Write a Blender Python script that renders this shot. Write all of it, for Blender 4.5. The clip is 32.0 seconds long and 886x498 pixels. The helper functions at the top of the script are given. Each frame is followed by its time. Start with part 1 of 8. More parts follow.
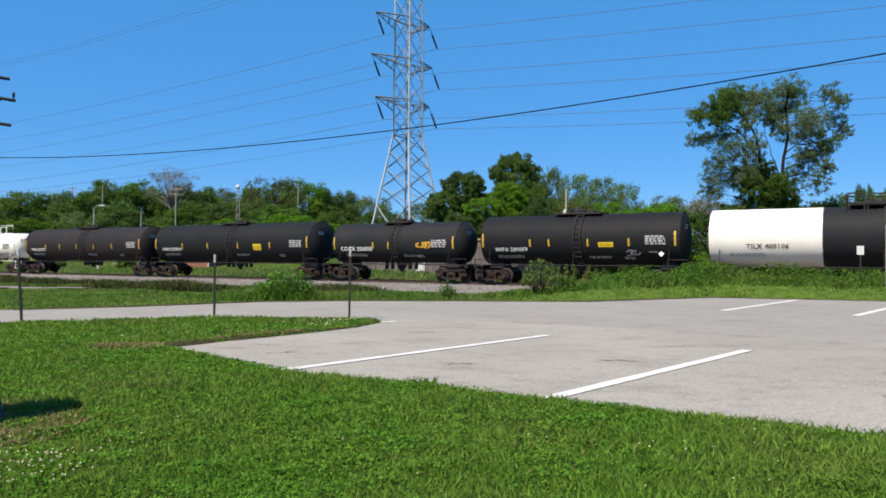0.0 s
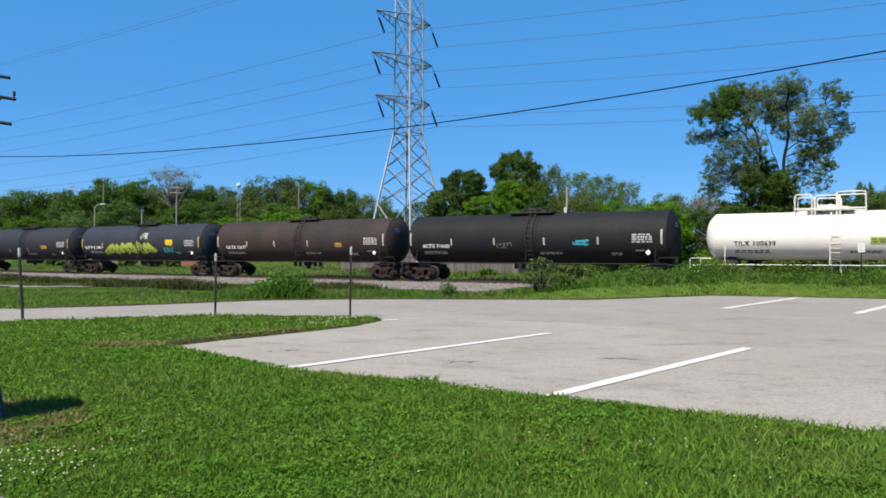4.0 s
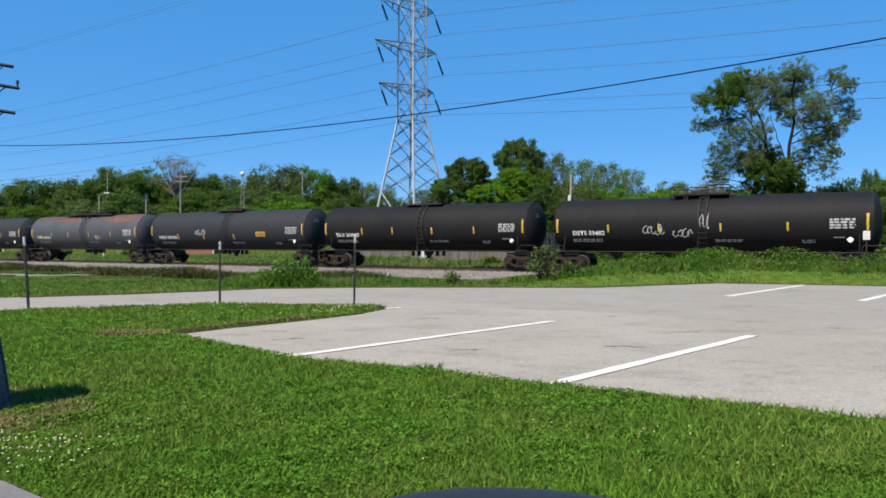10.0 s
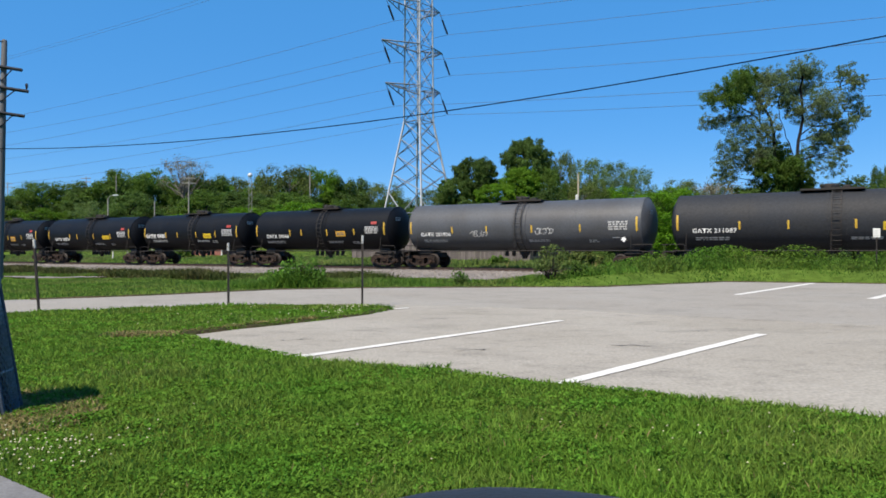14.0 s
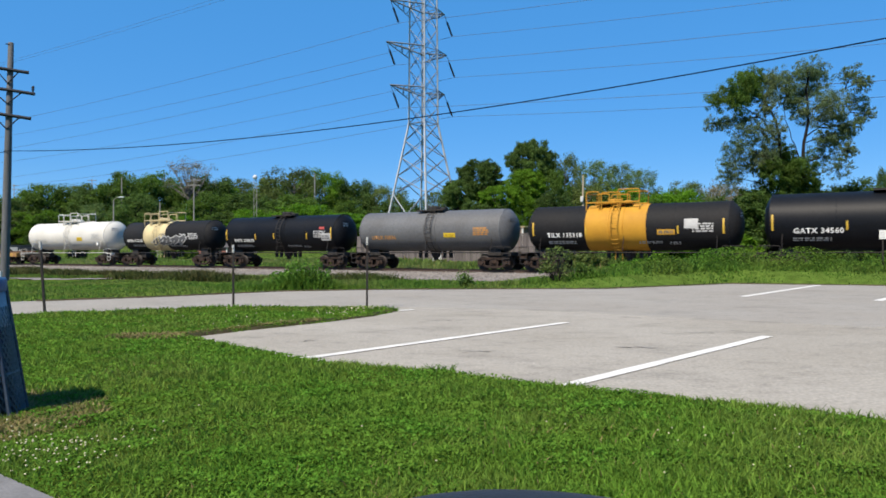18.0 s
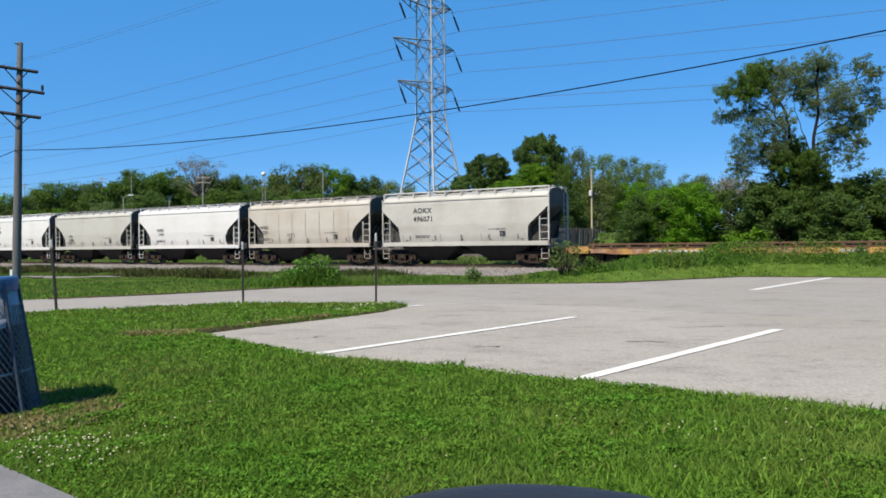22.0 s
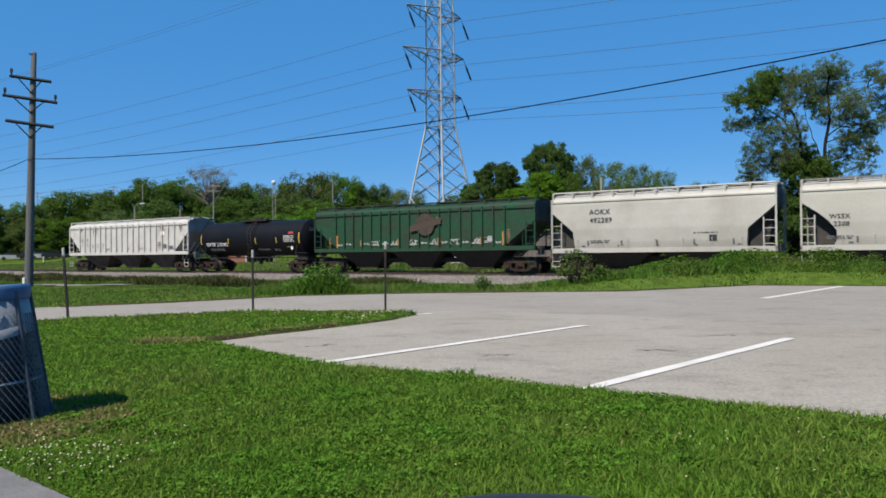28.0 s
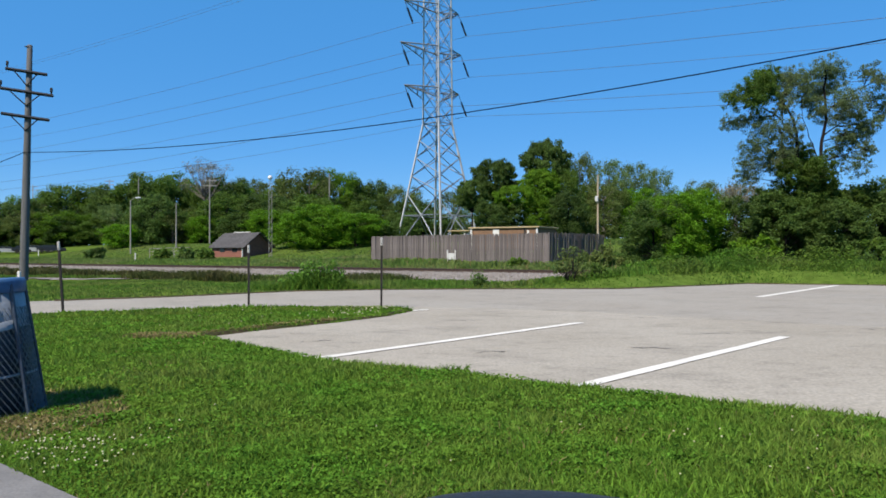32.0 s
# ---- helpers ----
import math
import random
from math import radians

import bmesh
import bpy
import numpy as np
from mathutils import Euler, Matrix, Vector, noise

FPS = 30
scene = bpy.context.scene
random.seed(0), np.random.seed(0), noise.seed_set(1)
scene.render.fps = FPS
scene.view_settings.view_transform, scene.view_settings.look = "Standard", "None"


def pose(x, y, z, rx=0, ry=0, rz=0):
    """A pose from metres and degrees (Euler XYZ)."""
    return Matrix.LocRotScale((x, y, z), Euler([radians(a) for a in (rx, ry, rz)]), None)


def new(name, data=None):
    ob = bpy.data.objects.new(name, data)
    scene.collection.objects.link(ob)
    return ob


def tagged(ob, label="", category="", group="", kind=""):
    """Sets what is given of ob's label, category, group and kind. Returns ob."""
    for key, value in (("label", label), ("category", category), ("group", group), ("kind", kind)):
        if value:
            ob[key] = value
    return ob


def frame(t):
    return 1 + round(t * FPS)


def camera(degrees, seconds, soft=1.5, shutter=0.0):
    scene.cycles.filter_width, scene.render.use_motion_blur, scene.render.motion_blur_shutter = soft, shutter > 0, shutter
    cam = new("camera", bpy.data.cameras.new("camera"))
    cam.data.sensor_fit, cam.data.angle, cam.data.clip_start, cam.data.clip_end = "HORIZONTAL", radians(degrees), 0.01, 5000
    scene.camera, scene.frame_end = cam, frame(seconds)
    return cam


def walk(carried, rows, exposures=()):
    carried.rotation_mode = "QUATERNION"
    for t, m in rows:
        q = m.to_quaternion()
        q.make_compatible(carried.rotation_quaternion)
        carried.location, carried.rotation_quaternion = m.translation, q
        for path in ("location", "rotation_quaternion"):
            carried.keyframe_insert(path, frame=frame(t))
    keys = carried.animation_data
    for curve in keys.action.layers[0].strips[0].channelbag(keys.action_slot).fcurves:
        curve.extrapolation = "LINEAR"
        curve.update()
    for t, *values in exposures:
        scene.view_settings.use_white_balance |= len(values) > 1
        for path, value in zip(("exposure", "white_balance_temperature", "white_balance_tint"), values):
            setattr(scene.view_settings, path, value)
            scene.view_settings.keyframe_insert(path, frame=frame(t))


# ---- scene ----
PATH = [
    (0.0, -0.13, 1.19, -0.47), (0.5, -0.11, 0.96, -0.48), (1.0, -0.49, 0.91, -0.49), (1.5, -0.30, 1.02, -0.50),
    (2.0, -0.20, 1.02, -0.52), (2.5, -0.24, 1.06, -0.58), (3.0, -0.22, 1.08, -0.48), (3.5, -0.06, 1.09, -0.45),
    (4.0, -0.07, 1.05, -0.39), (4.5, -0.08, 0.76, -0.42), (6.5, 0.05, 0.56, -0.36), (7.0, 0.35, 0.16, -0.40),
    (7.5, 0.46, 0.07, -0.31), (8.0, 0.21, 0.12, -0.25), (8.5, 0.15, -0.02, -0.28), (9.0, 0.10, -0.10, -0.30),
    (9.5, 0.21, 0.05, -0.25), (10.0, 0.23, 0.13, -0.29), (10.5, 0.44, 0.22, -0.28), (11.0, 0.35, 0.24, -0.26),
    (11.5, 0.44, 0.25, -0.18), (12.0, 0.39, 0.19, -0.14), (12.5, 0.48, -0.02, -0.17), (13.0, 0.46, -0.02, -0.07),
    (13.5, 0.72, 0.06, -0.07), (14.0, 0.82, 0.13, 0.03), (14.5, 0.76, 0.24, -0.07), (16.5, 0.81, 0.10, 0.09),
    (17.0, 1.26, 0.04, 0.07), (17.5, 1.23, 0.10, 0.09), (18.0, 1.18, 0.27, 0.03), (18.5, 1.17, 0.30, 0.18),
    (19.0, 1.48, 0.42, 0.21), (19.5, 1.53, 0.41, 0.21), (20.0, 1.58, 0.34, 0.29), (20.5, 1.63, 0.21, 0.37),
    (21.0, 1.74, -0.01, 0.44), (21.5, 1.83, -0.10, 0.45), (22.0, 1.85, -0.09, 0.47), (22.5, 2.02, -0.04, 0.45),
    (23.0, 2.09, 0.44, 0.41), (23.5, 1.97, 0.93, 0.29), (24.0, 1.95, 0.57, 0.29), (24.5, 1.82, 0.40, 0.40),
    (25.0, 1.90, 0.26, 0.46), (25.5, 2.03, 0.30, 0.48), (27.5, 2.51, 0.50, 0.54), (28.0, 2.58, 0.55, 0.46),
    (28.5, 2.51, 0.46, 0.37), (29.0, 2.41, 0.43, 0.33), (29.5, 2.67, 0.45, 0.36), (30.0, 2.42, 0.22, 0.37),
    (30.5, 2.46, 0.62, 0.22), (31.0, 2.49, 0.32, 0.24), (31.5, 2.31, 0.38, 0.09), (32.0, 2.29, 0.27, 0.06),
]
EYE = (0.0, 0.0, 1.15)
cam = camera(62.0, 32.0, soft=1.7, shutter=0.08)
walk(cam, [(t, pose(*EYE, 90 + p, r, y)) for t, y, p, r in PATH], exposures=[(0.0, 0.60), (20.0, 0.60), (22.8, 0.60), (24.0, 0.41), (25.0, 0.38), (28.0, 0.36), (29.0, 0.53), (30.0, 0.55), (32.0, 0.57)])

# ---- light ----
SUN_WAY = Vector((-0.42, -0.64, 0.95)).normalized()
world = bpy.data.worlds.new("sky")
scene.world = world
world.use_nodes = True
wn = world.node_tree.nodes
sky = wn.new("ShaderNodeTexSky")
sky.sky_type, sky.sun_disc = "NISHITA", False
sky.sun_elevation = math.asin(SUN_WAY.z)
sky.sun_rotation = math.atan2(SUN_WAY.x, SUN_WAY.y)
sky.air_density, sky.dust_density, sky.ozone_density = 0.78, 0.0, 3.0
wn["Background"].inputs["Strength"].default_value = 0.098
deep = wn.new("ShaderNodeHueSaturation")
deep.inputs["Saturation"].default_value = 1.3
deep.inputs["Hue"].default_value = 0.507
world.node_tree.links.new(sky.outputs[0], deep.inputs["Color"])
# clear dry air: an even azure well down to the horizon
azure = wn.new("ShaderNodeMix")
azure.data_type = "RGBA"
azure.inputs["Factor"].default_value = 0.65
azure.inputs[7].default_value = (0.57, 2.55, 5.75, 1)
world.node_tree.links.new(deep.outputs[0], azure.inputs[6])
world.node_tree.links.new(azure.outputs[2], wn["Background"].inputs["Color"])
sun = new("sun", bpy.data.lights.new("sun", "SUN"))
sun.data.energy, sun.data.angle, sun.data.color = 5.2, radians(0.55), (1.0, 0.895, 0.755)
sun.matrix_world = SUN_WAY.to_track_quat("Z", "Y").to_matrix().to_4x4()

# ---- materials ----
def material(name, colour, rough=0.8, metal=0.0, spread=0.25, scale=3.0, fine=40.0, bump=0.3, tint=None,
             stretch=(1, 1, 1), streak=None, space="Object", spec=0.5, island=0.0, obrandom=0.0, translucent=0.0, depth=0.01):
    """A surface with two scales of variation: broad stains and fine grain; tint is the colour of the stains."""
    m = bpy.data.materials.new(name)
    m.use_nodes = True
    n, ln = m.node_tree.nodes, m.node_tree.links
    b = n["Principled BSDF"]
    tc = n.new("ShaderNodeTexCoord")
    mp = n.new("ShaderNodeMapping")
    mp.inputs["Scale"].default_value = stretch
    ln.new(tc.outputs[space], mp.inputs["Vector"])
    big, small = n.new("ShaderNodeTexNoise"), n.new("ShaderNodeTexNoise")
    big.inputs["Scale"].default_value, big.inputs["Detail"].default_value = scale, 5.0
    small.inputs["Scale"].default_value, small.inputs["Detail"].default_value = fine, 3.0
    for t in (big, small):
        ln.new(mp.outputs[0], t.inputs["Vector"])
    ramp = n.new("ShaderNodeMapRange")
    ramp.inputs["From Min"].default_value, ramp.inputs["From Max"].default_value = 0.38, 0.66
    ln.new(big.outputs["Fac"], ramp.inputs["Value"])
    dark = tint or tuple(c * (1 - spread) for c in colour)
    mix = n.new("ShaderNodeMix")
    mix.data_type = "RGBA"
    mix.inputs[6].default_value, mix.inputs[7].default_value = (*colour, 1), (*dark, 1)
    ln.new(ramp.outputs[0], mix.inputs["Factor"])
    hsv = n.new("ShaderNodeHueSaturation")
    val = n.new("ShaderNodeMapRange")
    val.inputs["From Min"].default_value, val.inputs["From Max"].default_value = 0.3, 0.7
    val.inputs["To Min"].default_value, val.inputs["To Max"].default_value = 1 - spread, 1 + spread
    ln.new(small.outputs["Fac"], val.inputs["Value"])
    out = val.outputs[0]
    for amount, node, socket in ((island, "ShaderNodeNewGeometry", "Random Per Island"), (obrandom, "ShaderNodeObjectInfo", "Random")):
        if amount:
            src, r, mul = n.new(node), n.new("ShaderNodeMapRange"), n.new("ShaderNodeMath")
            r.inputs["To Min"].default_value, r.inputs["To Max"].default_value = 1 - amount, 1 + amount
            mul.operation = "MULTIPLY"
            ln.new(src.outputs[socket], r.inputs["Value"])
            ln.new(out, mul.inputs[0])
            ln.new(r.outputs[0], mul.inputs[1])
            out = mul.outputs[0]
    ln.new(mix.outputs[2], hsv.inputs["Color"])
    ln.new(out, hsv.inputs["Value"])
    ln.new(hsv.outputs[0], b.inputs["Base Color"])
    b.inputs["Roughness"].default_value, b.inputs["Metallic"].default_value = rough, metal
    b.inputs["Specular IOR Level"].default_value = spec
    if bump:
        bp = n.new("ShaderNodeBump")
        bp.inputs["Strength"].default_value, bp.inputs["Distance"].default_value = bump, depth
        ln.new(small.outputs["Fac"], bp.inputs["Height"])
        ln.new(bp.outputs[0], b.inputs["Normal"])
    if translucent:
        tr, ms = n.new("ShaderNodeBsdfTranslucent"), n.new("ShaderNodeMixShader")
        ms.inputs[0].default_value = translucent
        ln.new(hsv.outputs[0], tr.inputs["Color"])
        ln.new(b.outputs[0], ms.inputs[1])
        ln.new(tr.outputs[0], ms.inputs[2])
        ln.new(ms.outputs[0], n["Material Output"].inputs["Surface"])
    return m


M = {}
TONE = 0.66     # all base colours below are scaled down; exposure offsets it, leaving shade darker


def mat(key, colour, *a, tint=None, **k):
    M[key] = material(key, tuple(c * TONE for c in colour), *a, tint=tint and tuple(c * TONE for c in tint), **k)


mat("lawn_soil", (0.042, 0.095, 0.010), 1.0, spread=0.35, scale=0.6, fine=30, bump=0.3, tint=(0.072, 0.10, 0.016), spec=0.0)
mat("field_soil", (0.090, 0.150, 0.028), 0.95, spread=0.3, scale=0.12, fine=2.5, bump=0.6, tint=(0.115, 0.18, 0.03), spec=0.0)
mat("grass_blade", (0.166, 0.330, 0.040), 0.9, spread=0.2, scale=0.55, fine=9, bump=0, tint=(0.230, 0.320, 0.066), island=0.5, translucent=0.45, spec=0.0)
mat("weed_blade", (0.092, 0.235, 0.024), 0.75, spread=0.22, scale=0.16, fine=3, bump=0, tint=(0.165, 0.255, 0.042), island=0.26, translucent=0.5, spec=0.04)
mat("verge_blade", (0.135, 0.270, 0.040), 0.75, spread=0.25, scale=0.30, fine=3, bump=0, tint=(0.225, 0.290, 0.074), island=0.26, translucent=0.5, spec=0.04)
mat("field_blade", (0.170, 0.290, 0.062), 0.75, spread=0.25, scale=0.12, fine=2, bump=0, tint=(0.270, 0.325, 0.115), island=0.28, translucent=0.5, spec=0.04)
mat("ditch_blade", (0.130, 0.128, 0.050), 0.8, spread=0.25, scale=0.3, fine=4, bump=0, tint=(0.082, 0.125, 0.030), island=0.3, translucent=0.4, spec=0.05)
mat("turf_soil", (0.085, 0.066, 0.036), 0.95, spread=0.35, scale=2.0, fine=25, bump=0.8, tint=(0.05, 0.062, 0.02), spec=0.1)
mat("straw", (0.36, 0.30, 0.13), 0.8, spread=0.25, bump=0, island=0.3, translucent=0.3, spec=0.1)
mat("clover_leaf", (0.128, 0.302, 0.036), 0.9, spread=0.25, scale=1.2, fine=9, bump=0, tint=(0.175, 0.310, 0.044), island=0.36, translucent=0.45, spec=0.0)
mat("clover", (0.70, 0.66, 0.44), 0.9, spread=0.1, bump=0, island=0.3, spec=0.0)
mat("asphalt", (0.405, 0.375, 0.322), 0.92, spread=0.20, scale=0.28, fine=30, bump=0.3, tint=(0.352, 0.322, 0.270), depth=0.005, spec=0.15)
mat("concrete", (0.215, 0.210, 0.206), 0.9, spread=0.16, scale=1.4, fine=60, bump=0.6, depth=0.006)
mat("line_paint", (0.93, 0.90, 0.83), 0.7, spread=0.08, scale=2.0, fine=50, bump=0.3, tint=(0.78, 0.745, 0.68), depth=0.003)
mat("crack_fill", (0.36, 0.33, 0.29), 0.95, spread=0.3, scale=4)
mat("lane_asphalt", (0.366, 0.342, 0.302), 0.92, spread=0.16, scale=0.35, fine=30, bump=0.3, tint=(0.340, 0.312, 0.270), depth=0.005, spec=0.15)
mat("ballast", (0.30, 0.27, 0.245), 0.95, spread=0.3, scale=0.7, fine=14, bump=1.0, tint=(0.22, 0.185, 0.16), depth=0.04)
mat("ballast_stone", (0.325, 0.292, 0.262), 0.95, spread=0.2, bump=0, island=0.45)
mat("tie_wood", (0.085, 0.066, 0.055), 0.9, spread=0.3, scale=2, fine=20, obrandom=0.3, stretch=(1, 6, 6))
mat("rail_steel", (0.10, 0.065, 0.05), 0.6, 0.4, spread=0.2)
mat("wire", (0.006, 0.008, 0.014), 1.0, spread=0.1, bump=0, spec=0.0)
mat("arm_dark", (0.028, 0.032, 0.042), 0.8, spread=0.2, scale=3, fine=30, spec=0.25)
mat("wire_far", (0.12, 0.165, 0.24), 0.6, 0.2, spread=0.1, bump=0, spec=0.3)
mat("insulator", (0.018, 0.020, 0.027), 0.5, spread=0.1, bump=0, spec=0.3)
mat("galvanised", (0.66, 0.67, 0.68), 0.5, 0.2, spread=0.12, scale=1.5, fine=12, bump=0.1)
# darker, bluer copy of the tower steel, giving braces and arms a shaded look
mat("galvanised_shade", (0.27, 0.31, 0.37), 0.6, 0.3, spread=0.15, scale=1.5, fine=12, bump=0.1)
mat("pole_wood", (0.150, 0.154, 0.162), 0.9, spread=0.3, scale=1.5, fine=14, stretch=(8, 8, 0.6), bump=0.5)
mat("pole_tan", (0.55, 0.46, 0.32), 0.85, spread=0.2, scale=1.5, fine=14, stretch=(8, 8, 0.6))
mat("pole_grey", (0.33, 0.32, 0.29), 0.8, spread=0.15, scale=1.0)
mat("post_steel", (0.022, 0.022, 0.022), 0.65, 0.4, spread=0.3, tint=(0.05, 0.036, 0.028))
mat("post_tip", (0.55, 0.55, 0.52), 0.6, spread=0.2)
mat("plank", (0.185, 0.160, 0.155), 0.9, spread=0.25, scale=1.2, fine=18, stretch=(6, 6, 0.8), obrandom=0.3, bump=0.5)
mat("brick_wall", (0.30, 0.12, 0.09), 0.9, spread=0.25, fine=12)
mat("shingle", (0.105, 0.102, 0.106), 0.95, spread=0.25, fine=10, obrandom=0.15, spec=0.2)
mat("trim_white", (0.76, 0.76, 0.74), 0.6, spread=0.08)
mat("tan_wall", (0.27, 0.155, 0.09), 0.9, spread=0.2)
mat("roof_edge", (0.52, 0.40, 0.22), 0.8, spread=0.15)
mat("dark_glass", (0.03, 0.035, 0.04), 0.1, spread=0.05, bump=0)
mat("bark", (0.026, 0.023, 0.021), 0.95, spread=0.35, scale=2, fine=12, stretch=(4, 4, 0.7), bump=0.6, spec=0.2)
mat("bark_pale", (0.26, 0.23, 0.20), 0.95, spread=0.3, scale=2, fine=12, stretch=(4, 4, 0.7), bump=0.4)
LEAVES = {
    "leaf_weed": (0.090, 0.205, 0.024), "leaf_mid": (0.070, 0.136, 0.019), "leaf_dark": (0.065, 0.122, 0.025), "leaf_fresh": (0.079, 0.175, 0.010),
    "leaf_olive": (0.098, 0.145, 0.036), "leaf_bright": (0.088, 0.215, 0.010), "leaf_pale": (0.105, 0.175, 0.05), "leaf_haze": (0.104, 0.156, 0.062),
}
for k, c in LEAVES.items():
    c = tuple(1.5 * q for q in c)
    mat(k, c, 0.6, spread=0.2, scale=0.5, fine=3, bump=0, tint=(c[0] * 1.25, c[1] * 1.05, c[2] * 1.15), island=0.35, obrandom=0.2, translucent=0.45, spec=0.15)
mat("bud_brown", (0.26, 0.235, 0.15), 0.9, spread=0.2, bump=0, island=0.3, translucent=0.2)
# train paints
mat("tank_black", (0.0150, 0.0162, 0.0190), 0.68, spread=0.25, scale=0.5, fine=9, bump=0.08, tint=(0.021, 0.0205, 0.021), obrandom=0.25, spec=0.16)
mat("tank_gloss", (0.0062, 0.0076, 0.0112), 0.50, spread=0.25, scale=0.5, fine=9, bump=0.05, tint=(0.0100, 0.0112, 0.0140), spec=0.14)
mat("tank_brown", (0.062, 0.044, 0.038), 0.66, spread=0.25, scale=0.5, fine=9, bump=0.08, tint=(0.038, 0.032, 0.030), spec=0.18)
mat("tank_umber", (0.034, 0.0265, 0.0245), 0.66, spread=0.25, scale=0.5, fine=9, bump=0.08, tint=(0.023, 0.0215, 0.021), spec=0.18)
# grime and the shade of the hopper ends in one colour
mat("slope_grime_shade", (0.13, 0.125, 0.115), 0.8, spread=0.25, scale=1.0, fine=9, tint=(0.08, 0.075, 0.07))
# dark colour that stands in for shade inside the end openings
mat("web_shade", (0.060, 0.057, 0.052), 0.85, spread=0.3, scale=1.2, fine=9, tint=(0.040, 0.036, 0.032))
mat("bay_rust", (0.105, 0.078, 0.062), 0.85, spread=0.3, scale=1.1, fine=9, tint=(0.055, 0.040, 0.034))
mat("tank_slate", (0.040, 0.047, 0.062), 0.62, spread=0.2, scale=0.5, fine=9, bump=0.08, tint=(0.033, 0.038, 0.048), spec=0.22)
mat("tank_charcoal", (0.0300, 0.0345, 0.0430), 0.66, spread=0.2, scale=0.5, fine=9, bump=0.08, tint=(0.036, 0.0375, 0.041), spec=0.20)
mat("tank_grey", (0.088, 0.096, 0.110), 0.55, spread=0.15, scale=0.5, fine=9, bump=0.08, tint=(0.070, 0.072, 0.078), spec=0.4)
mat("tank_pale_grey", (0.145, 0.150, 0.158), 0.55, spread=0.15, scale=0.5, fine=9, bump=0.08, tint=(0.118, 0.118, 0.120), spec=0.38)
mat("panel_red", (0.42, 0.05, 0.04), 0.6, spread=0.15)
mat("tank_rust", (0.165, 0.070, 0.056), 0.75, spread=0.3, scale=0.7, fine=7, bump=0.15, tint=(0.100, 0.068, 0.062), stretch=(0.4, 1, 1))
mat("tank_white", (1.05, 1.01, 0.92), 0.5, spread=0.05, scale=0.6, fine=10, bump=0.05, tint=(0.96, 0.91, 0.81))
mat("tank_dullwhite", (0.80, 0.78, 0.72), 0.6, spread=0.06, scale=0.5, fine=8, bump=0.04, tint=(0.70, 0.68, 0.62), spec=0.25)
mat("band_yellow", (0.66, 0.34, 0.035), 0.65, spread=0.1, scale=0.8, tint=(0.55, 0.27, 0.03), spec=0.2)
mat("band_cream", (0.76, 0.64, 0.36), 0.65, spread=0.12, scale=0.8, tint=(0.60, 0.50, 0.30), spec=0.2)
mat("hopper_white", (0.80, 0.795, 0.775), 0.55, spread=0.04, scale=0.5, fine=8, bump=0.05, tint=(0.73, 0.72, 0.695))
mat("hopper_cream", (0.57, 0.565, 0.505), 0.55, spread=0.04, scale=0.45, fine=8, bump=0.05, tint=(0.50, 0.485, 0.43))
mat("hopper_tan", (0.59, 0.555, 0.49), 0.55, spread=0.03, scale=0.5, fine=8, bump=0.05, tint=(0.51, 0.455, 0.375))
mat("hopper_grey", (0.585, 0.578, 0.525), 0.55, spread=0.04, scale=0.45, fine=8, bump=0.05, tint=(0.47, 0.455, 0.405))
mat("hopper_green", (0.017, 0.080, 0.040), 0.65, spread=0.22, scale=0.8, fine=9, bump=0.08, tint=(0.032, 0.058, 0.036), spec=0.25)
mat("end_grey", (0.34, 0.335, 0.33), 0.7, spread=0.2, scale=1.0, fine=9, tint=(0.24, 0.22, 0.20))
mat("hopper_worn", (0.70, 0.69, 0.665), 0.6, spread=0.06, scale=1.2, fine=9, bump=0.05, tint=(0.61, 0.59, 0.555))
mat("seam_shade", (0.36, 0.31, 0.25), 0.7, spread=0.15)
mat("rust_patch", (0.30, 0.15, 0.075), 0.85, spread=0.3, scale=4, fine=14, tint=(0.42, 0.29, 0.19))
mat("under_dark", (0.015, 0.0135, 0.0125), 0.75, spread=0.35, scale=2, fine=14, bump=0.2, tint=(0.028, 0.02, 0.016))
mat("truck_steel", (0.026, 0.018, 0.015), 0.85, 0.0, spread=0.35, scale=2, fine=14, bump=0.2, tint=(0.060, 0.036, 0.025), spec=0.25)
mat("wheel_steel", (0.042, 0.031, 0.026), 0.7, 0.2, spread=0.3, scale=3, fine=14)
mat("flat_deck", (0.15, 0.075, 0.04), 0.85, spread=0.3, scale=1.5, fine=14)
mat("flat_yellow", (0.55, 0.33, 0.07), 0.6, spread=0.25, scale=1.2, tint=(0.25, 0.11, 0.05))
mat("sign_print", (0.52, 0.33, 0.02), 0.6, spread=0.1)
mat("sign_yellow", (0.85, 0.60, 0.02), 0.5, spread=0.06)
mat("stripe_orange", (0.58, 0.29, 0.07), 0.5, spread=0.12)
mat("stripe_yellow", (0.75, 0.48, 0.05), 0.45, spread=0.1)
mat("stripe_white", (0.62, 0.60, 0.50), 0.5, spread=0.1)
mat("letter_white", (1.08, 1.08, 1.05), 0.6, spread=0.12)
mat("letter_grey", (0.58, 0.58, 0.57), 0.6, spread=0.15)
mat("letter_dim", (0.17, 0.17, 0.17), 0.6, spread=0.15)
mat("letter_black", (0.05, 0.05, 0.055), 0.6, spread=0.15)
mat("letter_orange", (0.62, 0.29, 0.06), 0.6, spread=0.15)
mat("graffiti_lime", (0.50, 0.62, 0.08), 0.6, spread=0.2, scale=4, tint=(0.32, 0.45, 0.05))
mat("graffiti_shade", (0.085, 0.045, 0.032), 0.7, spread=0.3, scale=2, tint=(0.05, 0.06, 0.03))
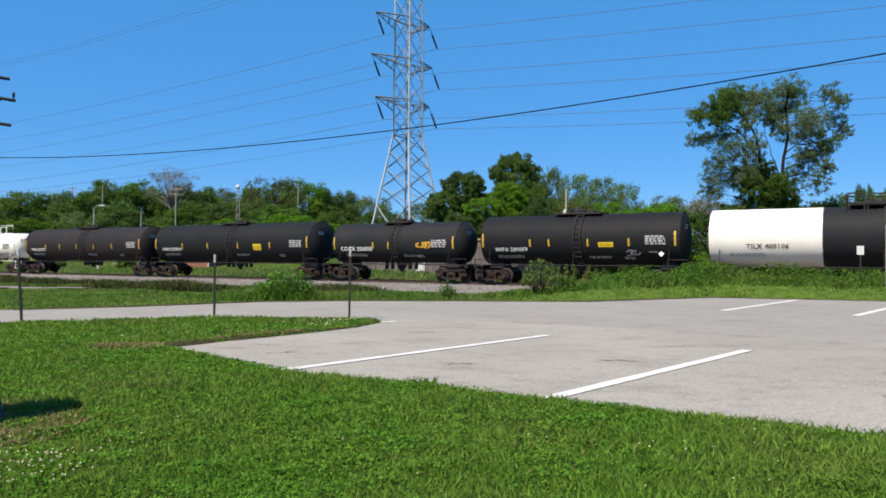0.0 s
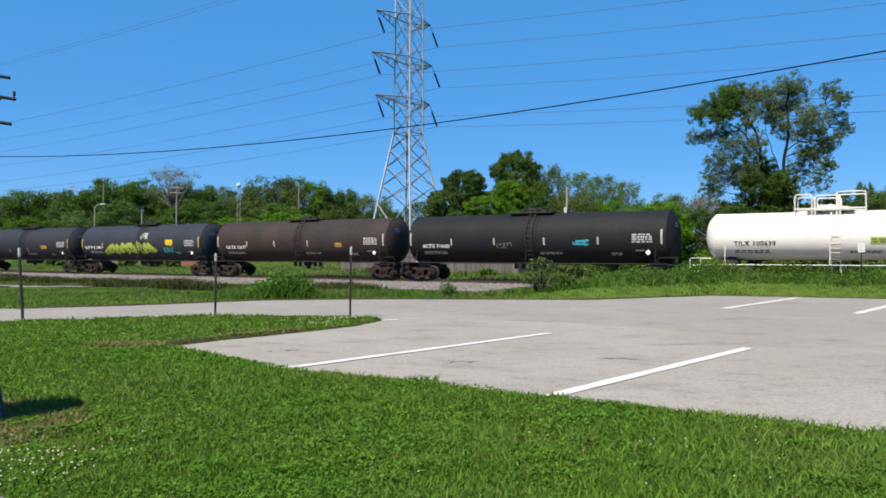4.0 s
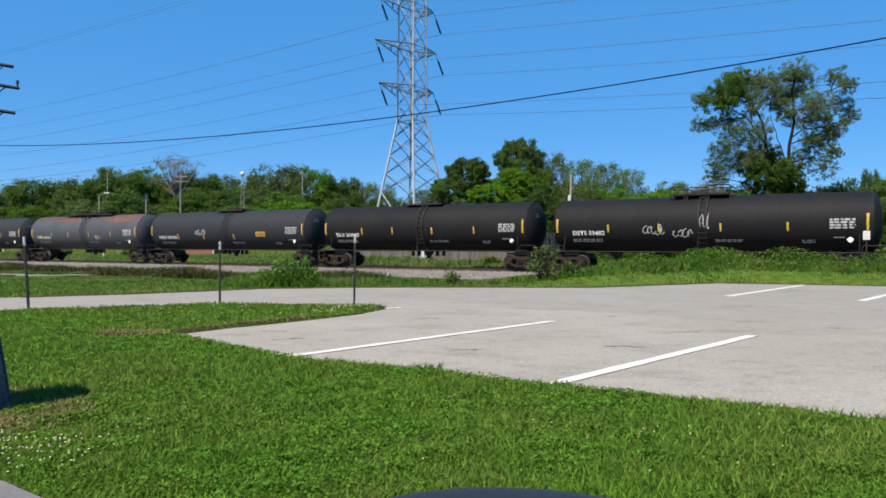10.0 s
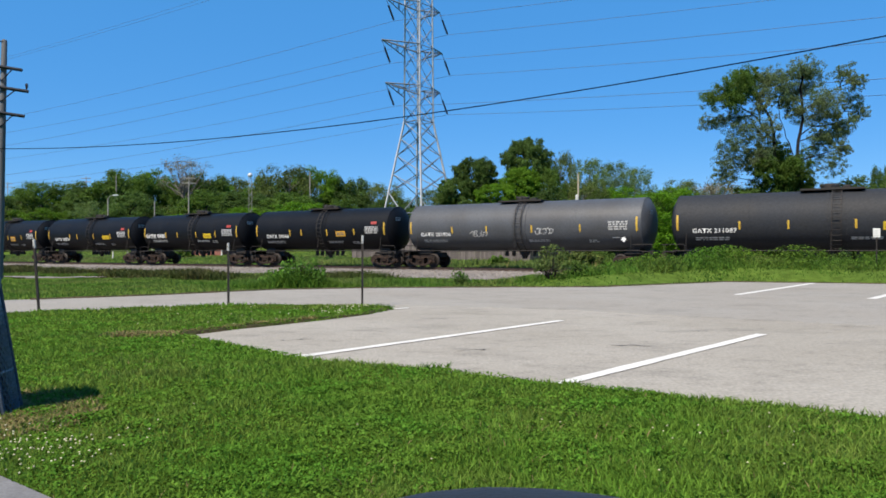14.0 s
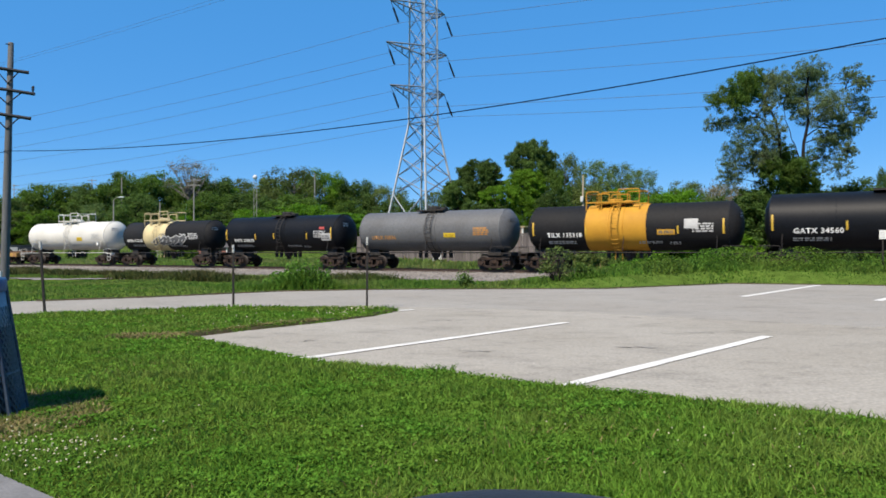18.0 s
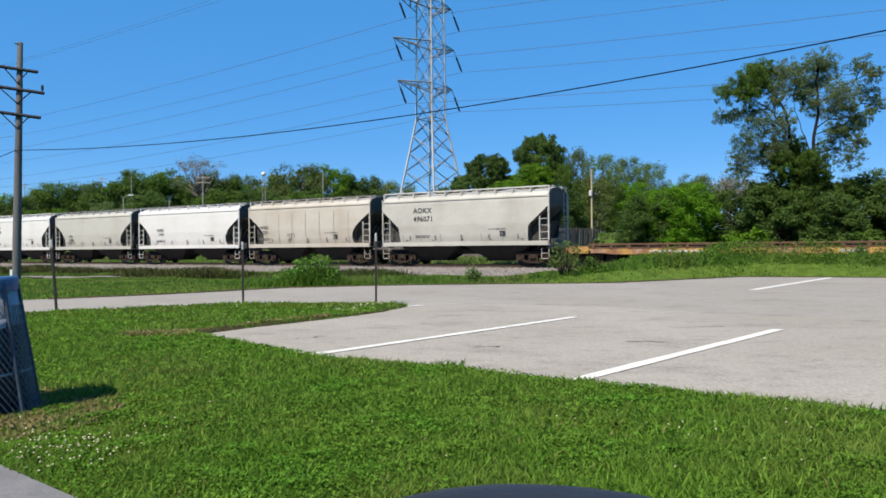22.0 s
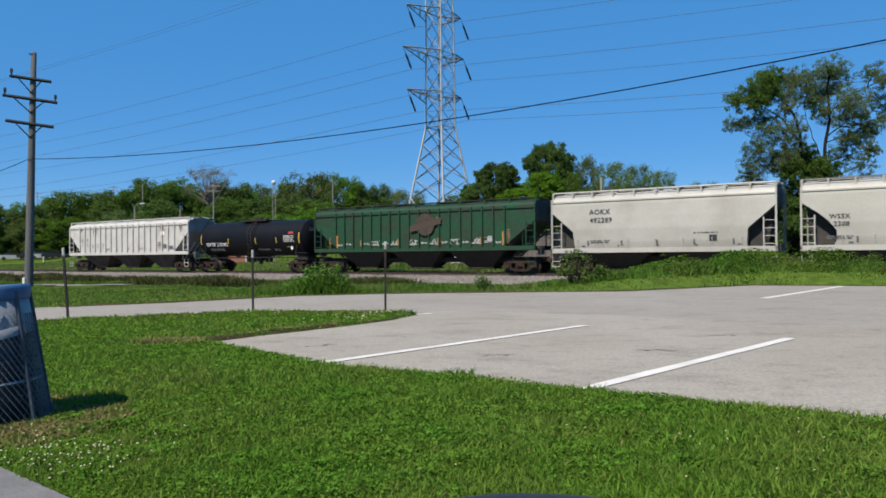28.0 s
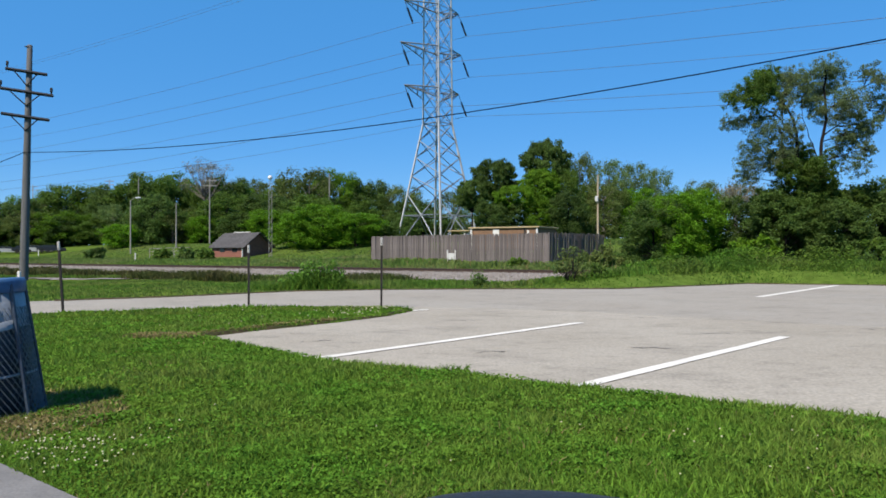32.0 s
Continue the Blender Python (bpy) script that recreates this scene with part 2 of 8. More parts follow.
mat("graffiti_pale", (0.50, 0.56, 0.42), 0.7, spread=0.2)
mat("graffiti_cyan", (0.05, 0.42, 0.55), 0.6, spread=0.15)
mat("graffiti_orange", (0.75, 0.40, 0.03), 0.6, spread=0.15)
mat("graffiti_white", (0.60, 0.60, 0.58), 0.6, spread=0.15)
mat("graffiti_grey", (0.115, 0.118, 0.125), 0.6, spread=0.2)
mat("emblem_dark", (0.036, 0.030, 0.022), 0.75, spread=0.25, scale=3, tint=(0.085, 0.055, 0.038))
mat("emblem_bar", (0.075, 0.046, 0.034), 0.8, spread=0.3, scale=3, tint=(0.07, 0.05, 0.038))
mat("bin_blue", (0.30, 0.34, 0.39), 0.5, spread=0.25, scale=4, tint=(0.24, 0.29, 0.36), bump=0.1)
mat("bin_rim_blue", (0.03, 0.10, 0.24), 0.5, spread=0.2, scale=4, tint=(0.06, 0.14, 0.28), bump=0.1)
mat("bin_dark", (0.022, 0.040, 0.075), 0.5, spread=0.3, scale=4, tint=(0.05, 0.075, 0.11))
mat("bin_liner", (0.27, 0.295, 0.33), 0.35, spread=0.12, scale=6, bump=0.3)
mat("car_plastic", (0.028, 0.029, 0.032), 0.5, spread=0.1, fine=200, bump=0.1, spec=0.35)
mat("car_paint", (0.022, 0.024, 0.03), 0.28, spread=0.05, bump=0)
mat("mirror_glass", (0.85, 0.85, 0.85), 0.03, 1.0, spread=0.02, bump=0)
mat("rubber", (0.02, 0.02, 0.02), 0.85, spread=0.2)
mat("sign_white", (0.80, 0.80, 0.78), 0.6, spread=0.05)
mat("lamp_lens", (0.75, 0.78, 0.82), 0.2, spread=0.05, bump=0)
mat("far_car_dark", (0.03, 0.03, 0.035), 0.3, spread=0.05, bump=0)
mat("far_car_pale", (0.6, 0.6, 0.6), 0.3, spread=0.05, bump=0)


def mottled(key, patches):
    """Scuffs and mottling at middle scale worked into a pavement's colour; patches: strength."""
    m = M[key]
    n, ln = m.node_tree.nodes, m.node_tree.links
    b = n["Principled BSDF"]
    old = b.inputs["Base Color"].links[0].from_socket
    tc, mp = n.new("ShaderNodeTexCoord"), n.new("ShaderNodeMapping")
    mp.inputs["Rotation"].default_value, mp.inputs["Scale"].default_value = (0, 0, radians(-38)), (0.85, 1.35, 1)
    ln.new(tc.outputs["Object"], mp.inputs["Vector"])
    value = None
    for scale, lo, hi, depth in ((0.8, 0.50, 0.78, patches), (3.2, 0.52, 0.80, patches * 0.9), (11.0, 0.40, 0.75, patches * 0.7)):
        t, r = n.new("ShaderNodeTexNoise"), n.new("ShaderNodeMapRange")
        t.inputs["Scale"].default_value, t.inputs["Detail"].default_value, t.inputs["Roughness"].default_value = scale, 6.0, 0.62
        r.inputs["From Min"].default_value, r.inputs["From Max"].default_value = lo, hi
        r.inputs["To Min"].default_value, r.inputs["To Max"].default_value = 1.0 + depth * 0.25, 1.0 - depth
        ln.new(mp.outputs[0], t.inputs["Vector"])
        ln.new(t.outputs["Fac"], r.inputs["Value"])
        if value is None:
            value = r.outputs[0]
        else:
            mul = n.new("ShaderNodeMath")
            mul.operation = "MULTIPLY"
            ln.new(value, mul.inputs[0])
            ln.new(r.outputs[0], mul.inputs[1])
            value = mul.outputs[0]
    hsv = n.new("ShaderNodeHueSaturation")
    ln.new(old, hsv.inputs["Color"])
    ln.new(value, hsv.inputs["Value"])
    ln.new(hsv.outputs[0], b.inputs["Base Color"])


mottled("asphalt", 0.22)
mottled("lane_asphalt", 0.20)
mottled("concrete", 0.22)


# ---- mesh helpers ----
def mesh_of(bm, name, material_key, smooth=False):
    me = bpy.data.meshes.new(name)
    bm.to_mesh(me)
    bm.free()
    me.materials.append(M[material_key])
    if smooth:
        me.polygons.foreach_set("use_smooth", [True] * len(me.polygons))
    return me


def part(name, bm, material_key, parent=None, label="", m=None, smooth=False):
    """Links a bmesh (or a shared mesh) as one object under a thing or part."""
    me = mesh_of(bm, name, material_key, smooth) if isinstance(bm, bmesh.types.BMesh) else bm
    ob = new(name, me)
    if parent is not None:
        ob.parent = parent
    if m is not None:
        ob.matrix_basis = m
    if label:
        ob["label"] = label
    if name in ("print_line", "data_block", "rust_streak"):
        tagged(ob, kind="stuff")
    return ob


def raw(name, verts, faces, material_key, smooth=False):
    me = bpy.data.meshes.new(name)
    me.from_pydata([tuple(v) for v in verts], [], [tuple(f) for f in faces])
    me.materials.append(M[material_key])
    if smooth:
        me.polygons.foreach_set("use_smooth", [True] * len(me.polygons))
    me.update()
    return me


def box(bm, lo, hi, bevel=0.0, m=None):
    c = [(a + b) / 2 for a, b in zip(lo, hi)]
    s = [max(b - a, 1e-4) for a, b in zip(lo, hi)]
    tmp = bmesh.new()
    bmesh.ops.create_cube(tmp, size=1, matrix=Matrix.LocRotScale(c, None, s))
    if bevel:
        bmesh.ops.bevel(tmp, geom=tmp.edges[:], offset=bevel, segments=1, affect="EDGES")
    join(bm, tmp, m)
    return bm


def join(bm, tmp, m=None):
    if m is not None:
        bmesh.ops.transform(tmp, matrix=m, verts=tmp.verts[:])
    me = bpy.data.meshes.new("tmp")
    tmp.to_mesh(me)
    tmp.free()
    bm.from_mesh(me)
    bpy.data.meshes.remove(me)


def rod(bm, a, b, r0, r1=None, n=6):
    """A round bar from a to b."""
    a, b = Vector(a), Vector(b)
    r1 = r0 if r1 is None else r1
    q = (b - a).to_track_quat("Z", "Y")
    rings = []
    for p, r in ((a, r0), (b, r1)):
        rings.append([bm.verts.new(p + q @ Vector((r * math.cos(k * math.tau / n), r * math.sin(k * math.tau / n), 0))) for k in range(n)])
    for k in range(n):
        bm.faces.new((rings[0][k], rings[0][(k + 1) % n], rings[1][(k + 1) % n], rings[1][k]))
    bm.faces.new(rings[0][::-1])
    bm.faces.new(rings[1])
    return bm


def tube(bm, points, r, n=5):
    """A bent round bar through the points, in one piece."""
    pts = [Vector(p) for p in points]
    rings = []
    for k, p in enumerate(pts):
        d = (pts[min(k + 1, len(pts) - 1)] - pts[max(k - 1, 0)]).normalized()
        q = d.to_track_quat("Z", "Y")
        rings.append([bm.verts.new(p + q @ Vector((r * math.cos(j * math.tau / n), r * math.sin(j * math.tau / n), 0))) for j in range(n)])
    for A, B in zip(rings, rings[1:]):
        for j in range(n):
            bm.faces.new((A[j], A[(j + 1) % n], B[(j + 1) % n], B[j]))
    bm.faces.new(rings[0][::-1])
    bm.faces.new(rings[-1])
    return bm


def lathe(bm, profile, n=32, axis="x"):
    """Turns (along, radius) pairs round an axis; ends with radius 0 close."""
    rings = []
    for u, r in profile:
        if r < 1e-5:
            co = (u, 0, 0) if axis == "x" else (0, 0, u)
            rings.append([bm.verts.new(co)])
        else:
            ring = []
            for k in range(n):
                c, s = r * math.cos(k * math.tau / n), r * math.sin(k * math.tau / n)
                ring.append(bm.verts.new((u, c, s) if axis == "x" else (c, s, u)))
            rings.append(ring)
    for A, B in zip(rings, rings[1:]):
        for k in range(n):
            q = [A[k % len(A)], A[(k + 1) % len(A)], B[(k + 1) % len(B)], B[k % len(B)]]
            q = list(dict.fromkeys(q))
            if len(q) > 2:
                bm.faces.new(q)
    bmesh.ops.recalc_face_normals(bm, faces=bm.faces[:])
    return bm


def prism(bm, outline, y0, y1):
    """Extrudes an (x, z) outline from y0 to y1."""
    a = [bm.verts.new((x, y0, z)) for x, z in outline]
    b = [bm.verts.new((x, y1, z)) for x, z in outline]
    n = len(a)
    bm.faces.new(a)
    bm.faces.new(b[::-1])
    for k in range(n):
        bm.faces.new((a[k], b[k], b[(k + 1) % n], a[(k + 1) % n]))
    bmesh.ops.recalc_face_normals(bm, faces=bm.faces[:])
    return bm


def slab(outline, z0, z1):
    """A flat slab from an (x, y) outline."""
    bm = bmesh.new()
    a = [bm.verts.new((x, y, z1)) for x, y in outline]
    b = [bm.verts.new((x, y, z0)) for x, y in outline]
    n = len(a)
    f = bm.faces.new(a)
    g = bm.faces.new(b[::-1])
    for k in range(n):
        bm.faces.new((a[k], b[k], b[(k + 1) % n], a[(k + 1) % n]))
    bmesh.ops.recalc_face_normals(bm, faces=bm.faces[:])
    bmesh.ops.triangulate(bm, faces=[f, g])
    return bm


def thing(name, label, category, group="", m=None):
    ob = new(name)
    ob.empty_display_size = 0.3
    if m is not None:
        ob.matrix_basis = m
    return tagged(ob, label, category, group)


# ---- the lie of the land ----
TRACK_TURN = -30.41
TA = radians(30.41)
TRACK_AT = 50.76
RAIL = 0.0


def along(d, p=0.0, z=0.0):
    """World place d metres along the track, p metres from its middle towards the parking lot."""
    return Vector((math.cos(TA) * d - math.sin(TA) * p, TRACK_AT - math.sin(TA) * d - math.cos(TA) * p, z))


def track_coords(x, y):
    dx, dy = x, y - TRACK_AT
    return math.cos(TA) * dx - math.sin(TA) * dy, -math.sin(TA) * dx - math.cos(TA) * dy


def ramp(v, a, b):
    t = np.clip((v - a) / (b - a), 0, 1)
    return t * t * (3 - 2 * t)


def land(x, y):
    """Height of the ground."""
    d, p = track_coords(x, y)
    z = -0.06 + 0 * x
    w = 1 - ramp(d, -8, 2)
    z = z - 0.50 * ramp(p, 25 + 2.8 * w, 19 + 4.2 * w) * (1 - ramp(d, 8, 20))          # hollow between drive and track
    edge = np.interp(d, [5, 13.6, 17.9, 20.5, 24.8, 33.5], [25, 24.3, 21.3, 15.4, 14.4, 13.7])
    z = z + 0.52 * ramp(edge - p, 0.4, 4.0) * ramp(d, 9, 19)      # bank that hides the wheels further on
    z = z + (-0.42 - z) * ramp(p, 9.5, 6.5)                       # track bed shoulder
    z = z + 0.75 * ramp(-p, 3, 12) + 2.4 * ramp(-p, 17, 40) + 0.6 * ramp(-p, 50, 120)      # rise behind the track
    return z


# ---- ground, lot, lawn ----
def ground_sheet():
    xs = np.unique(np.concatenate([np.linspace(-1500, -130, 22), np.arange(-130, -40, 3.0), np.arange(-40, 50, 1.0), np.arange(50, 130, 3.0), np.linspace(130, 1500, 22)]))
    ys = np.unique(np.concatenate([np.linspace(-600, -12, 14), np.arange(-12, 15, 3.0), np.arange(15, 80, 1.0), np.arange(80, 190, 4.0), np.linspace(190, 2000, 24)]))
    X, Y = np.meshgrid(xs, ys)
    Z = land(X, Y)
    near = np.exp(-((X - 5) ** 2 + (Y - 40) ** 2) / 3600)
    Z += near * (Y > 27) * 0.05 * np.sin(X * 0.9 + np.cos(Y * 0.7) * 2) * np.cos(Y * 0.8 + X * 0.3)
    w, h = len(xs), len(ys)
    idx = np.arange(w * h).reshape(h, w)
    faces = np.stack([idx[:-1, :-1], idx[:-1, 1:], idx[1:, 1:], idx[1:, :-1]], -1).reshape(-1, 4)
    me = raw("ground", np.stack([X, Y, Z], -1).reshape(-1, 3).tolist(), faces.tolist(), "field_soil", True)
    return tagged(new("ground", me), "green grassy ground running to the far trees", "ground", kind="structure")


ground_sheet()

LOT = [(-60, -12.5), (-22, 9.0), (-14, 14.2), (-9.95, 17.2), (-7.9, 18.7), (-5.3, 21.6), (-3.0, 22.5), (-0.63, 22.9), (2.2, 23.1), (4.66, 23.3),
       (7.3, 25.2), (9.87, 27.1), (12.0, 26.5), (14.1, 25.8), (22, 22.0), (36, 12.0), (36, -12.5)]
tagged(part("parking_lot", slab(LOT, -0.15, 0.0), "asphalt"), "pale weathered asphalt of the parking lot and drive", "parking lot", kind="structure")
LANE = [(-22, 9.2), (-14, 14.4), (-9.9, 17.4), (-7.9, 18.9), (-5.3, 21.7), (-3.0, 22.6), (-0.63, 23.0), (2.2, 23.2), (4.66, 23.4), (7.3, 25.25), (9.87, 27.1), (12.0, 26.5), (14.1, 25.8), (22, 22.0), (22, 8.0),
        (12.2, 9.6), (9.0, 10.4), (6.15, 11.5), (4.9, 12.3), (3.73, 13.1), (2.18, 14.4), (0.67, 15.0), (-1.63, 15.6), (-4.7, 15.9), (-6.3, 15.0), (-9.4, 12.9), (-15, 9.2)]
tagged(part("drive_lane", slab(LANE, -0.1, 0.003), "lane_asphalt"), "grey worn asphalt of the lane round the lot", "drive", kind="structure")
LAWN = [(10, 0.6), (2.76, 5.06), (1.94, 5.55), (0.96, 6.19), (-0.19, 6.91), (-0.87, 7.24), (-1.58, 7.67), (-2.65, 8.72), (-3.74, 9.91), (-3.04, 11.05), (-2.21, 12.17), (-1.55, 13.4),
        (-1.27, 14.43), (-1.75, 14.95), (-3.25, 15.27), (-4.77, 15.35), (-6.19, 14.3), (-8.16, 13.2), (-14, 9.4), (-22, 5.0), (-60, -16), (10, -16)]
tagged(part("lawn", slab(LAWN, -0.12, 0.03), "lawn_soil"), "mown green lawn with clover beside the lot", "lawn", kind="structure")
SERVICE_DRIVE = [(-9.0, -0.6), (0.2, -0.6), (0.2, 1.4), (7.5, 1.4), (7.5, -6.5), (-9.0, -6.5)]
tagged(part("service_drive", slab(SERVICE_DRIVE, -0.1, 0.045), "asphalt"), "pale asphalt drive under the parked car", "drive", kind="structure")
PATHWAY = [(-9.0, 8.25), (-5.74, 6.06), (-2.43, 3.74), (-1.83, 3.29), (0.2, 1.86), (0.2, -0.6), (-9.0, -0.6)]
tagged(part("pavement", slab(PATHWAY, -0.1, 0.05), "concrete"), "grey concrete walk at the lawn's edge", "pavement", kind="structure")


def stripe(a, b, w=0.145):
    a, b = Vector((*a, 0)), Vector((*b, 0))
    side = (b - a).normalized().cross(Vector((0, 0, 1))) * w / 2
    n = 14
    rng = random.Random(int(a.x * 100) + 7)
    verts, faces = [], []
    for k in range(n + 1):
        c = a.lerp(b, k / n)
        for s in (-1, 1):
            j = side * s * (1 + rng.uniform(-0.10, 0.06))
            verts.append((c.x + j.x, c.y + j.y, 0.008))
    for k in range(n):
        faces.append((2 * k, 2 * k + 1, 2 * k + 3, 2 * k + 2))
    return tagged(new("parking_line", raw("parking_line", verts, faces, "line_paint")), "white painted parking line on pale asphalt", "parking line", "parking lines", "structure")


for a, b, *w in (((-1.96, 7.60), (1.76, 12.09)), ((0.68, 6.09), (4.23, 10.16)), ((7.34, 19.22), (12.61, 26.0), 0.2), ((-3.2, 12.6), (-0.9, 14.75)), ((9.9, 17.6), (14.3, 22.9), 0.2), ((3.08, 4.58), (6.7, 8.6)), ((-6.0, 15.0), (-2.6, 15.5))):
    stripe(a, b, *w)


def crack(points, w=0.012):
    verts, faces = [], []
    rng = random.Random(len(points) * 31 + int(points[0][0] * 10))
    pts = []
    for (x0, y0), (x1, y1) in zip(points, points[1:]):
        for k in range(8):
            f = k / 8
            pts.append((x0 + (x1 - x0) * f + rng.uniform(-0.04, 0.04), y0 + (y1 - y0) * f + rng.uniform(-0.06, 0.06)))
    for x, y in pts:
        ww = w * rng.uniform(0.4, 1.5)
        verts += [(x - ww, y - ww, 0.007), (x + ww, y + ww, 0.007)]
    faces = [(2 * k, 2 * k + 1, 2 * k + 3, 2 * k + 2) for k in range(len(pts) - 1)]
    tagged(new("pavement_crack", raw("pavement_crack", verts, faces, "crack_fill")), "thin dark crack in the weathered asphalt", "crack", "asphalt cracks", "structure")


for c in ([(-0.5, 12.4), (0.2, 12.5)], [(1.9, 9.0), (2.5, 8.9)], [(4.8, 8.1), (5.2, 7.9)], [(-1.0, 11.1), (-0.5, 11.3)], [(-2.7, 10.3), (-2.2, 10.4)],
          [(-2.2, 9.4), (-1.8, 9.6)], [(0.0, 8.5), (0.5, 8.6)], [(2.6, 13.0), (3.3, 13.1)], [(5.7, 11.3), (6.4, 11.1)], [(3.2, 10.6), (3.7, 10.5)], [(5.9, 9.2), (6.3, 9.0)], [(3.9, 6.6), (4.2, 6.5)]):
    crack(c, 0.016)


def turf_edge(name, points, h, label):
    """The low dark soil face where the turf stands above the asphalt; along the drive it doubles as shade."""
    rng = random.Random(len(points))
    pts = []
    for (x0, y0), (x1, y1) in zip(points, points[1:]):
        n = max(1, int(math.hypot(x1 - x0, y1 - y0) / 0.3))
        pts += [(x0 + (x1 - x0) * k / n, y0 + (y1 - y0) * k / n) for k in range(n)]
    pts.append(points[-1])
    verts, faces = [], []
    for k, (x, y) in enumerate(pts):
        (xa, ya), (xb, yb) = pts[max(0, k - 1)], pts[min(len(pts) - 1, k + 1)]
        l = math.hypot(xb - xa, yb - ya)
        nx, ny = (yb - ya) / l, -(xb - xa) / l
        q, hh = rng.uniform(-0.03, 0.03), h * rng.uniform(0.7, 1.2)
        verts += [(x + nx * (0.07 + q), y + ny * (0.07 + q), 0.002), (x + nx * (0.03 + q), y + ny * (0.03 + q), hh), (x - nx * 0.12, y - ny * 0.12, hh), (x - nx * 0.14, y - ny * 0.14, -0.1)]
    for k in range(len(pts) - 1):
        for j in range(3):
            faces.append((4 * k + j, 4 * k + j + 1, 4 * k + j + 5, 4 * k + j + 4))
    tagged(new(name, raw(name, verts, faces, "turf_soil")), label, "turf edge", kind="structure")


# along the drive the dark tone is part soil, part painted shade
turf_edge("turf_edge", LOT[3:15], 0.034, "soil edge of the turf along the drive, darkened as its shade line")
turf_edge("turf_edge", LAWN[8:13], 0.040, "brown soil edge of the lawn beside the asphalt")


# ---- grass ----
def inside(px, py, poly):
    ok = np.zeros(px.shape, bool)
    n = len(poly)
    for k in range(n):
        (x0, y0), (x1, y1) = poly[k], poly[(k + 1) % n]
        hit = ((y0 > py) != (y1 > py)) & (px < (x1 - x0) * (py - y0) / (y1 - y0 + 1e-12) + x0)
        ok ^= hit
    return ok


def blades(name, x, y, z, height, width, lean, material_key, seed, label, category):
    """Grass: one tapered, bent blade of three triangles at each place."""
    rng = np.random.default_rng(seed)
    n = len(x)
    a = rng.uniform(0, math.tau, n)
    h = height * rng.uniform(0.55, 1.25, n)
    w = width * rng.uniform(0.6, 1.3, n)
    l = lean * h * rng.uniform(0.2, 1.4, n)
    b = rng.uniform(0, math.tau, n)
    ca, sa, cb, sb = np.cos(a), np.sin(a), np.cos(b), np.sin(b)
    v = np.empty((n, 5, 3))
    v[:, 0] = np.stack([x - ca * w / 2, y - sa * w / 2, z], -1)
    v[:, 1] = np.stack([x + ca * w / 2, y + sa * w / 2, z], -1)
    v[:, 2] = np.stack([x - ca * w * .4 + cb * l * .35, y - sa * w * .4 + sb * l * .35, z + h * .55], -1)
    v[:, 3] = np.stack([x + ca * w * .4 + cb * l * .35, y + sa * w * .4 + sb * l * .35, z + h * .55], -1)
    v[:, 4] = np.stack([x + cb * l, y + sb * l, z + h], -1)
    base = (np.arange(n) * 5)[:, None]
    tris = (base + np.array([[0, 1, 3, 0, 3, 2, 2, 3, 4]])).reshape(-1)
    me = bpy.data.meshes.new(name)
    me.vertices.add(n * 5)
    me.vertices.foreach_set("co", v.reshape(-1))
    me.loops.add(n * 9)
    me.loops.foreach_set("vertex_index", tris)
    me.polygons.add(n * 3)
    me.polygons.foreach_set("loop_start", np.arange(n * 3) * 3)
    me.materials.append(M[material_key])
    me.update(calc_edges=True)
    me.validate()
    return tagged(new(name, me), label, category, kind="stuff")


def patchy(x, y, s, seed):
    """A soft random field between 0 and 1."""
    rng = np.random.default_rng(seed)
    v = 0
    for k in range(7):
        a, f, q = rng.uniform(0, math.tau), s * rng.uniform(0.5, 2.2), rng.uniform(0, math.tau)
        v = v + np.sin((x * math.cos(a) + y * math.sin(a)) * f + q)
    return 1 / (1 + np.exp(-v * 0.9))


def leaf_scatter(name, x, y, z, size, key, seed, label, category):
    """Small leaves lying at random tilts."""
    rng = np.random.default_rng(seed)
    n = len(x)
    c = np.stack([x, y, z], -1)
    up = np.stack([rng.normal(0, 0.55, n), rng.normal(0, 0.55, n), np.ones(n)], -1)
    up /= np.linalg.norm(up, axis=1)[:, None]
    u = np.cross(up, rng.normal(0, 1, (n, 3)))
    u /= np.linalg.norm(u, axis=1)[:, None]
    w = np.cross(up, u)
    s = (size * rng.uniform(0.6, 1.4, n))[:, None]
    v = np.stack([c - u * s, c + w * s * 0.8, c + u * s, c - w * s * 0.8], 1)
    me = bpy.data.meshes.new(name)
    me.vertices.add(n * 4)
    me.vertices.foreach_set("co", v.reshape(-1))
    me.loops.add(n * 4)
    me.loops.foreach_set("vertex_index", np.arange(n * 4))
    me.polygons.add(n)
    me.polygons.foreach_set("loop_start", np.arange(n) * 4)
    me.materials.append(M[key])
    me.update(calc_edges=True)
    me.validate()
    return tagged(new(name, me), label, category, kind="stuff")


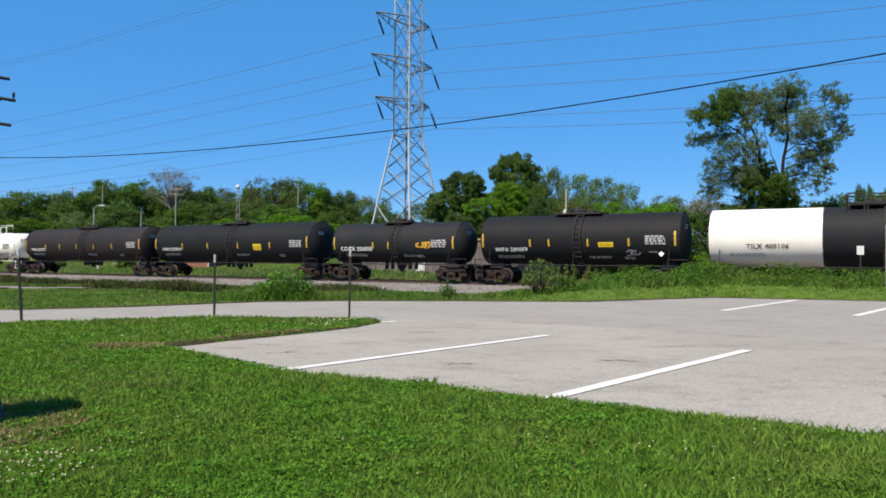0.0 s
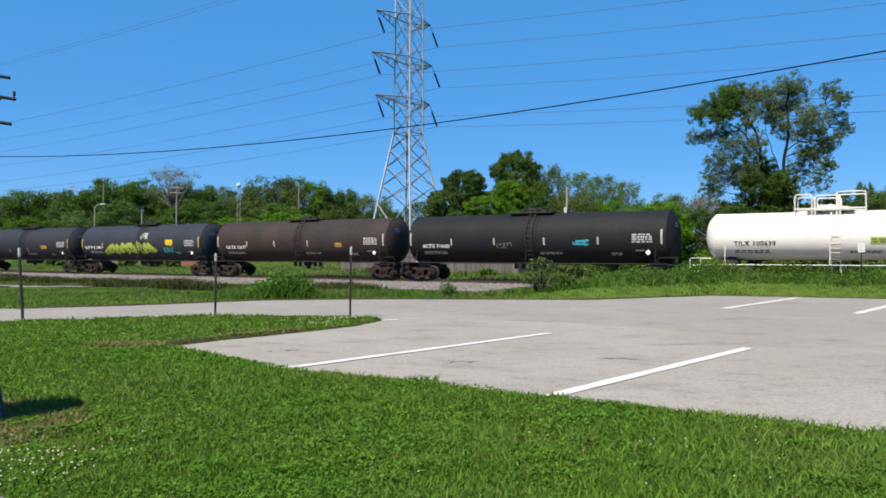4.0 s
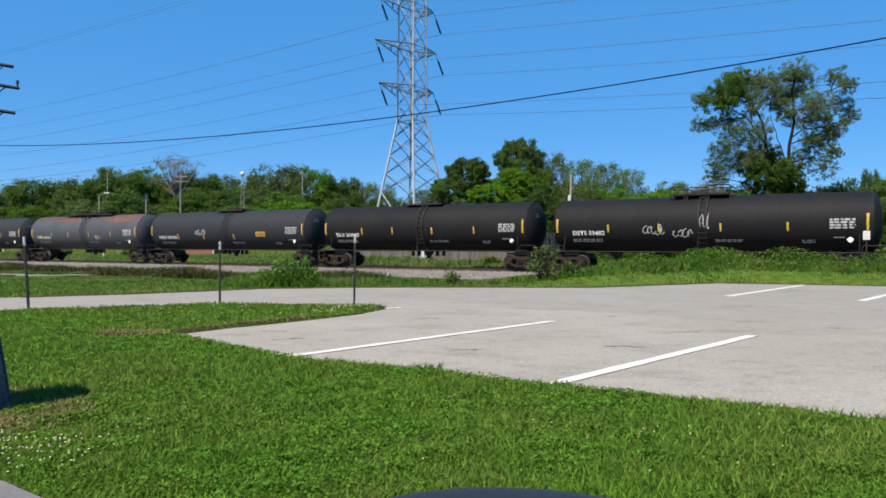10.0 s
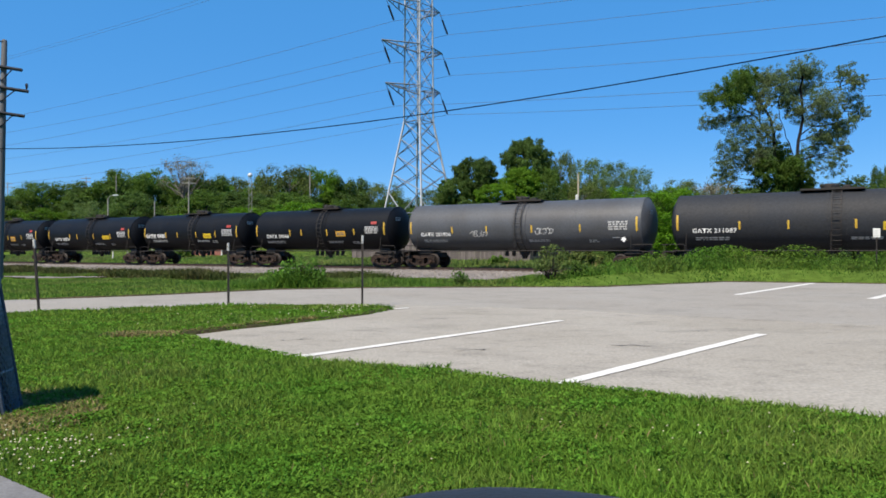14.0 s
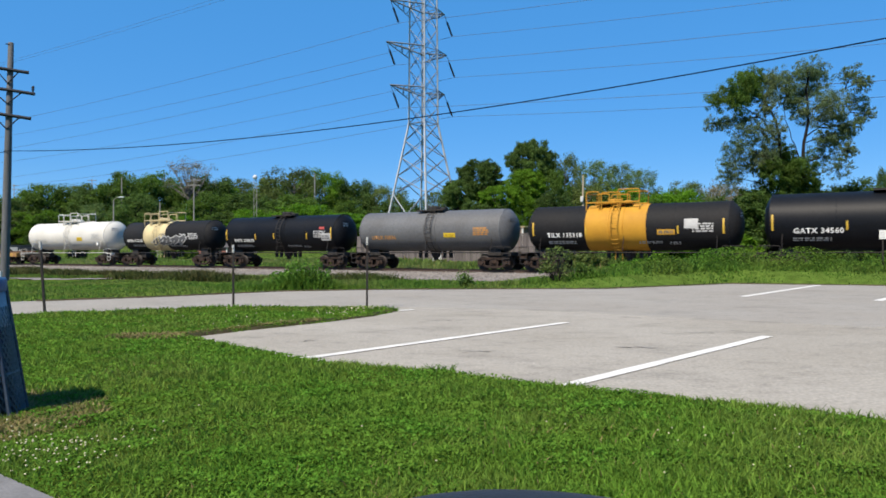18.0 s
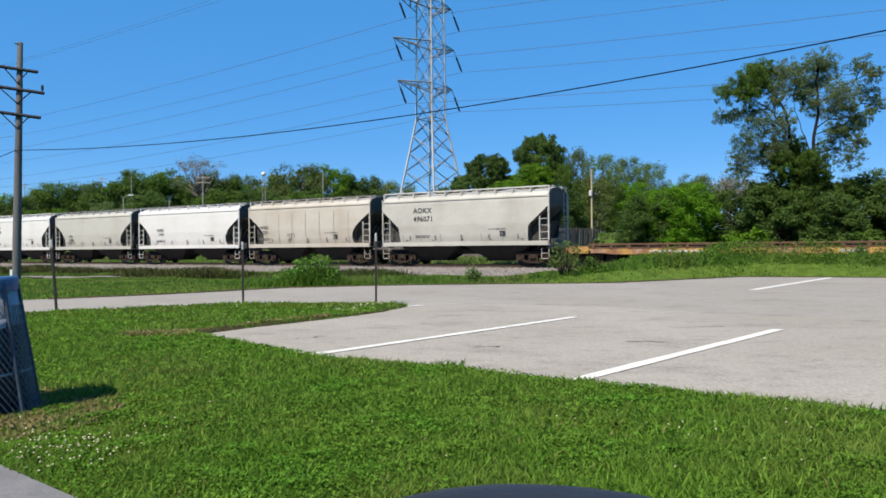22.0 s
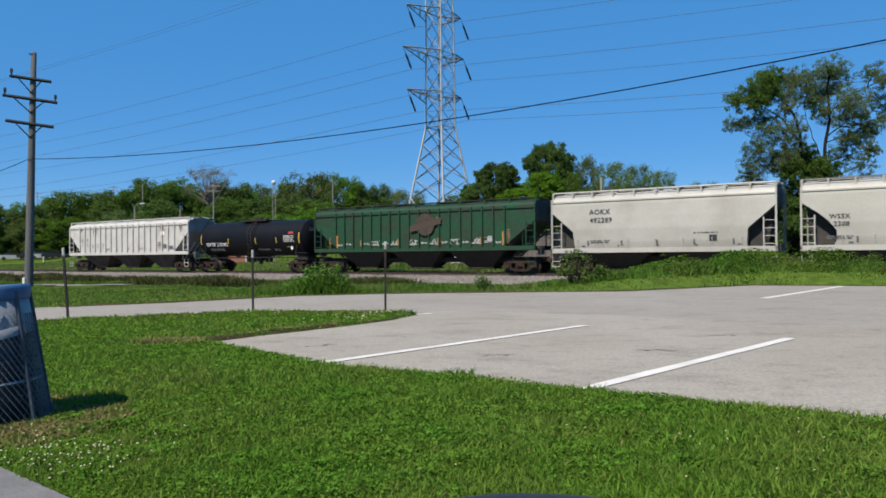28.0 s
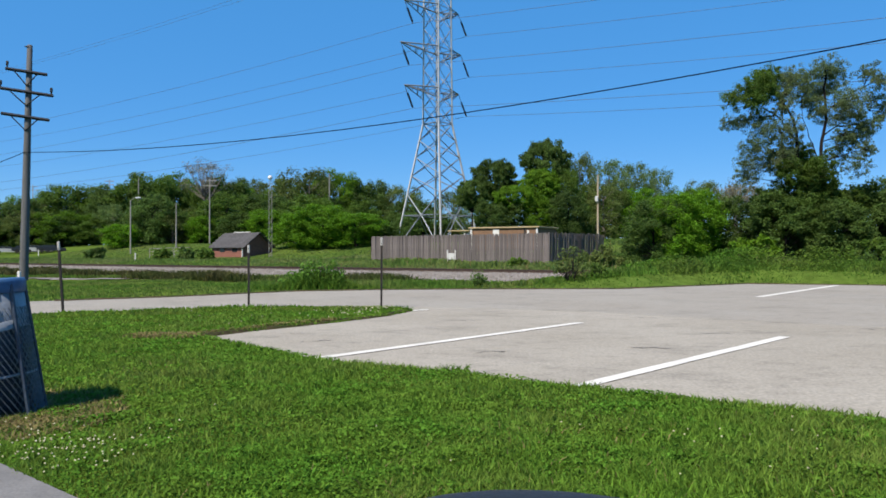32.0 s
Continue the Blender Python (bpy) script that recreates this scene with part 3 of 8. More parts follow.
def lawn_grass():
    rng = np.random.default_rng(3)
    # denser near the walk, thinner further off
    r = 3.0 * (17.5 / 3.0) ** (rng.random(430000) ** 0.80)
    a = np.radians(rng.uniform(-52, 56, r.size))
    x, y = -np.sin(a) * r, np.cos(a) * r
    keep = inside(x, y, LAWN) & ~inside(x, y, PATHWAY) & (np.hypot(x + 3.4, y - 5.05) > 0.40)
    x, y, r = x[keep], y[keep], r[keep]
    tuft = patchy(x, y, 2.6, 5)
    bald = patchy(x, y, 0.9, 9)
    keep = rng.random(x.size) < 0.22 + 0.78 * tuft * patchy(x, y, 7.0, 15)
    x, y, r, tuft, bald = (q[keep] for q in (x, y, r, tuft, bald))
    blades("lawn_grass", x, y, np.full(x.size, 0.025), 0.034 + 0.034 * tuft, 0.004 + 0.0011 * r, 0.8, "grass_blade", 4, "short mown grass of the lawn", "grass")
    pick = rng.random(x.size) < 0.03 * (bald > 0.72)
    blades("dry_grass", x[pick], y[pick], np.full(pick.sum(), 0.025), np.full(pick.sum(), 0.05), 0.004 + 0.001 * r[pick], 1.0, "straw", 6, "dry straw-coloured grass in the lawn", "dry grass")
    # dry ring at the foot of the bin
    k = 9000
    ba, br = rng.uniform(0, math.tau, k), 0.30 + 0.62 * rng.random(k) ** 1.6
    bx, by = -3.32 + br * np.cos(ba), 4.90 + br * np.sin(ba)
    blades("bin_straw", bx, by, np.full(k, 0.028), np.full(k, 0.040), np.full(k, 0.013), 1.4, "straw", 16, "dry trodden grass round the bin's foot", "dry grass")
    # clover leaves between the blades
    m = 430000
    rr = 3.0 * (14.0 / 3.0) ** (rng.random(m) ** 0.8)
    aa = np.radians(rng.uniform(-52, 56, m))
    cx, cy = -np.sin(aa) * rr, np.cos(aa) * rr
    ok = inside(cx, cy, LAWN) & ~inside(cx, cy, PATHWAY) & (np.hypot(cx + 3.4, cy - 5.05) > 0.40)
    ok &= rng.random(m) < 0.30 + 0.70 * patchy(cx, cy, 1.7, 41) * patchy(cx, cy, 8.0, 47)
    cx, cy, rr = cx[ok], cy[ok], rr[ok]
    leaf_scatter("clover_leaves", cx, cy, 0.034 + 0.040 * patchy(cx, cy, 9.0, 48) * rng.random(cx.size) ** 0.5, 0.0052 + 0.0012 * rr, "clover_leaf", 42, "low clover leaves among the lawn grass", "clover")
    # dry trodden grass and dirt at the inner corner of the lot
    k = 5200
    f = rng.random(k)
    sx, sy = -4.5 + 2.2 * f + rng.normal(0, 0.10, k), 9.75 + 2.2 * np.clip(f - 0.35, 0, 1) * 1.7 + rng.normal(0, 0.12, k)
    ok = inside(sx, sy, LAWN)
    blades("corner_straw", sx[ok], sy[ok], np.full(ok.sum(), 0.03), np.full(ok.sum(), 0.045), np.full(ok.sum(), 0.02), 1.4, "straw", 61, "dry trodden grass at the corner of the lot", "dry grass")
    # ragged rim along the asphalt
    ex, ey = [], []
    for (x0, y0), (x1, y1) in list(zip(LAWN[1:18], LAWN[2:19])) + [(PATHWAY[1], PATHWAY[2]), (PATHWAY[2], PATHWAY[3]), (PATHWAY[3], PATHWAY[4])]:
        m = int(math.hypot(x1 - x0, y1 - y0) * 420)
        f = rng.random(m)
        ex.append(x0 + (x1 - x0) * f + rng.normal(0, 0.035, m))
        ey.append(y0 + (y1 - y0) * f + rng.normal(0, 0.035, m))
    ex, ey = np.concatenate(ex), np.concatenate(ey)
    er = np.hypot(ex, ey)
    blades("lawn_edge_grass", ex, ey, np.full(ex.size, 0.0), 0.03 + 0.035 * patchy(ex, ey, 5, 12), 0.004 + 0.0011 * er, 0.7, "grass_blade", 7, "longer ragged grass along the asphalt edge", "grass")
    # weeds along the rim
    wx = np.concatenate([rng.normal(c[0], 0.07, 60) for c in ((-0.15, 6.95), (-1.3, 14.4), (-1.5, 14.8))])
    wy = np.concatenate([rng.normal(c[1], 0.07, 60) for c in ((-0.15, 6.95), (-1.3, 14.4), (-1.5, 14.8))])
    blades("edge_weeds", wx, wy, np.full(wx.size, 0.0), np.full(wx.size, 0.10), np.full(wx.size, 0.016), 0.9, "weed_blade", 8, "small weeds at the edge of the asphalt", "weeds")


lawn_grass()


def clover_heads():
    rng = np.random.default_rng(21)
    spots = [(-2.45, 4.02, 0.22, 62), (-2.1, 3.85, 0.20, 40), (-2.2, 4.3, 0.25, 16), (-3.0, 4.3, 0.28, 20), (-1.9, 14.6, 0.35, 60), (-2.1, 13.2, 0.35, 26), (-3.0, 11.5, 0.4, 10), (-4.2, 13.8, 1.2, 22), (1.6, 4.4, 0.35, 14), (-1.2, 6.6, 1.8, 9), (0.6, 5.2, 1.2, 5)]
    x = np.concatenate([rng.normal(s[0], s[2], s[3]) for s in spots])
    y = np.concatenate([rng.normal(s[1], s[2], s[3]) for s in spots])
    keep = inside(x, y, LAWN) & ~inside(x, y, PATHWAY)
    bm = bmesh.new()
    for px, py in zip(x[keep], y[keep]):
        r = 0.0036 + 0.0006 * math.hypot(px, py)
        bmesh.ops.create_icosphere(bm, subdivisions=1, radius=r, matrix=Matrix.LocRotScale((px, py, 0.06 + rng.uniform(0, 0.02)), None, (1, 1, 0.8)))
    tagged(part("clover_flowers", bm, "clover"), "small white clover flowers in the lawn", "flowers", kind="stuff")


clover_heads()


def field_grass():
    rng = np.random.default_rng(11)
    # strip between the lot and the track
    n = 520000
    d, p = rng.uniform(-62, 46, n), 8.1 + 33.9 * rng.random(n)
    x = math.cos(TA) * d - math.sin(TA) * p
    y = TRACK_AT - math.sin(TA) * d - math.cos(TA) * p
    keep = ~inside(x, y, LOT) & (np.abs(x) < y * 0.72) & (y > 14)
    keep &= ~((np.abs(y - 46.7 + 0.08 * (x + 25) - 0.25 * np.sin(x * 1.3)) < 1.6) & (x > -31.0) & (x < -20.5) & (np.sin(x * 0.9 + 1.0) + 0.5 * np.sin(x * 2.3 + y) > -0.7))
    d, p, x, y = d[keep], p[keep], x[keep], y[keep]
    tall = (0.3 * ramp(d, 7, 10) + 0.7 * ramp(d, 13, 19.5)) * ramp(p, 25.5, 21.0)
    wild = patchy(x, y, 0.8, 3)
    edge = np.min([np.hypot(x - a, y - b) for a, b in ((0, 23.5), (3, 23.6), (8, 26.2), (12, 27), (-6, 21.4), (-9, 18))], axis=0)
    away = np.interp(d, [5, 13.6, 17.9, 20.5, 24.8, 33.5], [25, 24.3, 21.3, 15.4, 14.4, 13.7]) - p
    h = 0.08 + (0.12 * wild + 0.26 * patchy(x, y, 0.35, 33) ** 3) * ramp(p, 25, 21) + 0.46 * tall * (0.30 + 0.55 * wild) * ramp(away, 2.9, 5.2)
    h = np.where((d > 9) & (away > 0) & (away < 3.2), 0.05 + 0.04 * wild, h)
    back = y - 46.7 + 0.08 * (x + 25)
    h = np.where((x > -31.5) & (x < -19.5) & (back > -7.0) & (back < 1.5), 0.045, h)
    keep = rng.random(x.size) < 0.45 + 0.55 * wild
    x, y, h = x[keep], y[keep], h[keep]
    blades("verge_grass", x, y, land(x, y) - 0.02, h, 0.02 + 0.0011 * y, 0.6, "verge_blade", 12, "rough green grass and weeds beside the track", "grass")
    # rank brownish weeds in the ditch below the ballast, with a bare gravelly strip
    k = 60000
    dd, dp = rng.uniform(-62, 4, k), 9.6 + 5.2 * rng.random(k)
    dx, dy = math.cos(TA) * dd - math.sin(TA) * dp, TRACK_AT - math.sin(TA) * dd - math.cos(TA) * dp
    lump = patchy(dx, dy, 0.5, 27)
    ok = (np.abs(dx) < dy * 0.72) & (rng.random(k) < lump ** 1.5)
    dx, dy, lump = dx[ok], dy[ok], lump[ok]
    blades("ditch_weeds", dx, dy, land(dx, dy) - 0.02, 0.10 + 0.52 * lump ** 1.5, 0.03 + 0.0011 * dy, 0.7, "ditch_blade", 28, "rank brownish weeds in the ditch below the ballast", "weeds")
    # tall lush clump round the bush on the verge, and tufts along the strip
    k = 9000
    cx, cy = rng.normal(-5.2, 0.85, k), rng.normal(24.2, 0.45, k)
    near = np.exp(-((cx + 5.1) / 0.8) ** 2)
    blades("tall_weeds", cx, cy, land(cx, cy) - 0.03, 0.16 + 0.40 * near, np.full(k, 0.035), 0.8, "weed_blade", 71, "tall lush weeds round the verge bush", "weeds")
    # leafy weeds on the bank
    m = 170000
    wd, wp = rng.uniform(7, 44, m), rng.uniform(6.0, 22.0, m)
    wx = math.cos(TA) * wd - math.sin(TA) * wp
    wy = TRACK_AT - math.sin(TA) * wd - math.cos(TA) * wp
    away = np.interp(wd, [5, 13.6, 17.9, 20.5, 24.8, 33.5], [25, 24.3, 21.3, 15.4, 14.4, 13.7]) - wp
    lump = patchy(wx, wy, 1.1, 18)
    ok = ~inside(wx, wy, LOT) & (np.abs(wx) < wy * 0.72) & (away > 3.2) & (rng.random(m) < 0.15 + 0.85 * lump)
    wx, wy, lump, away = wx[ok], wy[ok], lump[ok], away[ok]
    far = ramp(wd[ok], 17.0, 20.5)
    hh = (0.14 + 0.42 * far + (0.62 - 0.16 * far) * lump) * ramp(away, 3.0, 5.0) * ramp(wd[ok], 6, 9) * (0.38 + 0.62 * ramp(wd[ok], 13.5, 19.5))
    leaf_scatter("bank_weeds", wx, wy, land(wx, wy) + hh * rng.random(wx.size) ** 0.6, 0.021 + 0.0008 * wy, "weed_blade", 19, "leafy green weeds on the bank beside the track", "weeds")
    # beyond the track
    n = 120000
    d, p = rng.uniform(-95, 40, n), -rng.uniform(2.6, 3.6, n) - 42 * rng.random(n) ** 1.6
    x = math.cos(TA) * d - math.sin(TA) * p
    y = TRACK_AT - math.sin(TA) * d - math.cos(TA) * p
    keep = (np.abs(x) < y * 0.72)
    x, y, d, p = x[keep], y[keep], d[keep], p[keep]
    wild = patchy(x, y, 0.5, 8)
    h = (0.12 + 0.45 * wild * ramp(d, -40, -5)) * (1 - 0.6 * ramp(-p, 22, 40))
    blades("field_grass", x, y, land(x, y) - 0.02, h, 0.05 + 0.0012 * y, 0.6, "field_blade", 13, "tall wild grass behind the railway", "grass")
    pick = rng.random(x.size) < 0.05 * (wild > 0.6)
    blades("dry_stalks", x[pick], y[pick], land(x[pick], y[pick]), h[pick] * 1.4, np.full(pick.sum(), 0.06), 0.5, "straw", 14, "dry tan stalks among the wild grass", "dry grass")


field_grass()


def gravel_strip():
    """Bare gravel showing through the verge."""
    verts, faces = [], []
    for k in range(25):
        x = -30.5 + 11.0 * k / 24
        y = 46.7 - 0.08 * (x + 25) + 0.25 * math.sin(x * 1.3)
        w = 1.5 * math.sin(math.pi * k / 24) ** 0.5 * (0.35 + 0.65 * abs(math.sin(x * 1.9 + 0.7))) + 0.02
        y += 0.7 * math.sin(x * 0.8)
        for f in (-1, 0, 1):
            verts.append((x, y + f * w, float(land(x, y + f * w)) + 0.05))
    for k in range(24):
        for j in range(2):
            a = 3 * k + j
            faces.append((a, a + 3, a + 4, a + 1))
    tagged(new("gravel_strip", raw("gravel_strip", verts, faces, "ballast")), "bare patch of pale gravel in the verge", "gravel", kind="structure")


gravel_strip()


# ---- railway ----
def track():
    prof = [(8.5, -0.58), (7.3, -0.36), (2.6, -0.29), (1.9, -0.19), (-1.9, -0.19), (-2.6, -0.30), (-3.6, -0.42)]
    rng = random.Random(5)
    verts, faces = [], []
    ds = np.arange(-420, 301, 3.0)
    for d in ds:
        for p, z in prof:
            verts.append(along(d, p + rng.uniform(-0.25, 0.25) * (abs(p) > 2), z + rng.uniform(-0.02, 0.02)))
    m = len(prof)
    for k in range(len(ds) - 1):
        for j in range(m - 1):
            faces.append((k * m + j, k * m + j + 1, (k + 1) * m + j + 1, (k + 1) * m + j))
    bed = tagged(new("track_bed", raw("track_bed", verts, faces, "ballast")), "pale grey crushed-stone ballast under the track", "ballast", kind="structure")
    for side in (0.75, -0.75):
        bm = bmesh.new()
        out = [(-0.075, -0.17), (0.075, -0.17), (0.075, -0.155), (0.015, -0.13), (0.015, -0.04), (0.037, -0.03), (0.037, 0.0), (-0.037, 0.0), (-0.037, -0.03), (-0.015, -0.04), (-0.015, -0.13), (-0.075, -0.155)]
        a, b = along(-420), along(300)
        n = Vector((-math.sin(TA), -math.cos(TA), 0))
        va = [bm.verts.new(a + n * (side + u) + Vector((0, 0, RAIL + w))) for u, w in out]
        vb = [bm.verts.new(b + n * (side + u) + Vector((0, 0, RAIL + w))) for u, w in out]
        for k in range(len(out)):
            bm.faces.new((va[k], vb[k], vb[(k + 1) % len(out)], va[(k + 1) % len(out)]))
        tagged(part("rail", bm, "rail_steel"), "dark rusty steel rail on wooden ties", "rail", "rails", "structure")
    # loose stones
    n = 26000
    r = np.random.default_rng(8)
    d, p = r.uniform(-70, 22, n), r.uniform(-2.8, 8.2, n)
    z = np.interp(p, [q[0] for q in prof[::-1]], [q[1] for q in prof[::-1]])
    s = r.uniform(0.03, 0.075, n)
    base = np.array([(1, 0, 0), (-0.5, 0.87, 0), (-0.5, -0.87, 0), (0, 0, 1.0)])
    v = np.empty((n, 4, 3))
    for k in range(4):
        q = base[k] * r.uniform(0.7, 1.3, (n, 3)) * s[:, None]
        v[:, k, 0] = math.cos(TA) * d - math.sin(TA) * p + q[:, 0]
        v[:, k, 1] = TRACK_AT - math.sin(TA) * d - math.cos(TA) * p + q[:, 1]
        v[:, k, 2] = z + q[:, 2]
    tri = (np.arange(n)[:, None] * 4 + np.array([[0, 1, 3, 1, 2, 3, 2, 0, 3]])).reshape(-1, 3)
    tagged(new("ballast_stones", raw("ballast_stones", v.reshape(-1, 3).tolist(), tri.tolist(), "ballast_stone")), "loose grey ballast stones beside the rails", "stones", kind="stuff")
    return bed


track_bed = track()

# ---- power line ----
TOWER = Vector((-4.9, 104.0, 0.7))


def lattice_tower():
    t = thing("transmission_tower", "tall galvanised steel lattice transmission tower behind a wooden fence", "transmission tower", m=Matrix.Translation(TOWER) @ pose(0, 0, 0, 0, 0, -38))
    BASE, WAIST, TOPW, ZW, ZT = 4.36, 1.45, 1.30, 18.6, 46.0

    def half(z):
        return BASE + (WAIST - BASE) * z / ZW if z < ZW else WAIST + (TOPW - WAIST) * (z - ZW) / (ZT - ZW)

    def corner(k, z):
        h = half(z)
        return Vector(((h if k in (0, 3) else -h), (h if k in (0, 1) else -h), z))

    def bar(bm, a, b, w):
        rod(bm, a, b, w, n=4)
    for k in range(4):
        bm = bmesh.new()
        bar(bm, corner(k, 0), corner(k, ZW), 0.145)
        bar(bm, corner(k, ZW), corner(k, ZT), 0.125)
        part("leg", bm, "galvanised", t)
    levels = [0.6, 5.6, 8.6, 11.2, 13.8, 16.2, ZW, 20.9, 23.3, 26.2, 29.05, 32.0, 34.9, 37.8, 40.6, 43.4, ZT]
    def brace(a, b, w):
        bm = bmesh.new()
        bar(bm, a, b, w)
        part("brace", bm, "galvanised_shade", t)
    for n, (a, b) in enumerate(zip(levels, levels[1:])):
        w = 0.085 if b < ZW + 1 else 0.065
        for k in range(4):
            j = (k + 1) % 4
            if n == 0:
                mid = (corner(k, b) + corner(j, b)) / 2
                brace(corner(k, a), mid, w)
                brace(corner(j, a), mid, w)
            elif n == 1:
                mid = (corner(k, a) + corner(j, a)) / 2
                brace(corner(k, b), mid, w)
                brace(corner(j, b), mid, w)
            else:
                brace(corner(k, a), corner(j, b), w * 0.8)
                brace(corner(j, a), corner(k, b), w * 0.8)
            if n in (0, 5) or b in (23.3, 29.05, 34.9):
                brace(corner(k, b), corner(j, b), w * 0.8)
    # cross-arms, each with its strings
    turn = radians(80.2)
    ax = Vector((math.cos(turn), math.sin(turn), 0))
    hang = Vector((1.15 * math.cos(radians(38)), 1.15 * math.sin(radians(38)), -3.2))
    tips = []
    for z, reach in ((23.3, 5.3), (29.05, 5.9), (34.9, 5.3)):
        for s in (-1, 1):
            tip = Vector((0, 0, z)) + ax * s * reach * (1.10 if s < 0 else 0.74)
            cs = sorted(range(4), key=lambda k: -(corner(k, z).dot(ax) * s))[:2]
            bars_of = []
            for k in cs:
                bars_of += [(corner(k, z + 0.1), tip, 0.10, "chord"), (corner(k, z - 1.3), tip, 0.085, "chord")]
                for f in (0.3, 0.6):
                    bars_of.append((corner(k, z).lerp(tip, f), corner(k, z - 1.3).lerp(tip, f), 0.05, "web_bar"))
                    bars_of.append((corner(k, z).lerp(tip, f), corner(cs[0] + cs[1] - k, z - 1.3).lerp(tip, f * 0.6), 0.05, "web_bar"))
            arm = None
            for a, b, w, word in bars_of:
                bm = bmesh.new()
                bar(bm, a, b, w)
                q = part(word if arm else "crossarm", bm, "galvanised_shade", arm or t)
                arm = arm or q
            for e in (-1,):
                end = tip + hang
                bm = bmesh.new()
                m = 12
                for q in range(m):
                    f0, f1 = 0.34 + 0.62 * (q + 0.15) / m, 0.34 + 0.62 * (q + 1) / m
                    rod(bm, tip.lerp(end, f0), tip.lerp(end, f1), 0.17, 0.11, n=6)
                rod(bm, tip, end, 0.04, n=5)
                part("insulator_string", bm, "insulator", arm, "dark disc insulator string")
                tips.append(t.matrix_basis @ end)
    return tips


tower_tips = lattice_tower()


def cable(name, label, a, b, sag, r, key, n=28, group=""):
    a, b = Vector(a), Vector(b)
    bm = bmesh.new()
    pts = []
    for k in range(n + 1):
        f = k / n
        q = a.lerp(b, f)
        q.z -= sag * 4 * f * (1 - f)
        pts.append(q)
    rings = []
    for p in pts:
        d = (b - a).normalized()
        u = d.cross(Vector((0, 0, 1))).normalized()
        w = u.cross(d)
        rings.append([bm.verts.new(p + (u * math.cos(t * math.tau / 5) + w * math.sin(t * math.tau / 5)) * r) for t in range(5)])
    for A, B in zip(rings, rings[1:]):
        for t in range(5):
            bm.faces.new((A[t], A[(t + 1) % 5], B[(t + 1) % 5], B[t]))
    return tagged(part(name, bm, key), label, "cable", group)


LINE_WAY = Vector((math.cos(TA), -math.sin(TA), 0))
for tip in tower_tips:
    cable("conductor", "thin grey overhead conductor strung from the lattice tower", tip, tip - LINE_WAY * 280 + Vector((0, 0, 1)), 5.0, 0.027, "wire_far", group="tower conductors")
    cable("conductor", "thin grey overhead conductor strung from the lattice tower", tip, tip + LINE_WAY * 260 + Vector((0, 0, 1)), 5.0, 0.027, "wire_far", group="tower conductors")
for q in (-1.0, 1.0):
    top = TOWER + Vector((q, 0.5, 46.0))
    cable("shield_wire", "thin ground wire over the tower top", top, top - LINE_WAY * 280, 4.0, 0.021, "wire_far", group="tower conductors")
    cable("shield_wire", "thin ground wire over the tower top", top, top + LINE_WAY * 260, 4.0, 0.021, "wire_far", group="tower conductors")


POLE = Vector((-20.56, 33.0, 0))


def utility_pole():
    base = float(land(POLE.x, POLE.y)) - 0.05
    t = thing("utility_pole", "weathered wooden utility pole with three dark crossarms", "utility pole", m=Matrix.Translation((POLE.x, POLE.y, base)) @ pose(0, 0, 0, 0, 1.45, 0))
    H = 10.69 - base
    bm = bmesh.new()
    lathe(bm, [(0, 0.19), (3, 0.178), (7, 0.145), (H - 0.03, 0.115), (H, 0.09), (H, 0)], 12, "z")
    part("shaft", bm, "pole_wood", t, smooth=True)
    way = Vector((0.98, 0.20, -0.02))
    for z, reach, ends in ((9.42 - base, 0.88, (-1,)), (8.50 - base, 1.16, (-1, 1)), (7.36 - base, 1.02, ())):
        tilt = Vector((0, 0, -0.085 * reach))
        a, b = Vector((0, -0.2, z)) - way * reach - tilt, Vector((0, -0.2, z)) + way * reach + tilt
        bm = bmesh.new()
        rod(bm, a, b, 0.075, n=4)
        arm = part("crossarm", bm, "arm_dark", t, "dark wooden crossarm")
        for s in (-1, 1):
            bm = bmesh.new()
            rod(bm, Vector((0, -0.2, z)) + way * reach * s * 0.6, Vector((0, -0.16, z - 0.62)), 0.028, n=4)
            part("brace", bm, "arm_dark", arm)
        for s in ends:
            bm = bmesh.new()
            p = Vector((0, -0.2, z)) + (way * reach + tilt) * s * 0.93
            lathe(bm, [(0, 0.03), (0.1, 0.035), (0.12, 0.065), (0.2, 0.055), (0.22, 0.07), (0.30, 0.045), (0.32, 0)], 8, "z")
            bmesh.ops.translate(bm, verts=bm.verts[:], vec=p + Vector((0, 0, 0.05)))
            part("insulator", bm, "insulator", arm)
    bm = bmesh.new()
    rod(bm, (0.02, -0.1, H - 0.12), (-0.16, -0.12, H - 0.1), 0.03, n=5)
    part("top_bracket", bm, "arm_dark", t)
    return t


utility_pole()
cable("service_cable", "thick black service cable hung from the wooden pole", POLE + Vector((0.15, -0.2, 5.74)), (11.9, 13.9, 5.9), 0.76, 0.016, "wire", 40)
cable("service_cable", "thick black service cable hung from the wooden pole", POLE + Vector((0.15, -0.2, 5.74)), (-46.0, 49.0, 5.2), 0.9, 0.016, "wire", 30)


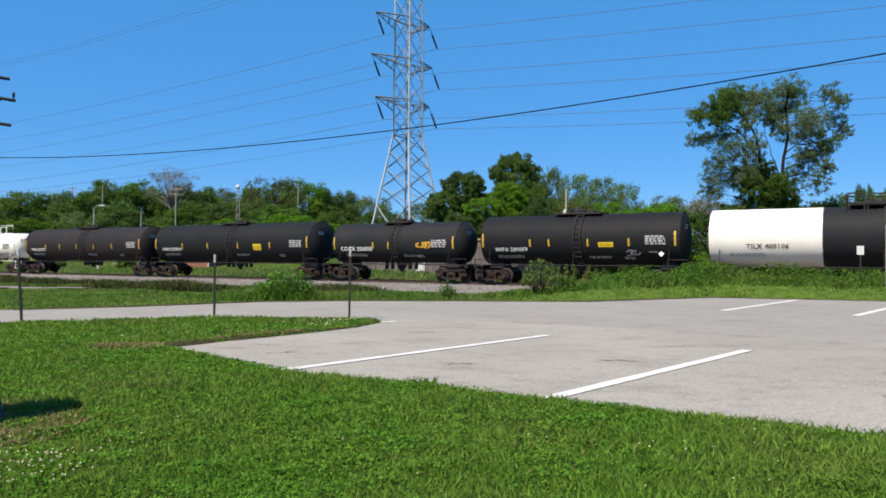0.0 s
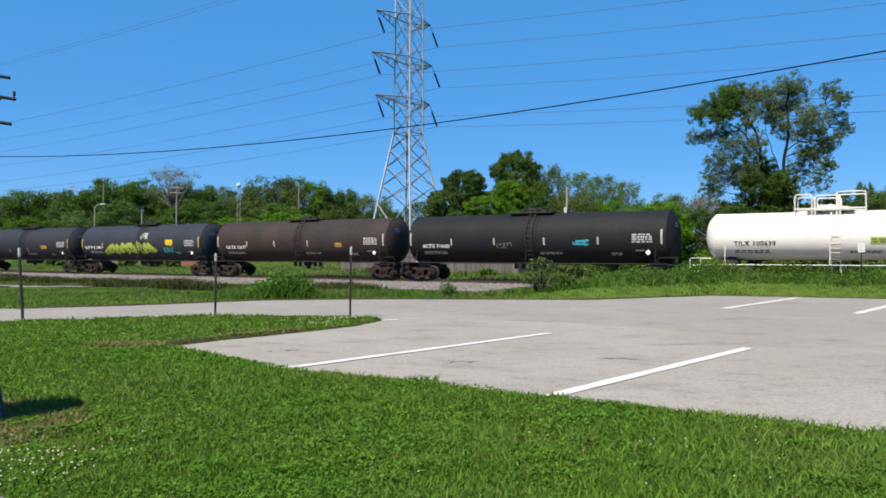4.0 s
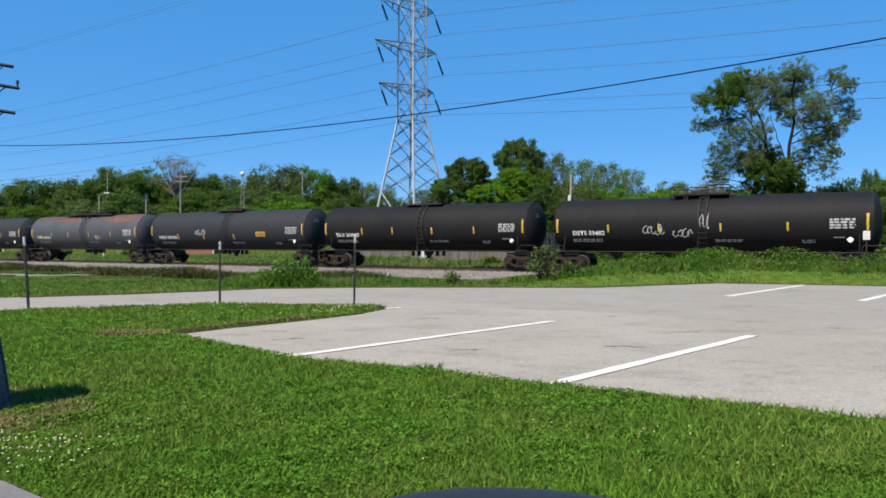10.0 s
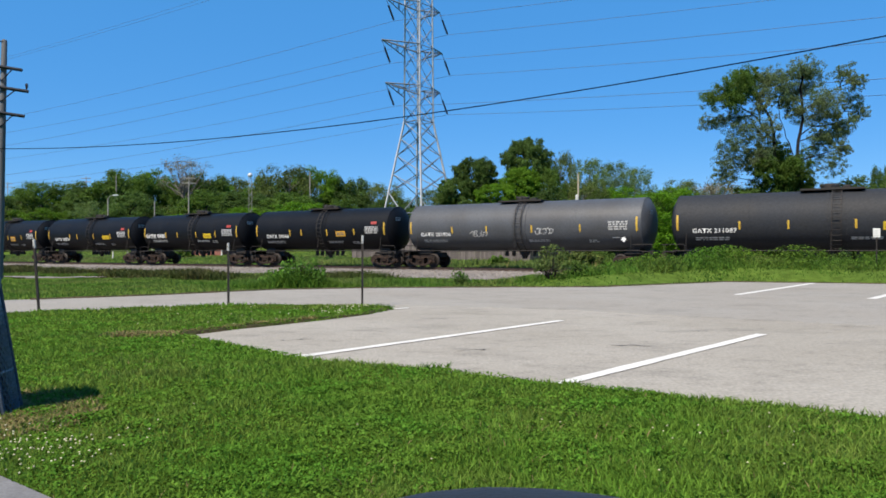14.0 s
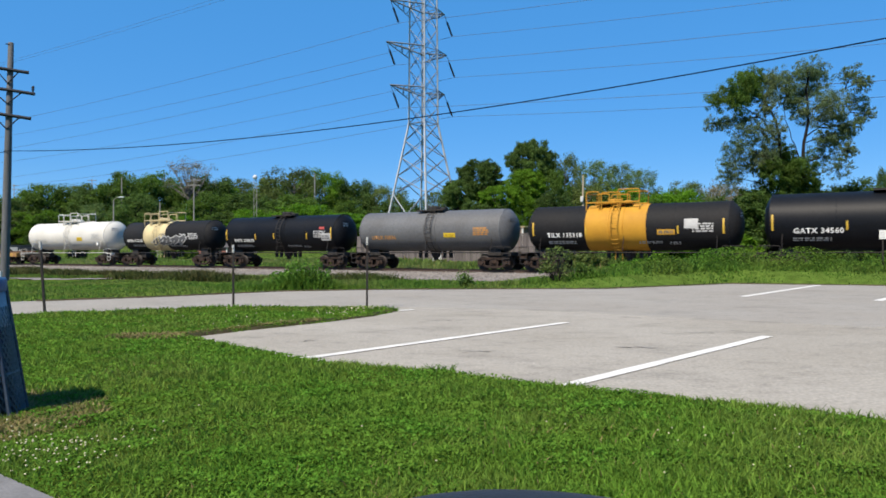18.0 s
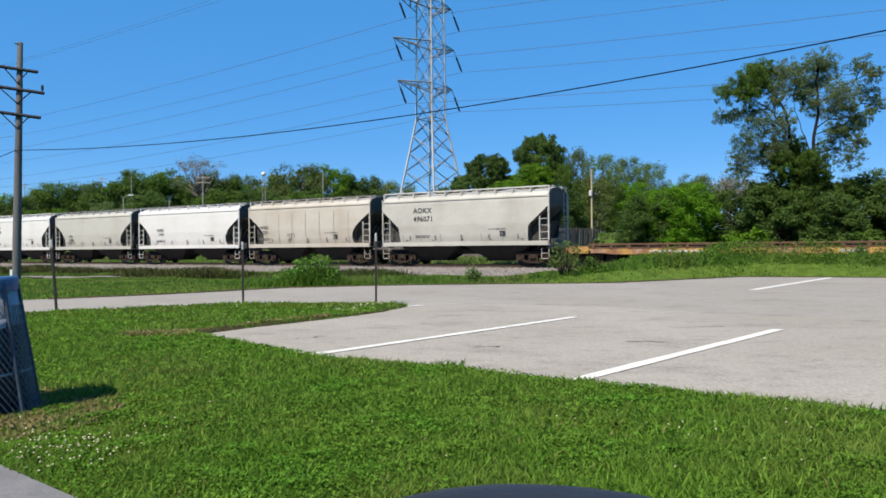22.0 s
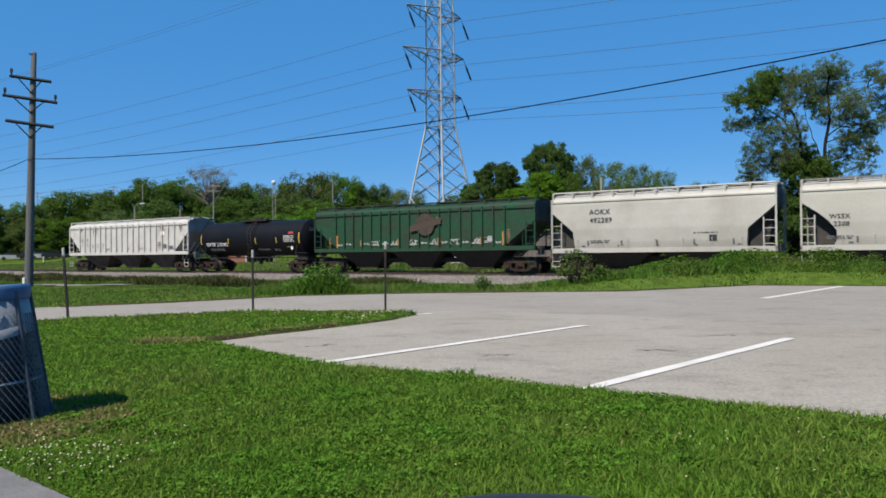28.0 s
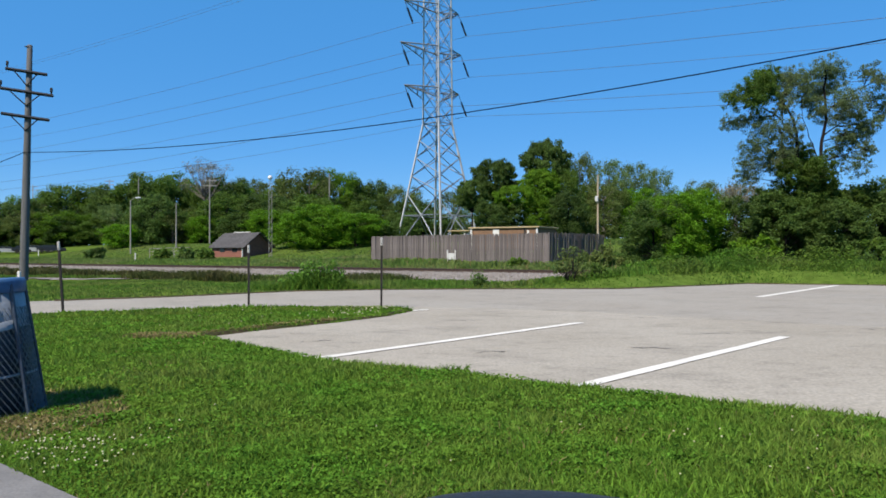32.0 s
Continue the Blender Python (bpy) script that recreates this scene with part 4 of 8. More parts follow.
# ---- posts, bin ----
def steel_post(x, y, top, lean):
    t = thing("sign_post", "thin dark steel post with a pale tip, no sign on it", "post", "bare posts by the drive", Matrix.Translation((x, y, 0.0)) @ pose(0, 0, 0, 0, lean, 0))
    bm = bmesh.new()
    prism(bm, [(-0.019, 0.0), (0.019, 0.0), (0.019, top - 0.17), (-0.019, top - 0.17)], -0.018, 0.018)
    for k in range(int(top / 0.1) - 1):
        box(bm, (-0.008, -0.023, 0.12 + k * 0.1), (0.008, -0.018, 0.14 + k * 0.1))
    part("shaft", bm, "post_steel", t)
    bm = bmesh.new()
    box(bm, (-0.022, -0.02, top - 0.165), (0.022, 0.02, top), 0.006)
    part("tip", bm, "post_tip", t, "pale reflective tip")


steel_post(-7.77, 13.71, 1.37, -4.0)
steel_post(-4.67, 15.23, 1.31, -0.2)
steel_post(-1.86, 15.0, 1.46, 0.2)


def litter_bin():
    t = thing("litter_bin", "battered blue expanded-metal litter bin with a pale liner showing", "litter bin", m=pose(-3.375, 4.985, 0.01, 0, -3.0, 20))
    R0, R1, H = 0.36, 0.265, 0.93

    def rad(z):
        return R0 + (R1 - R0) * z / H
    for z, r in ((0.02, 0.014), (0.30, 0.010)):
        bm = bmesh.new()
        ring = rad(z)
        lathe(bm, [(z + r * math.sin(a), ring + r * math.cos(a)) for a in np.linspace(0, math.tau, 7)], 28, "z")
        part("hoop", bm, "bin_blue", t)
    bm = bmesh.new()
    rows, cols = 22, 54
    for j in range(rows):
        for k in range(cols):
            z0, z1 = 0.03 + j * 0.72 / rows, 0.03 + (j + 1) * 0.72 / rows
            a = (k + 0.5 * (j % 2)) * math.tau / cols
            for s in (-0.5, 0.5):
                b = a + s * math.tau / cols
                p = [bm.verts.new((rad(z) * math.cos(q) * f, rad(z) * math.sin(q) * f, z + dz)) for q, z, f, dz in ((a, z0, 1.0, 0), (b, z1, 1.0, 0), (b, z1, 1.03, 0.010), (a, z0, 1.03, 0.010))]
                bm.faces.new(p)
    part("mesh_wall", bm, "bin_blue", t, "blue expanded-metal mesh")
    for k in range(8):
        a = k * math.tau / 8 + 0.2
        bm = bmesh.new()
        rod(bm, ((R0 + 0.012) * math.cos(a), (R0 + 0.012) * math.sin(a), 0), ((R1 + 0.012) * math.cos(a), (R1 + 0.012) * math.sin(a), H), 0.016, n=6)
        part("upright", bm, "bin_dark", t)
    bm = bmesh.new()
    lathe(bm, [(0.62, rad(0.62) + 0.005), (0.90, R1 + 0.012), (0.90, R1 + 0.006), (0.62, rad(0.62) - 0.004), (0.62, rad(0.62) + 0.005)], 30, "z")
    part("upper_band", bm, "bin_liner", t, "pale plastic liner folded over the mesh", smooth=True)
    bm = bmesh.new()
    lathe(bm, [(0.58, rad(0.6) + 0.016), (0.64, rad(0.64) + 0.018), (0.64, rad(0.64) + 0.008), (0.58, rad(0.6) + 0.008), (0.58, rad(0.6) + 0.016)], 30, "z")
    bmesh.ops.transform(bm, matrix=pose(0, 0, 0.03, 5, -4, 0), verts=bm.verts[:])
    part("strap", bm, "bin_liner", t, smooth=True)
    bm = bmesh.new()
    lathe(bm, [(0.86, R1 + 0.022), (0.93, R1 + 0.03), (0.955, R1 + 0.02), (0.95, R1 - 0.05), (0.93, R1 - 0.05), (0.88, R1 - 0.01), (0.86, R1 + 0.022)], 36, "z")
    part("rim", bm, "bin_rim_blue", t, "painted blue steel rim", smooth=True)
    bm = bmesh.new()
    lathe(bm, [(0.03, 0.0), (0.03, 0.30), (0.55, 0.285), (0.9, 0.26), (0.9, 0.25), (0.5, 0.27), (0.05, 0.28), (0.05, 0)], 24, "z")
    part("liner", bm, "bin_dark", t, "dark plastic liner inside the mesh", smooth=True)


litter_bin()


# ---- the car that the view is from ----
def parked_car():
    t = thing("parked_car", "dark blue parked car with its black door mirror showing", "car", m=pose(0, 0, 0))
    bm = bmesh.new()
    box(bm, (-2.2, -1.42, 0.28), (2.2, 0.34, 0.86), 0.10)
    part("body", bm, "car_paint", t, smooth=True)
    bm = bmesh.new()
    box(bm, (-1.2, -1.30, 1.44), (1.2, 0.16, 1.50), 0.025)
    part("roof", bm, "car_paint", t)
    for x, x2 in ((-1.75, -1.15), (1.75, 1.15)):
        for y in (-1.32, 0.18):
            bm = bmesh.new()
            rod(bm, (x, y, 0.84), (x2, y, 1.46), 0.04, n=6)
            part("pillar", bm, "car_paint", t)
    for x in (-1.4, 1.4):
        for y in (-1.2, 0.2):
            bm = bmesh.new()
            lathe(bm, [(-0.1, 0), (-0.1, 0.29), (-0.07, 0.33), (0.07, 0.33), (0.1, 0.29), (0.1, 0)], 24, "x")
            bmesh.ops.transform(bm, matrix=pose(x, y, 0.33, 0, 0, 90), verts=bm.verts[:])
            w = part("wheel", bm, "rubber", t)
    # door mirror
    bm = bmesh.new()
    bmesh.ops.create_uvsphere(bm, u_segments=36, v_segments=20, radius=1.0)
    for v in bm.verts:
        x, y, z = v.co
        z = math.copysign(abs(z) ** 0.8, z)
        v.co = (0.188 * x, 0.085 * y, 0.085 * z - 0.012 * x + 0.004 * x * x)
    bmesh.ops.transform(bm, matrix=pose(0.074, 0.56, 0.8795), verts=bm.verts[:])
    h = part("mirror_housing", bm, "car_plastic", t, "dark rounded plastic mirror housing", smooth=True)
    bm = bmesh.new()
    rod(bm, (-0.10, 0.47, 0.912), (0.23, 0.47, 0.912), 0.008, n=6)
    part("mirror_rim", bm, "car_plastic", h)
    bm = bmesh.new()
    box(bm, (-0.08, 0.470, 0.83), (0.22, 0.476, 0.925), 0.002)
    part("mirror_glass", bm, "mirror_glass", h, "mirror glass")
    bm = bmesh.new()
    rod(bm, (0.074, 0.55, 0.85), (0.074, 0.30, 0.78), 0.045, 0.06, n=8)
    part("mirror_arm", bm, "car_plastic", t)


parked_car()


# ---- fence, hut, sheds, lamps behind the track ----
def board_fence(a, b, gap_seed, top, parent):
    rng = random.Random(gap_seed)
    a, b = Vector(a), Vector(b)
    L = (b - a).length
    w = 0.15
    n = int(L / w)
    turn = math.atan2(b.y - a.y, b.x - a.x)
    shapes = []
    for k in range(4):
        bm = bmesh.new()
        h = top - 0.25 + rng.uniform(-0.05, 0.05)
        prism(bm, [(-0.068, 0), (0.068, 0), (0.068, h - 0.03), (0.03, h), (-0.035, h - rng.uniform(0, 0.03)), (-0.068, h - 0.02)], -0.012, 0.012)
        shapes.append(mesh_of(bm, "plank", "plank"))
    for k in range(n):
        p = a.lerp(b, (k + 0.5) / n)
        ob = part("plank", shapes[k % 4], "plank", parent, m=Matrix.Translation((p.x, p.y, 0.22 + rng.uniform(-0.03, 0.03))) @ pose(0, 0, 0, rng.uniform(-1, 1), rng.uniform(-0.8, 0.8), math.degrees(turn)))
    for z in (0.7, 2.2):
        bm = bmesh.new()
        rod(bm, (a.x, a.y, z), (b.x, b.y, z), 0.05, n=4)
        bmesh.ops.translate(bm, verts=bm.verts[:], vec=(0, 0.08, 0))
        part("fence_rail", bm, "plank", parent)
    for k in range(int(L / 2.4) + 1):
        p = a.lerp(b, min(1, k * 2.4 / L))
        bm = bmesh.new()
        box(bm, (p.x - 0.06, p.y + 0.04, 0.05), (p.x + 0.06, p.y + 0.16, top - 0.1))
        part("fence_post", bm, "plank", parent)


def fence():
    t = thing("board_fence", "weathered grey-brown wooden board fence behind the railway", "fence")
    board_fence((-9.85, 71.5, 0), (6.13, 59.2, 0), 1, 2.75, t)
    board_fence((6.13, 59.2, 0), (11.63, 66.0, 0), 2, 2.75, t)
    board_fence((-9.85, 71.5, 0), (-5.0, 78.0, 0), 3, 2.75, t)


fence()


def flat_roof_hut():
    t = thing("flat_roof_hut", "low brown hut with a thin tan flat roof behind the fence", "hut", m=Matrix.Translation((4.6, 82.4, 0.5)) @ pose(0, 0, 0, 0, 0, -27))
    bm = bmesh.new()
    box(bm, (-4.0, -2.75, 0), (4.0, 2.75, 3.26))
    part("wall", bm, "tan_wall", t)
    bm = bmesh.new()
    box(bm, (-4.2, -2.95, 3.26), (4.2, 2.95, 3.42), 0.03)
    part("roof", bm, "roof_edge", t, "thin tan roof edge")
    bm = bmesh.new()
    box(bm, (-7.0, -2.6, 3.02), (-4.2, 1.5, 3.14), 0.02)
    part("canopy", bm, "roof_edge", t, "low flat canopy beside the hut")
    for x in (-6.8, -5.0):
        bm = bmesh.new()
        box(bm, (x, -2.4, 0), (x + 0.12, -2.28, 3.02))
        part("canopy_post", bm, "trim_white", t)
    for x, w in ((-4.02, 0.24), (3.8, 0.2)):
        bm = bmesh.new()
        box(bm, (x, -2.83, 0), (x + w, -2.75, 3.26))
        part("trim", bm, "trim_white", t)
    # dark slot drawn as a thin dark box on the wall face
    bm = bmesh.new()
    box(bm, (2.4, -2.79, 0.2), (2.62, -2.75, 3.2))
    part("door_gap", bm, "under_dark", t, "narrow dark upright strip on the wall")
    bm = bmesh.new()
    box(bm, (-1.25, -2.81, 2.45), (-0.5, -2.75, 3.15), 0.02)
    part("notice_board", bm, "sign_white", t, "small pale notice board")
    bm = bmesh.new()
    box(bm, (2.75, -2.80, 2.65), (3.0, -2.75, 3.0), 0.02)
    part("meter_box", bm, "trim_white", t)


flat_roof_hut()


def gable_shed():
    t = thing("gable_shed", "small red-brick shed with a grey shingled gable roof", "shed", m=Matrix.Translation((-30.3, 96.0, 0.55)) @ pose(0, 0, 0, 0, 0, -30))
    bm = bmesh.new()
    prism(bm, [(-2.5, 0), (2.5, 0), (2.5, 1.35), (0, 3.1), (-2.5, 1.35)], -2.9, 2.9)
    bmesh.ops.transform(bm, matrix=pose(0, 0, 0, 0, 0, 90), verts=bm.verts[:])
    part("wall", bm, "brick_wall", t)
    for s in (-1, 1):
        roof = part("roof", box(bmesh.new(), (-3.3, 0, -0.06), (3.3, 3.45, 0.0)), "shingle", t, m=Matrix.Translation((0, 0, 3.22)) @ (pose(0, 0, 0, -35, 0, 0) if s > 0 else pose(0, 0, 0, 0, 0, 180) @ pose(0, 0, 0, -35, 0, 0)))
        bmr = bmesh.new()
        box(bmr, (-0.42, 0, 0), (0.42, 0.30, 0.018))
        me = mesh_of(bmr, "shingle", "shingle")
        for j in range(11):
            for k in range(8):
                part("shingle", me, "shingle", roof, m=Matrix.Translation((-2.9 + k * 0.83 + 0.2 * (j % 2), 0.03 + j * 0.30, 0.004)))
    bm = bmesh.new()
    box(bm, (-1.5, -0.12, 3.22), (1.5, 0.12, 3.34), 0.02)
    part("ridge_vent", bm, "trim_white", t, "white ridge vent")
    for x in (-1.4, 0.9):
        bm = bmesh.new()
        box(bm, (x, -2.54, 0.7), (x + 0.9, -2.5, 1.15))
        part("window", bm, "dark_glass", t)
    bm = bmesh.new()
    box(bm, (2.72, -2.62, 0), (2.88, -2.48, 1.3))
    part("downpipe", bm, "trim_white", t)


gable_shed()


def lamp_post(x, y, top, kind):
    z0 = float(land(x, y)) - 0.05
    label = {"cobra": "grey street lamp with a short curved arm", "bare": "plain grey wooden pole before the trees", "mast": "slim lattice mast with a lamp on top", "cross": "distant wooden power pole with a crossarm"}[kind]
    t = thing("street_lamp" if kind in ("cobra", "mast") else "wooden_pole", label, "street lamp" if kind in ("cobra", "mast") else "pole", m=Matrix.Translation((x, y, z0)))
    H = top - z0
    if kind == "mast":
        bm = bmesh.new()
        for s in (-0.18, 0.18):
            rod(bm, (s, 0, 0), (s, 0, H - 0.6), 0.035, n=5)
        for k in range(int(H / 1.0)):
            rod(bm, (-0.22, 0, k * 1.0), (0.22, 0, k * 1.0 + 0.9), 0.03, n=4)
        part("mast", bm, "pole_grey", t)
        bm = bmesh.new()
        bmesh.ops.create_icosphere(bm, subdivisions=2, radius=0.30, matrix=Matrix.Translation((0, -0.1, H - 0.3)))
        part("lamp_head", bm, "lamp_lens", t, smooth=True)
        return
    bm = bmesh.new()
    rod(bm, (0, 0, 0), (0, 0, H), 0.13 if x < 0 else 0.11, 0.09, n=8)
    part("shaft", bm, "pole_tan" if x > 0 else "pole_grey", t)
    if x > 0:
        bm = bmesh.new()
        box(bm, (-0.32, -0.28, H - 2.9), (-0.02, -0.10, H - 2.3), 0.04)
        part("junction_box", bm, "trim_white", t, "small white box on the pole")
    if kind == "cobra":
        part("arm", tube(bmesh.new(), ((0, 0, H - 0.1), (0.25, -0.05, H + 0.2), (0.55, -0.1, H + 0.35), (1.1, -0.2, H + 0.4)), 0.05), "pole_grey", t)
        bm = bmesh.new()
        box(bm, (0.9, -0.42, H + 0.28), (1.7, -0.08, H + 0.48), 0.06)
        part("lamp_head", bm, "lamp_lens", t)
    if kind == "cross":
        for z in (0.4, 1.2):
            bm = bmesh.new()
            rod(bm, (-1.1, 0, H - z), (1.1, 0, H - z), 0.08, n=4)
            part("crossarm", bm, "pole_grey", t)


lamp_post(-103.7, 170.0, 17.2, "cross")
lamp_post(-83.3, 166.0, 18.0, "cross")
lamp_post(-51.9, 110, 9.1, "cobra")
lamp_post(-46.9, 115, 9.0, "bare")
lamp_post(-42.6, 118, 13.2, "cross")
lamp_post(-24.9, 90, 10.7, "mast")
lamp_post(-65.4, 142, 15.8, "bare")
lamp_post(-25.0, 128, 14.9, "bare")
lamp_post(13.5, 80, 9.5, "bare")
lamp_post(-128.0, 215, 19.5, "cross")


def relay_box():
    t = thing("signal_box", "small white trackside box between two white posts", "signal box", m=Matrix.Translation((-1.85, 64.2, float(land(-1.85, 64.2)) - 0.05)))
    bm = bmesh.new()
    box(bm, (-0.26, -0.1, 0.3), (0.26, 0.15, 0.85), 0.02)
    part("cabinet", bm, "sign_white", t)
    for s in (-0.34, 0.34):
        bm = bmesh.new()
        box(bm, (s - 0.05, -0.05, 0), (s + 0.05, 0.05, 1.12), 0.01)
        part("post", bm, "sign_white", t)


relay_box()


def marker_post(x, y, h):
    t = thing("marker_post", "short white trackside marker post in grass", "marker post", "white marker posts", Matrix.Translation((x, y, float(land(x, y)) - 0.03)))
    bm = bmesh.new()
    box(bm, (-0.06, -0.06, 0), (0.06, 0.06, h), 0.012)
    part("shaft", bm, "sign_white", t)


marker_post(-40.0, 86.0, 0.9)
marker_post(-71.0, 118.0, 1.1)
marker_post(-19.63, 31.2, 0.5)


def notice_sign():
    z0 = float(land(16.5, 29.0)) - 0.05
    t = thing("notice_sign", "small white square sign on a thin dark post among weeds", "sign", m=Matrix.Translation((16.5, 29.0, z0)) @ pose(0, 0, 0, 0, 0, -24))
    bm = bmesh.new()
    box(bm, (-0.125, -0.035, 1.66 - z0), (0.125, -0.022, 2.01 - z0), 0.004)
    face = part("panel", bm, "sign_white", t)
    bm = bmesh.new()
    box(bm, (-0.025, -0.02, 0), (0.025, 0.02, 1.98 - z0), 0.004)
    part("post", bm, "post_steel", t)
    for k in range(3):
        bm = bmesh.new()
        box(bm, (-0.09, -0.038, 1.72 + 0.09 * k - z0), (0.09 - 0.03 * k, -0.035, 1.745 + 0.09 * k - z0))
        part("print_line", bm, "letter_grey", face)


notice_sign()


def pipe_gate():
    z0 = float(land(16.95, 28.0)) - 0.05
    t = thing("pipe_gate", "grey galvanised pipe gate frame standing in the grass", "gate", m=Matrix.Translation((16.95, 28.0, z0)) @ pose(0, 0, 0, 0, 0, -28))
    for x in (0.0, 2.4):
        bm = bmesh.new()
        rod(bm, (x, 0, 0), (x, 0, 2.78 - z0), 0.055, n=10)
        part("post", bm, "pole_grey", t)
    for z in (1.55, 2.05, 2.30):
        bm = bmesh.new()
        rod(bm, (0, 0, z - z0), (2.4, 0, z - z0), 0.03, n=6)
        part("rail", bm, "pole_grey", t)


pipe_gate()


def far_car(x, y, rz, key):
    t = thing("distant_car", "small parked car seen far behind the railway", "car", "cars parked far off", Matrix.Translation((x, y, float(land(x, y)))) @ pose(0, 0, 0, 0, 0, rz))
    bm = bmesh.new()
    prism(bm, [(-2.2, 0.3), (2.2, 0.3), (2.25, 0.75), (1.3, 0.9), (-2.1, 0.95), (-2.25, 0.7)], -0.85, 0.85)
    part("body", bm, key, t)
    bm = bmesh.new()
    prism(bm, [(-1.9, 0.93), (1.2, 0.9), (0.40, 1.28), (-1.15, 1.30)], -0.75, 0.75)
    part("cabin", bm, "dark_glass", t)
    for wx in (-1.4, 1.4):
        bm = bmesh.new()
        lathe(bm, [(-0.88, 0), (-0.88, 0.32), (0.88, 0.32), (0.88, 0)], 12, "x")
        bmesh.ops.transform(bm, matrix=pose(wx, 0, 0.32, 0, 0, 90), verts=bm.verts[:])
        part("wheel", bm, "rubber", t)


far_car(-83.0, 128.6, 32, "far_car_pale")
far_car(-78.9, 127.4, 30, "far_car_dark")
far_car(-75.3, 125.2, 28, "far_car_pale")
far_car(-72.4, 124.0, 33, "far_car_dark")


def wire_fence(x0, y0, x1, y1):
    t = thing("mesh_fence", "short pale wire fence panel in the grass", "fence")
    a, b = Vector((x0, y0, 0)), Vector((x1, y1, 0))
    for k in range(6):
        p = a.lerp(b, k / 5)
        z = float(land(p.x, p.y))
        bm = bmesh.new()
        rod(bm, (p.x, p.y, z), (p.x, p.y, z + 1.35), 0.05, n=5)
        part("post", bm, "pole_grey", t)
    for h in (0.4, 0.85, 1.3):
        bm = bmesh.new()
        rod(bm, (a.x, a.y, float(land(a.x, a.y)) + h), (b.x, b.y, float(land(b.x, b.y)) + h), 0.035, n=4)
        part("rail", bm, "pole_grey", t)


wire_fence(-44.5, 100.0, -38.0, 98.0)


# ---- trees ----
def leaf_mesh(name, tips, per_tip, size, spread, key, seed, flat=0.8):
    """Many small leaf sprays round the twig ends, each turned outwards and up to the light."""
    rng = np.random.default_rng(seed)
    tips = np.array(tips)
    n = len(tips) * per_tip
    c = np.repeat(tips[:, :3], per_tip, axis=0)
    r = np.repeat(tips[:, 3], per_tip)[:, None] * spread
    off = rng.normal(0, 1, (n, 3))
    off /= np.linalg.norm(off, axis=1)[:, None] + 1e-9
    face = off * 0.8 + rng.normal(0, 0.5, (n, 3)) + np.array([0, 0, 0.45])
    face /= np.linalg.norm(face, axis=1)[:, None]
    off *= (rng.random((n, 1)) ** 0.45) * r
    off[:, 2] *= flat
    c = c + off
    u = np.cross(face, rng.normal(0, 1, (n, 3)))
    u /= np.linalg.norm(u, axis=1)[:, None]
    w = np.cross(face, u)
    s = size * rng.uniform(0.5, 1.4, (n, 1))
    v = np.empty((n, 3, 3))
    v[:, 0], v[:, 1], v[:, 2] = c - u * s, c + u * s, c + w * s * 1.15
    me = bpy.data.meshes.new(name)
    me.vertices.add(n * 3)
    me.vertices.foreach_set("co", v.reshape(-1))
    me.loops.add(n * 3)
    me.loops.foreach_set("vertex_index", np.arange(n * 3))
    me.polygons.add(n)
    me.polygons.foreach_set("loop_start", np.arange(n) * 3)
    me.materials.append(M[key])
    me.update(calc_edges=True)
    me.validate()
    return me


def limb(bm, a, b, r0, r1, rng, n=6, bends=3):
    """A crooked tapered limb."""
    a, b = Vector(a), Vector(b)
    prev, pr = a, r0
    L = (b - a).length
    for k in range(1, bends + 1):
        f = k / bends
        q = a.lerp(b, f) + Vector((rng.uniform(-1, 1), rng.uniform(-1, 1), rng.uniform(-0.5, 0.5))) * L * 0.05 * (k < bends)
        r = r0 + (r1 - r0) * f
        rod(bm, prev, q, pr, r, n)
        prev, pr = q, r
    return prev


def round_kind(seed, key, lobes, per_tip, size):
    """A round-headed tree of the same unit size: lobes set evenly over a ball-shaped head."""
    rng = random.Random(seed)
    bm = bmesh.new()
    rod(bm, (0, 0, 0), (0.01, 0.0, 0.5), 0.026, 0.016, n=7)
    tips = []
    for k in range(lobes):
        u = 1 - 2 * (k + 0.5) / lobes
        a = k * 2.39996 + rng.uniform(-0.3, 0.3)
        r = math.sqrt(1 - u * u) * rng.uniform(0.72, 1.0)
        mid = Vector((0.37 * r * math.cos(a), 0.37 * r * math.sin(a), 0.745 + 0.185 * u))
        limb(bm, (0.01, 0, 0.45), mid, 0.010, 0.002, rng, 5, 2)
        big = rng.uniform(0.085, 0.125)
        for j in range(11):
            d = Vector((rng.gauss(0, 1), rng.gauss(0, 1), rng.gauss(0.1, 1))).normalized() * big * rng.uniform(0.4, 1.0)
            tips.append((mid.x + d.x, mid.y + d.y, mid.z + d.z * 0.5, rng.uniform(0.040, 0.062)))
    return mesh_of(bm, "trunk", "bark"), leaf_mesh("crown", tips, per_tip, size, 1.0, key, seed, 0.6)


